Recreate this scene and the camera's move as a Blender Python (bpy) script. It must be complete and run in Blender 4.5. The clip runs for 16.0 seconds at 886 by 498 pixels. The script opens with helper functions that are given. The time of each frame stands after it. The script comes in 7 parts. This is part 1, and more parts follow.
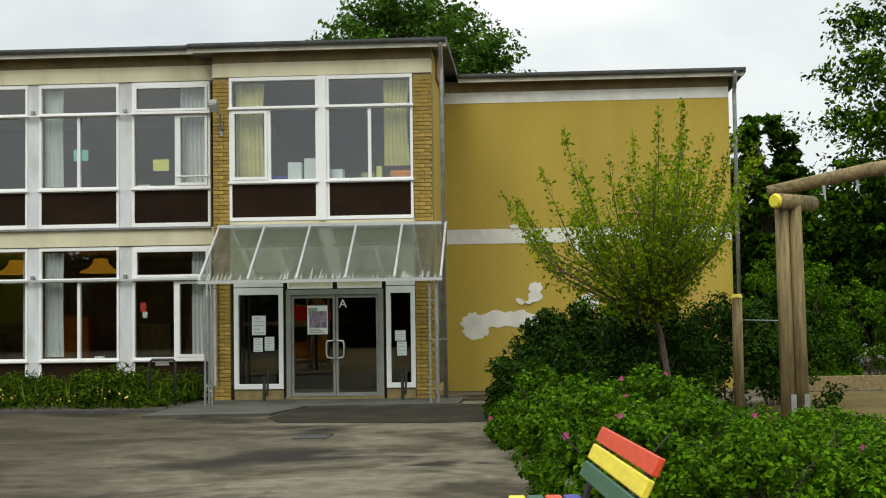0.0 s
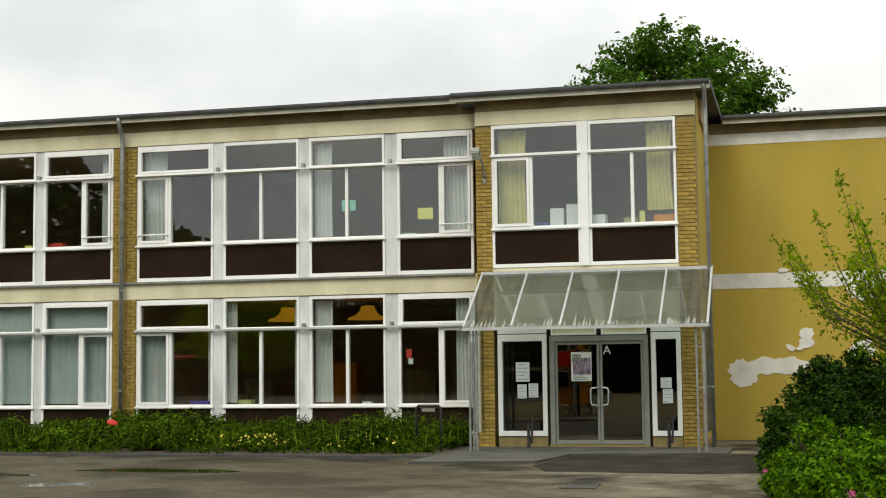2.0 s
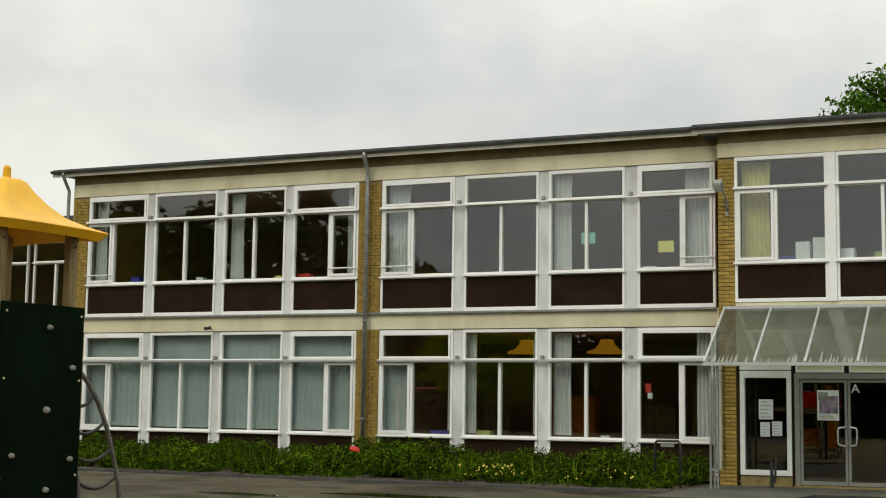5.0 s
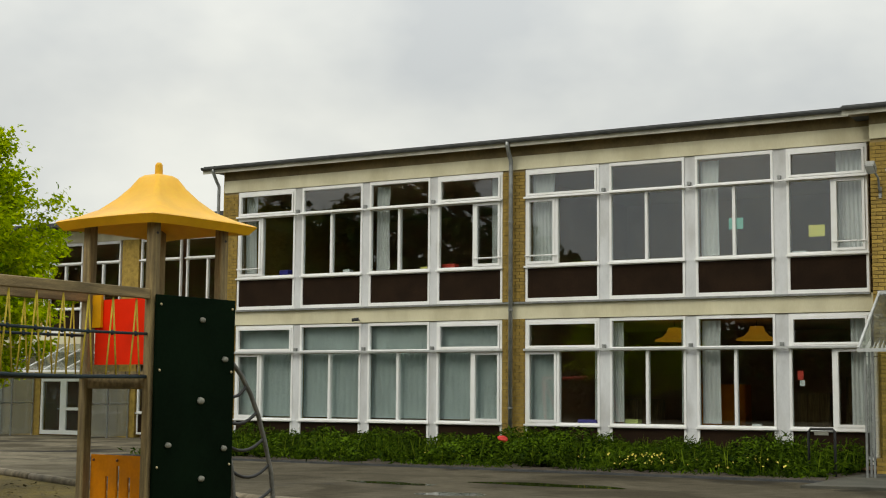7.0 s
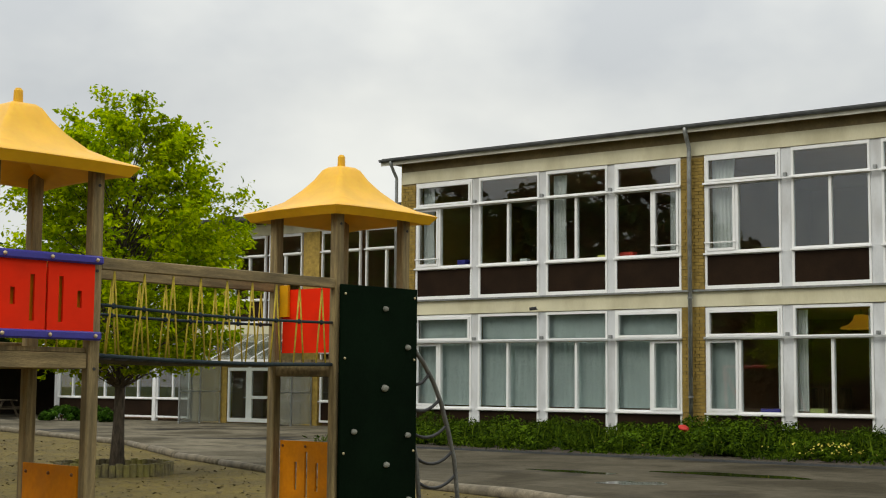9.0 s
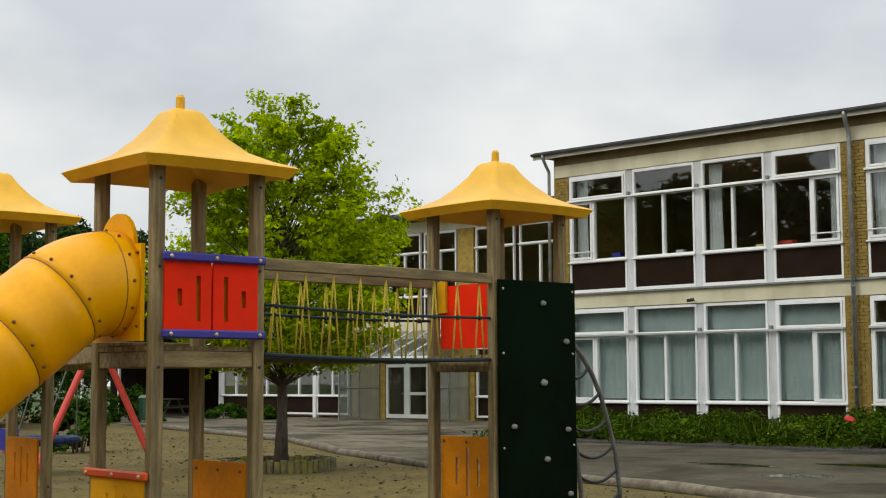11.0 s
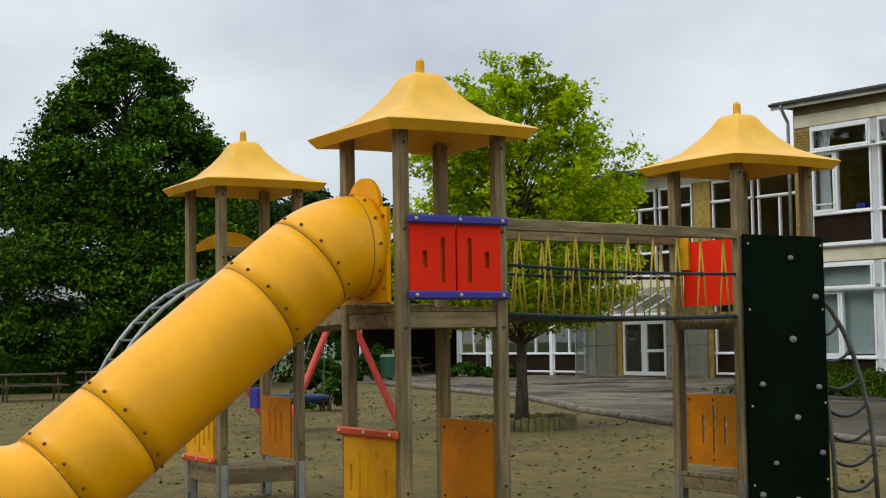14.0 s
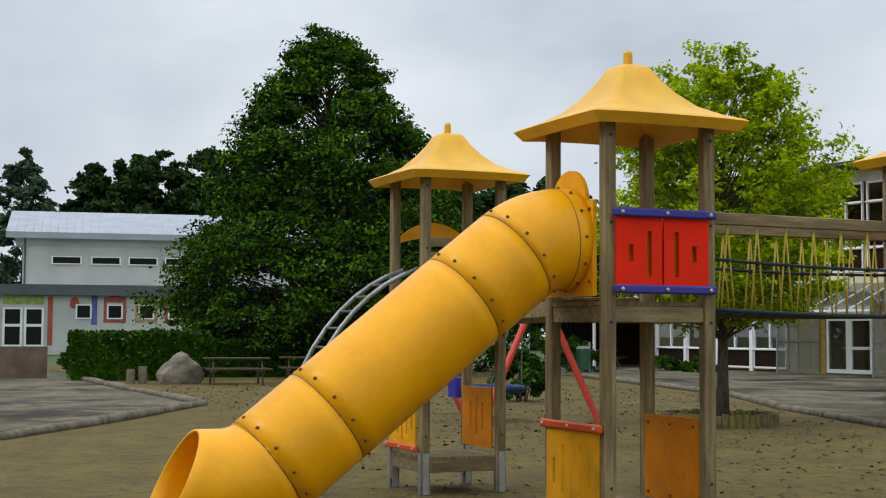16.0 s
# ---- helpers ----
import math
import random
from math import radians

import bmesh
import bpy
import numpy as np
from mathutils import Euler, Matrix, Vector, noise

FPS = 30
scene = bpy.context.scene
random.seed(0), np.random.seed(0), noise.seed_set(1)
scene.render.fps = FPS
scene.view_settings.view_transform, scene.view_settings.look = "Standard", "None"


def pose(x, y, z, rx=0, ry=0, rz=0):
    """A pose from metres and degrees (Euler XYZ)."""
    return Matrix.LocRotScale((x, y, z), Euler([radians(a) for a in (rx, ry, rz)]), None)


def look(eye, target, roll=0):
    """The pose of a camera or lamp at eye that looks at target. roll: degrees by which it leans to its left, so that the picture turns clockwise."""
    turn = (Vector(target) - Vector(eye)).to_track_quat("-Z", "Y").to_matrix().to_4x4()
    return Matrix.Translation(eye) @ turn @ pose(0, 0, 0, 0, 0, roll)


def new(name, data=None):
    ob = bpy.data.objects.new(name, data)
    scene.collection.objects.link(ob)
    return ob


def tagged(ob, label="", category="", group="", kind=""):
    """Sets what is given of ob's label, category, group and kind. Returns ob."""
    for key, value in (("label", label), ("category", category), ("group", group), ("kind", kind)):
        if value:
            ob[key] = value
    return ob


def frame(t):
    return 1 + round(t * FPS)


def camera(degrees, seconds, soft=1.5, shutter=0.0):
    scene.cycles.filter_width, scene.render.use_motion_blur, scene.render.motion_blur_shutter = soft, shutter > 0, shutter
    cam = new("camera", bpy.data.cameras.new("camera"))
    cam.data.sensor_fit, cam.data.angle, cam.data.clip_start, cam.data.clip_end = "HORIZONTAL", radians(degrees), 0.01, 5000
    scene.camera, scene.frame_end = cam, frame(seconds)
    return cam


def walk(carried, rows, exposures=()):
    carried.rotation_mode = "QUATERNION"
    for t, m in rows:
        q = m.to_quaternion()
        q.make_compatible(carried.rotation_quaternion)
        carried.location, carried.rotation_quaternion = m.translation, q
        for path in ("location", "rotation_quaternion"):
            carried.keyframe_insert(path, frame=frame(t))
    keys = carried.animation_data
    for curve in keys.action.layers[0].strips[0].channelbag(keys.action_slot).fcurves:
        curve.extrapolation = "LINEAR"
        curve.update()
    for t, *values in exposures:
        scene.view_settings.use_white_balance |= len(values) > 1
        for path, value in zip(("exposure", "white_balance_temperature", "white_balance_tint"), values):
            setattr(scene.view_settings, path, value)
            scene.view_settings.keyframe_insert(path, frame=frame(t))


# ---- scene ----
cam = camera(34.82, 16.0, soft=1.1)
PATH = [
    (0, (0.128, -0.067, 1.635), (0.0010, 1.9263, 1.7403), -0.82),
    (0.5, (0.107, -0.023, 1.658), (-0.1136, 1.9558, 1.8485), -2.76),
    (1, (0.066, 0.038, 1.695), (-0.2705, 2.0008, 1.8784), -1.68),
    (1.5, (0.045, 0.055, 1.685), (-0.3897, 1.9987, 1.8632), -1.69),
    (2, (-0.003, 0.075, 1.694), (-0.4875, 2.0076, 1.8658), -0.66),
    (2.5, (-0.035, 0.061, 1.689), (-0.5851, 1.9745, 1.8735), 0.15),
    (3, (-0.034, 0.046, 1.665), (-0.6319, 1.9438, 1.8697), 0.66),
    (3.5, (-0.019, 0.034, 1.639), (-0.6649, 1.9162, 1.8408), 0.69),
    (4, (0.009, 0.061, 1.602), (-0.6902, 1.9233, 1.8096), 0.59),
    (6.5, (0.059, 0.093, 1.531), (-0.8874, 1.8405, 1.7566), 0.86),
    (7, (0.051, 0.090, 1.543), (-0.9371, 1.8161, 1.7521), 0.47),
    (7.5, (0.034, 0.101, 1.536), (-1.0044, 1.7981, 1.7372), 0.49),
    (8, (0.040, 0.053, 1.532), (-1.0655, 1.7071, 1.7338), 0.60),
    (10.5, (0.027, 0.029, 1.524), (-1.2832, 1.5299, 1.7065), -0.15),
    (11, (0.018, 0.020, 1.527), (-1.3436, 1.4726, 1.7115), -0.29),
    (11.5, (0.022, 0.007, 1.533), (-1.3717, 1.4308, 1.7030), -0.24),
    (12, (0.028, -0.008, 1.536), (-1.4167, 1.3653, 1.7050), -0.60),
    (12.5, (0.011, -0.008, 1.533), (-1.4646, 1.3334, 1.6847), -1.03),
    (13, (-0.022, -0.001, 1.542), (-1.5400, 1.2944, 1.6824), -1.21),
    (13.5, (-0.043, -0.008, 1.545), (-1.6006, 1.2398, 1.6809), -0.72),
    (14, (-0.042, -0.018, 1.537), (-1.6272, 1.1944, 1.6654), -0.85),
    (14.5, (-0.046, -0.046, 1.547), (-1.6805, 1.0994, 1.6831), -0.62),
    (15, (-0.051, -0.079, 1.556), (-1.7211, 1.0137, 1.6889), -0.34),
    (15.5, (-0.063, -0.066, 1.542), (-1.7602, 0.9841, 1.6744), 0.37),
    (16, (-0.082, -0.078, 1.551), (-1.8198, 0.9049, 1.6675), 0.31),
]
walk(cam, [(t, look(eye, target, roll)) for t, eye, target, roll in PATH],
     [(0, 0.29, 6850, 3), (1, 0.30, 7050, 5), (2, 0.40, 7250, 4), (3, 0.36, 7300, 4), (3.6, 0.06, 7400, 3), (8, 0.04, 7200, 4), (11, 0.06, 6850, 6), (13, 0.02, 6500, 6), (16, -0.03, 6300, 7)])

# ---- world, sun, exposure ----
world = bpy.data.worlds.new("overcast_sky")
scene.world = world
world.use_nodes = True
wn, wl = world.node_tree.nodes, world.node_tree.links
wn.clear()
w_out = wn.new("ShaderNodeOutputWorld")
w_bg = wn.new("ShaderNodeBackground")
w_sky = wn.new("ShaderNodeTexSky")
w_sky.sky_type = "NISHITA"
w_sky.sun_disc = False
w_sky.sun_elevation = radians(50)
w_sky.sun_rotation = radians(200)
w_coord = wn.new("ShaderNodeTexCoord")
w_map = wn.new("ShaderNodeMapping")
w_map.inputs["Scale"].default_value = (1.5, 1.5, 2.6)
w_noise = wn.new("ShaderNodeTexNoise")
w_noise.inputs["Scale"].default_value = 2.3
w_noise.inputs["Detail"].default_value = 5.0
w_noise.inputs["Roughness"].default_value = 0.5
w_ramp = wn.new("ShaderNodeValToRGB")
w_ramp.color_ramp.elements[0].position = 0.36
w_ramp.color_ramp.elements[0].color = (0.57, 0.605, 0.685, 1)
w_ramp.color_ramp.elements[1].position = 0.66
w_ramp.color_ramp.elements[1].color = (0.86, 0.88, 0.92, 1)
w_sep = wn.new("ShaderNodeSeparateXYZ")
w_zen = wn.new("ShaderNodeMapRange")  # overcast: the zenith is brighter than the horizon
w_zen.inputs["From Min"].default_value = 0.2
w_zen.inputs["From Max"].default_value = 1.0
w_zen.inputs["To Min"].default_value = 1.0
w_zen.inputs["To Max"].default_value = 2.3
w_mul = wn.new("ShaderNodeMix")
w_mul.data_type = "RGBA"
w_mul.blend_type = "MULTIPLY"
w_mul.inputs["Factor"].default_value = 1.0
w_dim = wn.new("ShaderNodeMix")
w_dim.data_type = "RGBA"
w_dim.blend_type = "MULTIPLY"
w_dim.inputs["Factor"].default_value = 1.0
w_dim.inputs[7].default_value = (0.1, 0.1, 0.1, 1)
w_mix = wn.new("ShaderNodeMix")
w_mix.data_type = "RGBA"
w_mix.inputs["Factor"].default_value = 0.94
wl.new(w_coord.outputs["Generated"], w_map.inputs["Vector"])
wl.new(w_map.outputs["Vector"], w_noise.inputs["Vector"])
wl.new(w_noise.outputs["Fac"], w_ramp.inputs["Fac"])
wl.new(w_coord.outputs["Generated"], w_sep.inputs["Vector"])
wl.new(w_sep.outputs["Z"], w_zen.inputs["Value"])
wl.new(w_ramp.outputs["Color"], w_mul.inputs[6])
wl.new(w_zen.outputs["Result"], w_mul.inputs[7])
wl.new(w_sky.outputs["Color"], w_dim.inputs[6])
wl.new(w_dim.outputs[2], w_mix.inputs[6])
wl.new(w_mul.outputs[2], w_mix.inputs[7])
wl.new(w_mix.outputs[2], w_bg.inputs["Color"])
w_bg.inputs["Strength"].default_value = 1.0
wl.new(w_bg.outputs["Background"], w_out.inputs["Surface"])

sun_data = bpy.data.lights.new("sun", "SUN")
sun_data.energy = 0.9
sun_data.angle = radians(25)
sun_data.color = (1.0, 0.97, 0.92)
sun = new("sun", sun_data)
sun.matrix_world = look((0, 0, 40), (14, 38, 0))


# ---- materials ----
def material(name, color, rough=0.6, metal=0.0, vary=0.12, scale=6.0, fine=60.0, bump=0.15, dist=0.01, dirt=None, dirt_amount=0.0,
             dirt_scale=1.2, stretch=(1, 1, 1), random_piece=0.0, spec=0.5, trans=0.0, coat=0.0):
    m = bpy.data.materials.new(name)
    m.use_nodes = True
    n, l = m.node_tree.nodes, m.node_tree.links
    b = n["Principled BSDF"]
    b.inputs["Roughness"].default_value = rough
    b.inputs["Metallic"].default_value = metal
    b.inputs["Specular IOR Level"].default_value = spec
    b.inputs["Coat Weight"].default_value = coat
    co = n.new("ShaderNodeTexCoord")
    mp = n.new("ShaderNodeMapping")
    mp.inputs["Scale"].default_value = stretch
    l.new(co.outputs["Object"], mp.inputs["Vector"])

    def tex(sc, detail):
        t = n.new("ShaderNodeTexNoise")
        t.inputs["Scale"].default_value = sc
        t.inputs["Detail"].default_value = detail
        l.new(mp.outputs["Vector"], t.inputs["Vector"])
        return t

    def mix(kind, fac, a, bb):
        x = n.new("ShaderNodeMix")
        x.data_type = "RGBA"
        x.blend_type = kind
        for sock, v in ((x.inputs["Factor"], fac), (x.inputs[6], a), (x.inputs[7], bb)):
            if isinstance(v, (int, float)):
                sock.default_value = v
            elif isinstance(v, tuple):
                sock.default_value = (*v[:3], 1)
            else:
                l.new(v, sock)
        return x.outputs[2]

    big, small = tex(scale, 4), tex(fine, 3)
    dark = tuple(c * (1 - 2.2 * vary) for c in color)
    light = tuple(min(1, c * (1 + 1.6 * vary)) for c in color)
    ramp = n.new("ShaderNodeValToRGB")
    ramp.color_ramp.elements[0].position, ramp.color_ramp.elements[1].position = 0.3, 0.7
    ramp.color_ramp.elements[0].color, ramp.color_ramp.elements[1].color = (*dark, 1), (*light, 1)
    l.new(big.outputs["Fac"], ramp.inputs["Fac"])
    col = mix("OVERLAY", min(1, vary * 2.5), ramp.outputs["Color"], small.outputs["Fac"])
    if dirt:
        d = tex(dirt_scale, 5)
        r2 = n.new("ShaderNodeValToRGB")
        r2.color_ramp.elements[0].position, r2.color_ramp.elements[1].position = 0.48, 0.68
        r2.color_ramp.elements[1].color = (dirt_amount,) * 3 + (1,)
        r2.color_ramp.elements[0].color = (0, 0, 0, 1)
        l.new(d.outputs["Fac"], r2.inputs["Fac"])
        col = mix("MIX", r2.outputs["Color"], col, dirt)
    if random_piece:
        oi = n.new("ShaderNodeObjectInfo")
        mr = n.new("ShaderNodeMapRange")
        mr.inputs["To Min"].default_value, mr.inputs["To Max"].default_value = 1 - random_piece, 1 + random_piece * 0.6
        l.new(oi.outputs["Random"], mr.inputs["Value"])
        col = mix("MULTIPLY", 1.0, col, mr.outputs["Result"])
    l.new(col, b.inputs["Base Color"])
    if bump:
        bp = n.new("ShaderNodeBump")
        bp.inputs["Strength"].default_value = bump
        bp.inputs["Distance"].default_value = dist
        l.new(small.outputs["Fac"], bp.inputs["Height"])
        l.new(bp.outputs["Normal"], b.inputs["Normal"])
    if trans:
        tr = n.new("ShaderNodeBsdfTranslucent")
        l.new(col, tr.inputs["Color"])
        ms = n.new("ShaderNodeMixShader")
        ms.inputs["Fac"].default_value = trans
        l.new(b.outputs["BSDF"], ms.inputs[1])
        l.new(tr.outputs["BSDF"], ms.inputs[2])
        l.new(ms.outputs["Shader"], n["Material Output"].inputs["Surface"])
    return m


def leafy(name, dark, light, trans=0.35, rough=0.7, patch=(0.55, 1.45), size=0.9):
    m = bpy.data.materials.new(name)
    m.use_nodes = True
    n, l = m.node_tree.nodes, m.node_tree.links
    b = n["Principled BSDF"]
    b.inputs["Roughness"].default_value = rough
    b.inputs["Specular IOR Level"].default_value = 0.05
    g = n.new("ShaderNodeNewGeometry")
    ramp = n.new("ShaderNodeValToRGB")
    ramp.color_ramp.elements[0].color, ramp.color_ramp.elements[1].color = (*dark, 1), (*light, 1)
    l.new(g.outputs["Random Per Island"], ramp.inputs["Fac"])
    co = n.new("ShaderNodeTexCoord")
    t = n.new("ShaderNodeTexNoise")
    t.inputs["Scale"].default_value = size
    l.new(co.outputs["Object"], t.inputs["Vector"])
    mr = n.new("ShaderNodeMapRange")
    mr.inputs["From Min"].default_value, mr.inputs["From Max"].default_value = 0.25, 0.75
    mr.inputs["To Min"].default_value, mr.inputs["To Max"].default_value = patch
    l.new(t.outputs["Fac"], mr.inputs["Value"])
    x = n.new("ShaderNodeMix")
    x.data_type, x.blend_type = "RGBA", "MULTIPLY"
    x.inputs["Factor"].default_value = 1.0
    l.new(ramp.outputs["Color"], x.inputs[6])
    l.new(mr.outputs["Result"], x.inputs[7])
    l.new(x.outputs[2], b.inputs["Base Color"])
    tr = n.new("ShaderNodeBsdfTranslucent")
    l.new(x.outputs[2], tr.inputs["Color"])
    ms = n.new("ShaderNodeMixShader")
    ms.inputs["Fac"].default_value = trans
    l.new(b.outputs["BSDF"], ms.inputs[1])
    l.new(tr.outputs["BSDF"], ms.inputs[2])
    l.new(ms.outputs["Shader"], n["Material Output"].inputs["Surface"])
    return m


def glassy(name, tint=(0.75, 0.8, 0.8), gloss=1.0, ior=1.52, rough=0.0, haze=0.0, drips=None):
    m = bpy.data.materials.new(name)
    m.use_nodes = True
    n, l = m.node_tree.nodes, m.node_tree.links
    n.remove(n["Principled BSDF"])
    tr = n.new("ShaderNodeBsdfTransparent")
    tr.inputs["Color"].default_value = (*tint, 1)
    gl = n.new("ShaderNodeBsdfGlossy")
    gl.inputs["Roughness"].default_value = rough
    gl.inputs["Color"].default_value = (gloss, gloss, gloss, 1)
    lw = n.new("ShaderNodeLayerWeight")      # the same gloss on both sides of the thin pane
    lw.inputs["Blend"].default_value = 0.5
    pw = n.new("ShaderNodeMath")
    pw.operation = "POWER"
    pw.inputs[1].default_value = 5.0
    l.new(lw.outputs["Facing"], pw.inputs[0])
    f0 = ((ior - 1) / (ior + 1)) ** 2
    fr = n.new("ShaderNodeMapRange")
    fr.inputs["To Min"].default_value, fr.inputs["To Max"].default_value = f0, 1.0
    l.new(pw.outputs[0], fr.inputs["Value"])
    co = n.new("ShaderNodeTexCoord")
    t = n.new("ShaderNodeTexNoise")
    t.inputs["Scale"].default_value = 1.3
    l.new(co.outputs["Object"], t.inputs["Vector"])
    bp = n.new("ShaderNodeBump")
    bp.inputs["Strength"].default_value = 0.02
    bp.inputs["Distance"].default_value = 0.02
    l.new(t.outputs["Fac"], bp.inputs["Height"])
    l.new(bp.outputs["Normal"], gl.inputs["Normal"])
    ms = n.new("ShaderNodeMixShader")
    l.new(fr.outputs["Result"], ms.inputs["Fac"])
    l.new(gl.outputs["BSDF"], ms.inputs[2])
    if haze:
        df = n.new("ShaderNodeBsdfDiffuse")
        df.inputs["Color"].default_value = (0.61, 0.62, 0.58, 1)
        mh = n.new("ShaderNodeMixShader")
        st = n.new("ShaderNodeTexNoise")
        st.inputs["Scale"].default_value = 3.0
        mp = n.new("ShaderNodeMapping")
        mp.inputs["Scale"].default_value = (3.0, 0.015, 0.015)
        l.new(co.outputs["Object"], mp.inputs["Vector"])
        l.new(mp.outputs["Vector"], st.inputs["Vector"])
        mr = n.new("ShaderNodeMapRange")
        mr.inputs["From Min"].default_value, mr.inputs["From Max"].default_value = 0.35, 0.7
        mr.inputs["To Min"].default_value, mr.inputs["To Max"].default_value = haze * 0.75, min(1, haze * 1.3)
        l.new(st.outputs["Fac"], mr.inputs["Value"])
        fac = mr.outputs["Result"]
        if drips:  # runs of lime that start at the lower edge and end at uneven heights
            fine = n.new("ShaderNodeTexNoise")
            fine.inputs["Scale"].default_value = 5.0
            l.new(mp.outputs["Vector"], fine.inputs["Vector"])
            sp = n.new("ShaderNodeSeparateXYZ")
            l.new(co.outputs["Object"], sp.inputs["Vector"])
            edge = n.new("ShaderNodeMapRange")
            edge.inputs["From Min"].default_value, edge.inputs["From Max"].default_value = drips
            edge.inputs["To Min"].default_value, edge.inputs["To Max"].default_value = 0.12, -0.18
            l.new(sp.outputs["Z"], edge.inputs["Value"])
            ad = n.new("ShaderNodeMath")
            l.new(fine.outputs["Fac"], ad.inputs[0])
            l.new(edge.outputs["Result"], ad.inputs[1])
            cut = n.new("ShaderNodeMapRange")
            cut.inputs["From Min"].default_value, cut.inputs["From Max"].default_value = 0.58, 0.68
            cut.inputs["To Max"].default_value = 0.34
            l.new(ad.outputs[0], cut.inputs["Value"])
            mx = n.new("ShaderNodeMath")
            mx.operation = "MAXIMUM"
            l.new(fac, mx.inputs[0])
            l.new(cut.outputs["Result"], mx.inputs[1])
            fac = mx.outputs[0]
        l.new(fac, mh.inputs["Fac"])
        l.new(tr.outputs["BSDF"], mh.inputs[1])
        l.new(df.outputs["BSDF"], mh.inputs[2])
        l.new(mh.outputs["Shader"], ms.inputs[1])
    else:
        l.new(tr.outputs["BSDF"], ms.inputs[1])
    l.new(ms.outputs["Shader"], n["Material Output"].inputs["Surface"])
    return m


def worn_asphalt():
    """Dark asphalt with pale worn blotches, damp patches and grit."""
    m = bpy.data.materials.new("asphalt")
    m.use_nodes = True
    n, l = m.node_tree.nodes, m.node_tree.links
    b = n["Principled BSDF"]
    b.inputs["Specular IOR Level"].default_value = 0.08
    co = n.new("ShaderNodeTexCoord")

    def tex(sc, detail, lo, hi, distort=0.0):
        t = n.new("ShaderNodeTexNoise")
        t.inputs["Scale"].default_value = sc
        t.inputs["Detail"].default_value = detail
        t.inputs["Roughness"].default_value = 0.62
        t.inputs["Distortion"].default_value = distort
        l.new(co.outputs["Object"], t.inputs["Vector"])
        r = n.new("ShaderNodeMapRange")
        r.inputs["From Min"].default_value, r.inputs["From Max"].default_value = lo, hi
        l.new(t.outputs["Fac"], r.inputs["Value"])
        return t, r.outputs["Result"]

    def mix(fac, a, c):
        x = n.new("ShaderNodeMix")
        x.data_type = "RGBA"
        l.new(fac, x.inputs["Factor"])
        for sock, v in ((x.inputs[6], a), (x.inputs[7], c)):
            if isinstance(v, tuple):
                sock.default_value = (*v, 1)
            else:
                l.new(v, sock)
        return x.outputs[2]

    _, worn = tex(0.42, 7, 0.38, 0.56, 0.9)
    _, damp = tex(0.23, 5, 0.54, 0.60, 0.4)
    grit, g = tex(55, 3, 0.3, 0.7)
    _, mid = tex(3.5, 5, 0.35, 0.65)
    base = mix(mid, (0.050, 0.043, 0.028), (0.082, 0.071, 0.047))
    pale = mix(mid, (0.125, 0.109, 0.077), (0.195, 0.171, 0.124))
    col = mix(worn, base, pale)
    col = mix(damp, col, (0.018, 0.015, 0.011))
    sp = n.new("ShaderNodeSeparateXYZ")      # rain-wet stretch of the yard, with a ragged edge
    l.new(co.outputs["Object"], sp.inputs["Vector"])
    rag, _ = tex(0.35, 5, 0.3, 0.7, 0.6)
    rg = n.new("ShaderNodeMath")
    rg.operation = "MULTIPLY_ADD"
    rg.inputs[1].default_value = 9.0
    l.new(rag.outputs["Fac"], rg.inputs[0])
    l.new(sp.outputs["X"], rg.inputs[2])
    wet = n.new("ShaderNodeMapRange")
    wet.inputs["From Min"].default_value, wet.inputs["From Max"].default_value = 2.0, -1.0
    wet.inputs["To Max"].default_value = 0.58
    l.new(rg.outputs[0], wet.inputs["Value"])
    far = n.new("ShaderNodeMapRange")
    far.inputs["From Min"].default_value, far.inputs["From Max"].default_value = -20.0, -14.0
    l.new(rg.outputs[0], far.inputs["Value"])
    both = n.new("ShaderNodeMath")
    both.operation = "MULTIPLY"
    l.new(wet.outputs["Result"], both.inputs[0])
    l.new(far.outputs["Result"], both.inputs[1])
    col = mix(both.outputs[0], col, (0.030, 0.025, 0.015))
    x = n.new("ShaderNodeMix")
    x.data_type, x.blend_type = "RGBA", "OVERLAY"
    x.inputs["Factor"].default_value = 0.35
    l.new(col, x.inputs[6])
    l.new(g, x.inputs[7])
    l.new(x.outputs[2], b.inputs["Base Color"])
    rr = n.new("ShaderNodeMapRange")
    rr.inputs["To Min"].default_value, rr.inputs["To Max"].default_value = 0.95, 0.6
    l.new(damp, rr.inputs["Value"])
    l.new(rr.outputs["Result"], b.inputs["Roughness"])
    bp = n.new("ShaderNodeBump")
    bp.inputs["Strength"].default_value = 0.4
    bp.inputs["Distance"].default_value = 0.01
    l.new(grit.outputs["Fac"], bp.inputs["Height"])
    l.new(bp.outputs["Normal"], b.inputs["Normal"])
    return m


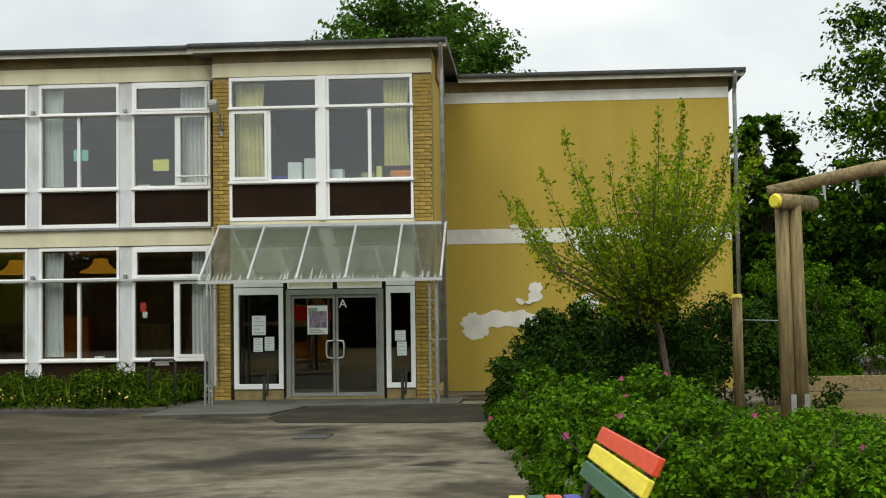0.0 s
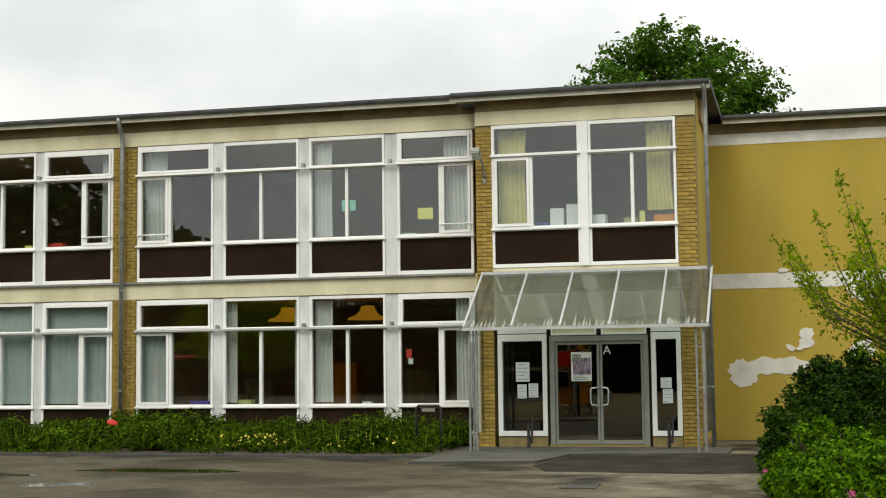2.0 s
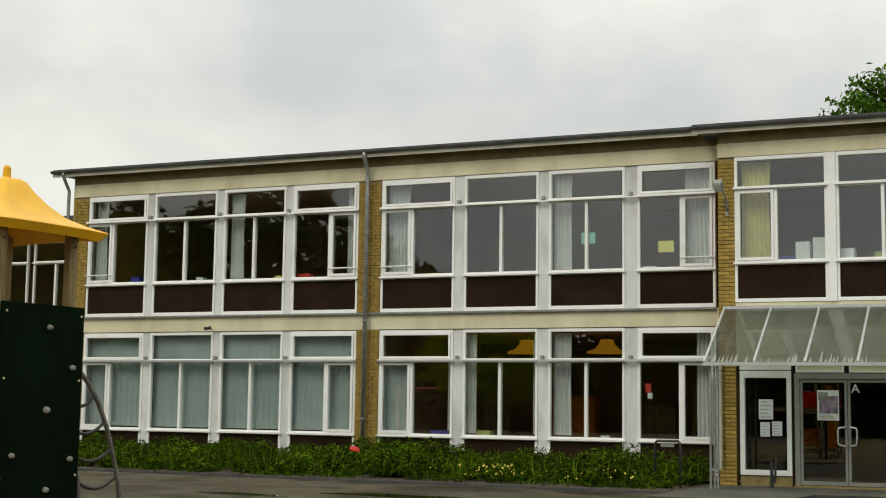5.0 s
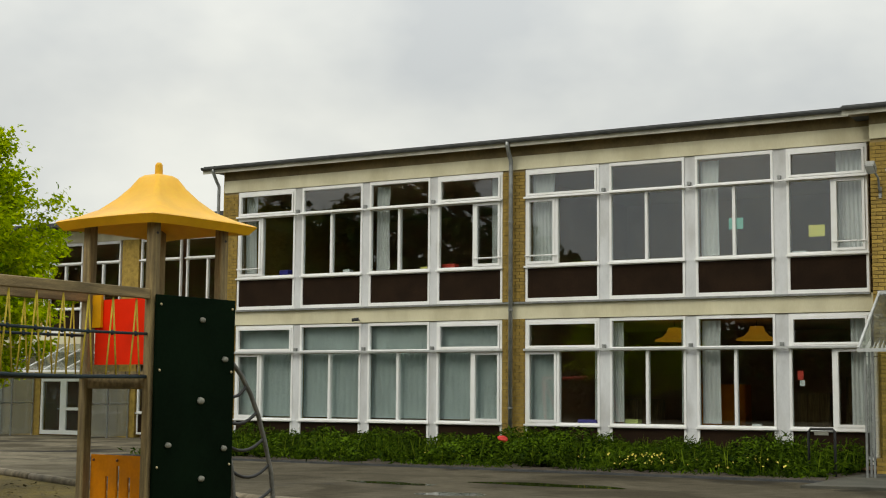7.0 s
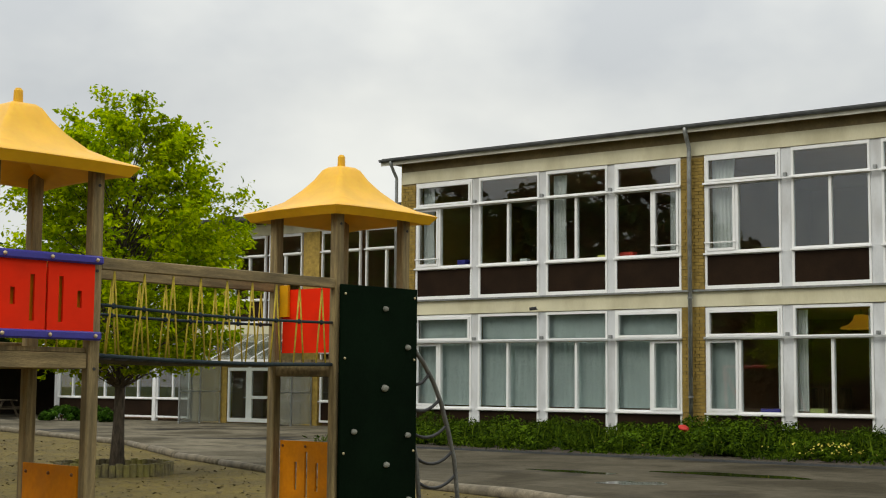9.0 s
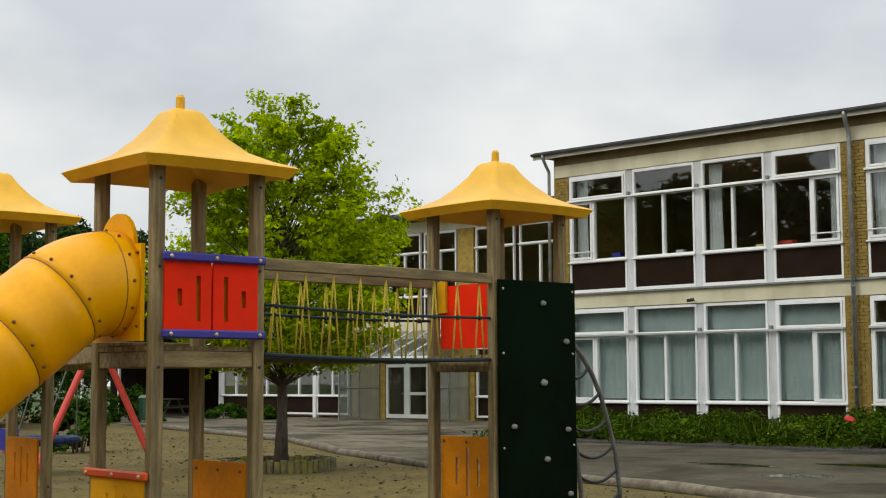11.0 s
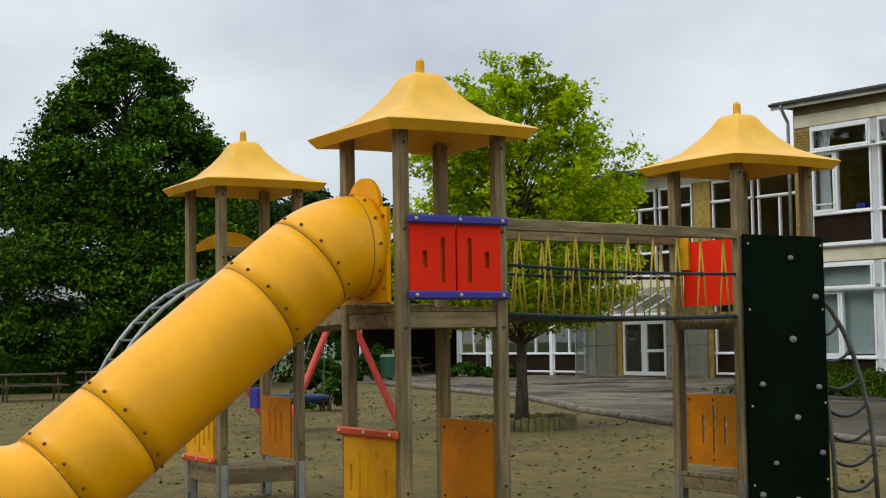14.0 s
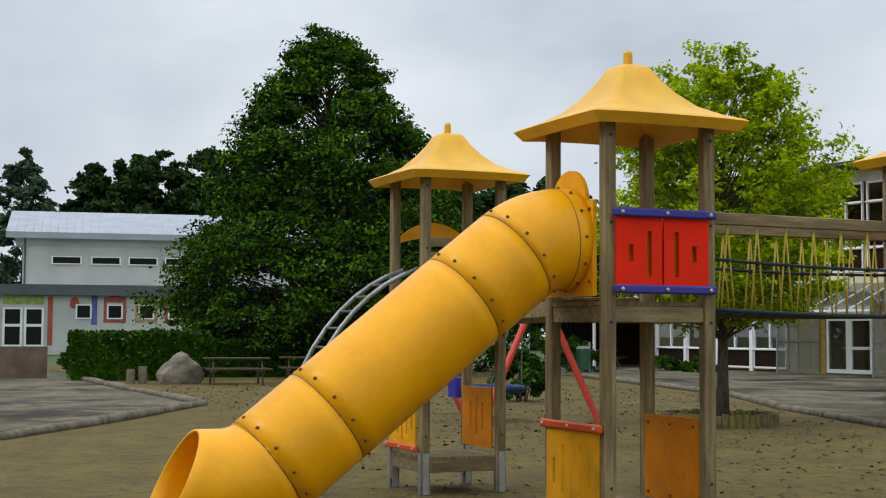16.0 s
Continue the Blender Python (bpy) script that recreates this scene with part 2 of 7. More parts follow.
M = {}
M["asphalt"] = worn_asphalt()
M["sand"] = material("sand", (0.128, 0.092, 0.013), 0.95, vary=0.14, scale=0.8, fine=14, bump=1.0, dist=0.09, dirt=(0.060, 0.043, 0.010), dirt_amount=0.75, dirt_scale=4.5)
M["grass"] = material("grass_ground", (0.06, 0.10, 0.025), 0.9, vary=0.25, scale=1.5, fine=30, bump=0.7, dist=0.04)
M["concrete"] = material("concrete_slab", (0.062, 0.060, 0.046), 0.85, vary=0.2, scale=1.5, fine=50, bump=0.3, dirt=(0.095, 0.090, 0.066), dirt_amount=0.6)
M["soil"] = material("soil", (0.06, 0.045, 0.03), 0.95, vary=0.2, scale=3, fine=30, bump=0.8, dist=0.03)
M["cream"] = material("cream_plaster", (0.68, 0.63, 0.44), 0.8, vary=0.05, scale=0.8, fine=40, bump=0.15, dirt=(0.42, 0.37, 0.22), dirt_amount=0.5, dirt_scale=1.3, stretch=(1, 1, 0.35))
M["white"] = material("white_paint", (0.86, 0.86, 0.85), 0.5, vary=0.03, scale=2, fine=30, bump=0.06, dirt=(0.60, 0.59, 0.52), dirt_amount=0.35, dirt_scale=2.0)
M["ochre"] = material("ochre_render", (0.415, 0.305, 0.050), 0.9, vary=0.07, scale=0.6, fine=70, bump=0.4, dist=0.01, dirt=(0.45, 0.325, 0.075), dirt_amount=0.6, dirt_scale=0.9, stretch=(1, 1, 0.12))
M["patch"] = material("bare_plaster", (0.70, 0.69, 0.64), 0.9, vary=0.06, scale=3, fine=50, bump=0.4)
M["brick"] = material("yellow_brick", (0.37, 0.245, 0.05), 0.85, vary=0.14, scale=7, fine=60, bump=0.4, random_piece=0.25)
M["mortar"] = material("mortar", (0.27, 0.20, 0.085), 0.9, vary=0.1, scale=8, fine=60, bump=0.3)
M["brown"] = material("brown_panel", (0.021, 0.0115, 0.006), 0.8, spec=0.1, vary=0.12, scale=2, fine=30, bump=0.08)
M["fascia"] = material("pale_eaves_paint", (0.62, 0.60, 0.50), 0.6, vary=0.08, scale=2, fine=25, bump=0.1, dirt=(0.34, 0.31, 0.22), dirt_amount=0.5, dirt_scale=1.5)
M["soffit"] = material("brown_eaves", (0.20, 0.145, 0.060), 0.7, vary=0.12, scale=2, fine=20, bump=0.1)
M["roofing"] = material("dark_roofing", (0.055, 0.058, 0.06), 0.8, vary=0.12, scale=3, fine=30, bump=0.2)
M["zinc"] = material("grey_zinc", (0.30, 0.31, 0.30), 0.45, metal=0.6, vary=0.12, scale=5, fine=40, bump=0.08)
M["steel"] = material("galvanised_steel", (0.45, 0.46, 0.46), 0.4, metal=0.8, vary=0.1, scale=8, fine=60, bump=0.05)
M["alu"] = material("aluminium_frame", (0.27, 0.27, 0.245), 0.5, metal=0.35, vary=0.06, scale=4, fine=40, bump=0.05)
M["pale_alu"] = material("pale_aluminium", (0.50, 0.51, 0.50), 0.45, metal=0.3, vary=0.05, scale=4, fine=40, bump=0.05)
M["mullion"] = material("grey_painted_mullion", (0.66, 0.67, 0.68), 0.6, vary=0.07, scale=2, fine=30, bump=0.06, dirt=(0.30, 0.28, 0.24), dirt_amount=0.5, dirt_scale=1.5, stretch=(1, 1, 0.4))
M["crumb"] = material("bark_crumb", (0.090, 0.066, 0.024), 0.95, vary=0.2, scale=5)
M["rail_grey"] = material("weathered_rail_steel", (0.15, 0.15, 0.135), 0.55, metal=0.4, vary=0.15, scale=5, fine=40, bump=0.08)
M["lead"] = material("dark_gutter", (0.10, 0.105, 0.105), 0.6, metal=0.2, vary=0.15, scale=4, fine=30, bump=0.1)
M["dark_asphalt"] = material("darker_asphalt", (0.026, 0.023, 0.016), 0.9, spec=0.1, vary=0.2, scale=2.5, fine=50, bump=0.5, dirt=(0.048, 0.042, 0.029), dirt_amount=0.7, dirt_scale=1.1)
M["dark_pane"] = material("dark_far_pane", (0.010, 0.011, 0.012), 0.4, spec=0.15, vary=0.1)
M["chrome"] = material("pale_metal_handle", (0.75, 0.75, 0.72), 0.3, metal=0.7, vary=0.03)
M["black"] = material("black_rubber", (0.02, 0.02, 0.02), 0.6, vary=0.1)
M["room"] = material("room_wall", (0.36, 0.23, 0.13), 0.9, vary=0.08, scale=1)
M["room_floor"] = material("room_floor", (0.30, 0.18, 0.10), 0.6, vary=0.1, scale=1)
M["curtain_white"] = material("white_curtain", (0.90, 0.91, 0.90), 0.9, vary=0.04, scale=3, trans=0.35)
M["curtain_grey"] = material("grey_sheer_curtain", (0.58, 0.66, 0.65), 0.9, vary=0.06, scale=2, trans=0.3)
M["curtain_yellow"] = material("yellow_curtain", (0.90, 0.82, 0.36), 0.9, vary=0.07, scale=3, trans=0.35)
M["paper"] = material("white_paper", (0.72, 0.74, 0.74), 0.8, vary=0.03)
M["paper_ink"] = material("grey_print", (0.35, 0.38, 0.42), 0.8, vary=0.1, scale=12)
M["paper_green"] = material("green_paper", (0.25, 0.62, 0.52), 0.8, vary=0.03)
M["paper_yellow"] = material("yellow_paper", (0.80, 0.75, 0.20), 0.8, vary=0.03)
M["red_thing"] = material("red_plastic", (0.6, 0.05, 0.03), 0.5, vary=0.05)
M["wood"] = material("weathered_timber", (0.25, 0.185, 0.082), 0.85, vary=0.2, scale=5, fine=50, bump=0.5, dist=0.008, stretch=(6, 6, 0.5), dirt=(0.085, 0.065, 0.035), dirt_amount=0.65, dirt_scale=2)
M["wood_x"] = material("weathered_timber_rail", (0.25, 0.185, 0.085), 0.85, vary=0.2, scale=5, fine=50, bump=0.5, dist=0.008, stretch=(5, 0.5, 5), dirt=(0.085, 0.065, 0.035), dirt_amount=0.55, dirt_scale=2)
M["yellow"] = material("yellow_plastic", (0.86, 0.385, 0.001), 0.34, vary=0.05, scale=2.5, fine=25, bump=0.05, dirt=(0.60, 0.28, 0.006), dirt_amount=0.15, dirt_scale=2.2, spec=0.26)
M["roof_yellow"] = material("faded_yellow_plastic", (0.82, 0.445, 0.018), 0.42, vary=0.05, scale=2.5, fine=25, bump=0.05, dirt=(0.60, 0.28, 0.010), dirt_amount=0.45, dirt_scale=3, spec=0.4, trans=0.08)
M["orange"] = material("orange_panel", (0.62, 0.21, 0.006), 0.65, spec=0.15, vary=0.08, scale=3, fine=30, bump=0.1, dirt=(0.4, 0.15, 0.02), dirt_amount=0.5, dirt_scale=4)
M["panel_yellow"] = material("yellow_panel", (0.78, 0.37, 0.006), 0.65, spec=0.15, vary=0.06, scale=3, fine=30, bump=0.08, dirt=(0.45, 0.22, 0.02), dirt_amount=0.4, dirt_scale=4)
M["red"] = material("red_panel", (0.88, 0.024, 0.003), 0.65, spec=0.12, vary=0.05, scale=3, fine=30, bump=0.05, dirt=(0.5, 0.03, 0.01), dirt_amount=0.4)
M["red_rail"] = material("orange_red_rail", (0.60, 0.07, 0.008), 0.5, vary=0.06, scale=5)
M["blue"] = material("blue_rail", (0.035, 0.03, 0.28), 0.5, vary=0.08, scale=4)
M["blue_net"] = material("blue_net", (0.012, 0.03, 0.11), 0.7, vary=0.1, scale=8)
M["green_wall"] = material("dark_green_board", (0.0025, 0.008, 0.003), 0.85, spec=0.04, vary=0.12, scale=3, fine=40, bump=0.2, dirt=(0.004, 0.012, 0.005), dirt_amount=0.5)
M["hold"] = material("climbing_hold", (0.21, 0.21, 0.17), 0.7, vary=0.1, scale=12)
M["rope_yellow"] = material("yellow_rope", (0.52, 0.39, 0.035), 0.8, vary=0.1, scale=20, fine=150, bump=0.4)
M["rope_blue"] = material("blue_black_rope", (0.008, 0.022, 0.028), 0.8, vary=0.1, scale=20, fine=150, bump=0.4)
M["bolt"] = material("brown_bolt_cap", (0.16, 0.06, 0.015), 0.5, vary=0.05)
M["bolt_pale"] = material("pale_bolt_cap", (0.6, 0.5, 0.3), 0.4, metal=0.4, vary=0.05)
M["bark"] = material("bark", (0.085, 0.065, 0.045), 0.95, vary=0.25, scale=8, fine=40, bump=0.8, dist=0.02, stretch=(3, 3, 0.7))
# weathered timber darkened for the picnic tables: tree shade is in the colour
M["wood_shaded"] = material("shaded_timber", (0.085, 0.062, 0.036), 0.85, vary=0.2, scale=5, fine=50, bump=0.5, dist=0.008, stretch=(0.6, 5, 5))
M["log"] = material("split_log", (0.19, 0.16, 0.11), 0.9, vary=0.2, scale=6, fine=40, bump=0.6, dist=0.02, dirt=(0.09, 0.075, 0.05), dirt_amount=0.6, dirt_scale=2)
M["palisade"] = material("mossy_palisade", (0.12, 0.10, 0.045), 0.9, vary=0.2, scale=6, fine=40, bump=0.6, dist=0.02, dirt=(0.20, 0.18, 0.03), dirt_amount=0.7, dirt_scale=3)
M["stone"] = material("boulder_stone", (0.20, 0.17, 0.125), 0.9, vary=0.18, scale=2.5, fine=25, bump=0.7, dist=0.05)
M["wall_stone"] = material("brown_low_wall", (0.17, 0.12, 0.085), 0.9, vary=0.15, scale=2, fine=20, bump=0.4)
M["far_white"] = material("pale_render", (0.50, 0.515, 0.475), 0.85, vary=0.06, scale=0.6, fine=10, bump=0.1, dirt=(0.50, 0.52, 0.47), dirt_amount=0.5, dirt_scale=0.4)
M["far_roof"] = material("pale_blue_tin_roof", (0.36, 0.385, 0.43), 0.5, metal=0.2, vary=0.06, scale=1, fine=8, bump=0.1)
M["far_dark"] = material("dark_grey_fascia", (0.09, 0.10, 0.11), 0.7, vary=0.1, scale=1)
M["poster_print"] = material("mauve_print", (0.22, 0.17, 0.24), 0.8, vary=0.35, scale=9, fine=30, dirt=(0.42, 0.30, 0.36), dirt_amount=0.8, dirt_scale=7)
M["paint_red"] = material("painted_red", (0.38, 0.09, 0.06), 0.8, vary=0.15, scale=3)
M["paint_yellow"] = material("painted_tan", (0.42, 0.30, 0.15), 0.8, vary=0.15, scale=3)
M["paint_blue"] = material("painted_blue", (0.09, 0.12, 0.33), 0.8, vary=0.15, scale=3)
M["paint_green"] = material("painted_green", (0.35, 0.40, 0.12), 0.8, vary=0.15, scale=3)
M["petal"] = material("pink_petal", (0.62, 0.10, 0.25), 0.7, vary=0.1, trans=0.3)
M["petal_red"] = material("red_petal", (0.7, 0.05, 0.04), 0.7, vary=0.1, trans=0.2)
M["petal_yellow"] = material("yellow_petal", (0.75, 0.62, 0.10), 0.7, vary=0.1, trans=0.2)
M["slat_green"] = material("green_slat", (0.025, 0.10, 0.05), 0.6, vary=0.1, scale=4, stretch=(1, 6, 6))
M["slat_yellow"] = material("yellow_slat", (0.80, 0.66, 0.05), 0.5, vary=0.06, scale=4, stretch=(1, 6, 6))
M["slat_red"] = material("red_slat", (0.66, 0.06, 0.015), 0.5, vary=0.06, scale=4, stretch=(1, 6, 6))
# orange with an added glow, for the orange shapes in the lower panes
M["glow_shade"] = material("orange_glow_shade", (0.75, 0.36, 0.03), 0.8, vary=0.06, scale=6, trans=0.3)
shade_bsdf = M["glow_shade"].node_tree.nodes["Principled BSDF"]
shade_bsdf.inputs["Emission Color"].default_value = (1.0, 0.48, 0.04, 1)
shade_bsdf.inputs["Emission Strength"].default_value = 0.22
M["water"] = material("puddle_water", (0.016, 0.014, 0.010), 0.06, vary=0.02, bump=0.02, spec=0.25)
M["glass"] = glassy("window_glass", (0.88, 0.91, 0.90), 1.0, ior=1.74)
M["canopy_glass"] = glassy("dirty_canopy_glass", (0.66, 0.70, 0.66), 0.9, rough=0.05, haze=0.06, drips=(2.5, 2.85))
M["screen_glass"] = glassy("dusty_screen_glass", (0.72, 0.76, 0.74), 0.9, rough=0.03, haze=0.3)
M["leaf_lime"] = leafy("lime_tree_leaf", (0.12, 0.22, 0.001), (0.52, 0.61, 0.003), 0.5, patch=(0.7, 1.4))
# wide tone range: lit sprays and shaded inner leaves are put into the colour
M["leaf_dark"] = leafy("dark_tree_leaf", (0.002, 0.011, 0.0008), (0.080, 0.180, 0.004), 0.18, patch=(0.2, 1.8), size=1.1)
M["leaf_far"] = leafy("far_tree_leaf", (0.012, 0.032, 0.008), (0.045, 0.085, 0.018), 0.2)
M["leaf_grey"] = leafy("grey_conifer_leaf", (0.035, 0.065, 0.035), (0.11, 0.16, 0.09), 0.3)
M["leaf_roof"] = leafy("roof_tree_leaf", (0.025, 0.070, 0.006), (0.085, 0.17, 0.015), 0.3)
M["leaf_rose"] = leafy("rose_bush_leaf", (0.007, 0.034, 0.0012), (0.118, 0.25, 0.006), 0.28)
M["leaf_hedge"] = leafy("hedge_leaf", (0.010, 0.036, 0.002), (0.055, 0.125, 0.009), 0.2)
# darkened copy of the hedge leaf: shade among the shrubs is in its colour
M["leaf_shaded"] = leafy("shaded_shrub_leaf", (0.003, 0.012, 0.0008), (0.034, 0.082, 0.003), 0.12)
M["leaf_shrub"] = leafy("shrub_leaf", (0.06, 0.125, 0.003), (0.25, 0.33, 0.010), 0.4)
M["grass_tall"] = leafy("tall_grass_blade", (0.035, 0.075, 0.004), (0.16, 0.22, 0.015), 0.3)
M["leaf_bed"] = leafy("bed_weed_leaf", (0.006, 0.020, 0.001), (0.088, 0.150, 0.006), 0.25, patch=(0.35, 1.6), size=1.3)
M["grass_blade"] = leafy("grass_blade", (0.010, 0.028, 0.0015), (0.075, 0.125, 0.005), 0.25)


# ---- mesh helpers ----
def box(bm, x0, x1, y0, y1, z0, z1, m=None):
    v = [bm.verts.new((x, y, z)) for x in (x0, x1) for y in (y0, y1) for z in (z0, z1)]
    if m is not None:
        for a in v:
            a.co = m @ a.co
    for f in ((0, 1, 3, 2), (4, 6, 7, 5), (0, 4, 5, 1), (2, 3, 7, 6), (0, 2, 6, 4), (1, 5, 7, 3)):
        bm.faces.new([v[i] for i in f])
    return v


def ring(bm, x0, x1, z0, z1, y0, y1, f, fb=None, ft=None):
    """A rectangular frame in one piece; f: its width, fb and ft: that of its bottom and top."""
    fb, ft = fb or f, ft or f
    o = [(x0, z0), (x1, z0), (x1, z1), (x0, z1)]
    i = [(x0 + f, z0 + fb), (x1 - f, z0 + fb), (x1 - f, z1 - ft), (x0 + f, z1 - ft)]
    fo, fi, bo, bi = ([bm.verts.new((x, y, z)) for x, z in q] for q, y in ((o, y0), (i, y0), (o, y1), (i, y1)))
    for k in range(4):
        j = (k + 1) % 4
        for q in ((fo[k], fo[j], fi[j], fi[k]), (bo[j], bo[k], bi[k], bi[j]), (fo[j], fo[k], bo[k], bo[j]), (fi[k], fi[j], bi[j], bi[k])):
            bm.faces.new(q)


def rod(bm, p0, p1, r0, r1=None, n=8):
    p0, p1 = Vector(p0), Vector(p1)
    r1 = r0 if r1 is None else r1
    d = (p1 - p0).normalized()
    a = d.orthogonal().normalized()
    b = d.cross(a)
    rings = []
    for p, r in ((p0, r0), (p1, r1)):
        rings.append([bm.verts.new(p + r * (math.cos(2 * math.pi * k / n) * a + math.sin(2 * math.pi * k / n) * b)) for k in range(n)])
    for k in range(n):
        bm.faces.new((rings[0][k], rings[0][(k + 1) % n], rings[1][(k + 1) % n], rings[1][k]))
    bm.faces.new(rings[0][::-1])
    bm.faces.new(rings[1])


def sweep(bm, path, radii, n=10, caps=True, squash=None):
    path = [Vector(p) for p in path]
    radii = radii if isinstance(radii, (list, tuple)) else [radii] * len(path)
    rings, prev = [], None
    for i, p in enumerate(path):
        d = (path[min(i + 1, len(path) - 1)] - path[max(i - 1, 0)]).normalized()
        a = d.orthogonal().normalized() if prev is None else (prev - d * prev.dot(d)).normalized()
        prev = a
        b = d.cross(a)
        rings.append([bm.verts.new(p + radii[i] * (math.cos(2 * math.pi * k / n) * a + math.sin(2 * math.pi * k / n) * b)) for k in range(n)])
    for r, s in zip(rings, rings[1:]):
        for k in range(n):
            bm.faces.new((r[k], r[(k + 1) % n], s[(k + 1) % n], s[k]))
    if caps:
        bm.faces.new(rings[0][::-1])
        bm.faces.new(rings[-1])
    return rings


def finish(name, bm, mat, smooth=False, bevel=0.0):
    bmesh.ops.recalc_face_normals(bm, faces=bm.faces)
    if bevel:
        bmesh.ops.bevel(bm, geom=list(bm.edges), offset=bevel, segments=1, affect="EDGES", clamp_overlap=True)
    me = bpy.data.meshes.new(name)
    bm.to_mesh(me)
    bm.free()
    me.materials.append(mat)
    if smooth:
        for p in me.polygons:
            p.use_smooth = True
    return me


def part(name, bm, mat, parent=None, label="", smooth=False, bevel=0.0):
    ob = new(name, finish(name, bm, mat, smooth, bevel))
    if parent is not None:
        ob.parent = parent
    return tagged(ob, label)


def thing(name, label, category, group="", kind="", m=None):
    ob = new(name)
    if m is not None:
        ob.matrix_basis = m
    return tagged(ob, label, category, group, kind)


def structure(name, bm, mat, label, category="", smooth=False):
    return tagged(part(name, bm, mat, None, label, smooth), category=category or name.split("_")[0], kind="structure")


def box_part(name, dims, mat, parent, label="", bevel=0.0):
    bm = bmesh.new()
    box(bm, *dims)
    return part(name, bm, mat, parent, label, bevel=bevel)


def quads(name, centers, normals, sizes, mat, ratio=0.55, seed=1, along=None):
    """Many small leaf blades: one bent diamond of four points each, joined in one mesh."""
    rng = np.random.default_rng(seed)
    c, nr = np.asarray(centers, float), np.asarray(normals, float)
    k = len(c)
    t = rng.normal(size=(k, 3)) if along is None else np.asarray(along, float).copy()
    t -= nr * (t * nr).sum(1, keepdims=True)
    t /= np.linalg.norm(t, axis=1, keepdims=True) + 1e-9
    b = np.cross(nr, t)
    s = np.asarray(sizes, float)[:, None]
    v = np.stack([c - t * s, c + b * s * ratio + nr * s * 0.15, c + t * s, c - b * s * ratio + nr * s * 0.15], 1).reshape(-1, 3)
    me = bpy.data.meshes.new(name)
    me.vertices.add(4 * k)
    me.vertices.foreach_set("co", v.ravel())
    me.loops.add(4 * k)
    me.loops.foreach_set("vertex_index", np.arange(4 * k))
    me.polygons.add(k)
    me.polygons.foreach_set("loop_start", np.arange(0, 4 * k, 4))
    me.update(calc_edges=True)
    me.materials.append(mat)
    return me


def unit(v):
    return v / (np.linalg.norm(v, axis=-1, keepdims=True) + 1e-9)


def clump_leaves(clumps, per, size, seed, flat=0.75, droop=0.0):
    """Leaf places round clump centres (x, y, z, radius)."""
    rng = np.random.default_rng(seed)
    cs, ns, ss = [], [], []
    for x, y, z, r in clumps:
        d = unit(rng.normal(size=(per, 3)))
        rad = r * rng.uniform(0.35, 1.0, (per, 1)) ** 0.6
        p = d * rad * (1, 1, flat)
        p[:, 2] -= droop * rad[:, 0]
        cs.append(p + (x, y, z))
        ns.append(unit(d * 0.6 + rng.normal(size=(per, 3)) * 0.55 + (0, 0, 0.55)))
        ss.append(size * rng.uniform(0.6, 1.25, per))
    return np.concatenate(cs), np.concatenate(ns), np.concatenate(ss)


def trunk_mesh(bm, height, r, limbs, seed, lean=(0, 0), start=0.4, spread=1.5, rise=1.2):
    rng = random.Random(seed)
    pts = [Vector((lean[0] * f + rng.uniform(-.03, .03), lean[1] * f + rng.uniform(-.03, .03), height * f)) for f in [i / 7 for i in range(8)]]
    pts[0].z = -0.1
    sweep(bm, pts, [r * (1.25 if i == 0 else 1) * (1 - 0.8 * i / 7) for i in range(8)], 9)
    for i in range(limbs):
        f = start + (0.95 - start) * i / max(1, limbs - 1)
        p = Vector((lean[0] * f, lean[1] * f, height * f))
        a = i * 2.4 + rng.uniform(-.3, .3)
        ln = spread * (1.1 - 0.7 * f) * rng.uniform(0.8, 1.2)
        q = p + Vector((math.cos(a) * ln * 0.5, math.sin(a) * ln * 0.5, rise * 0.35))
        e = p + Vector((math.cos(a) * ln, math.sin(a) * ln, rise * rng.uniform(0.7, 1.1)))
        sweep(bm, [p, q, e], [r * 0.4 * (1 - 0.5 * f), r * 0.25, r * 0.07], 6)


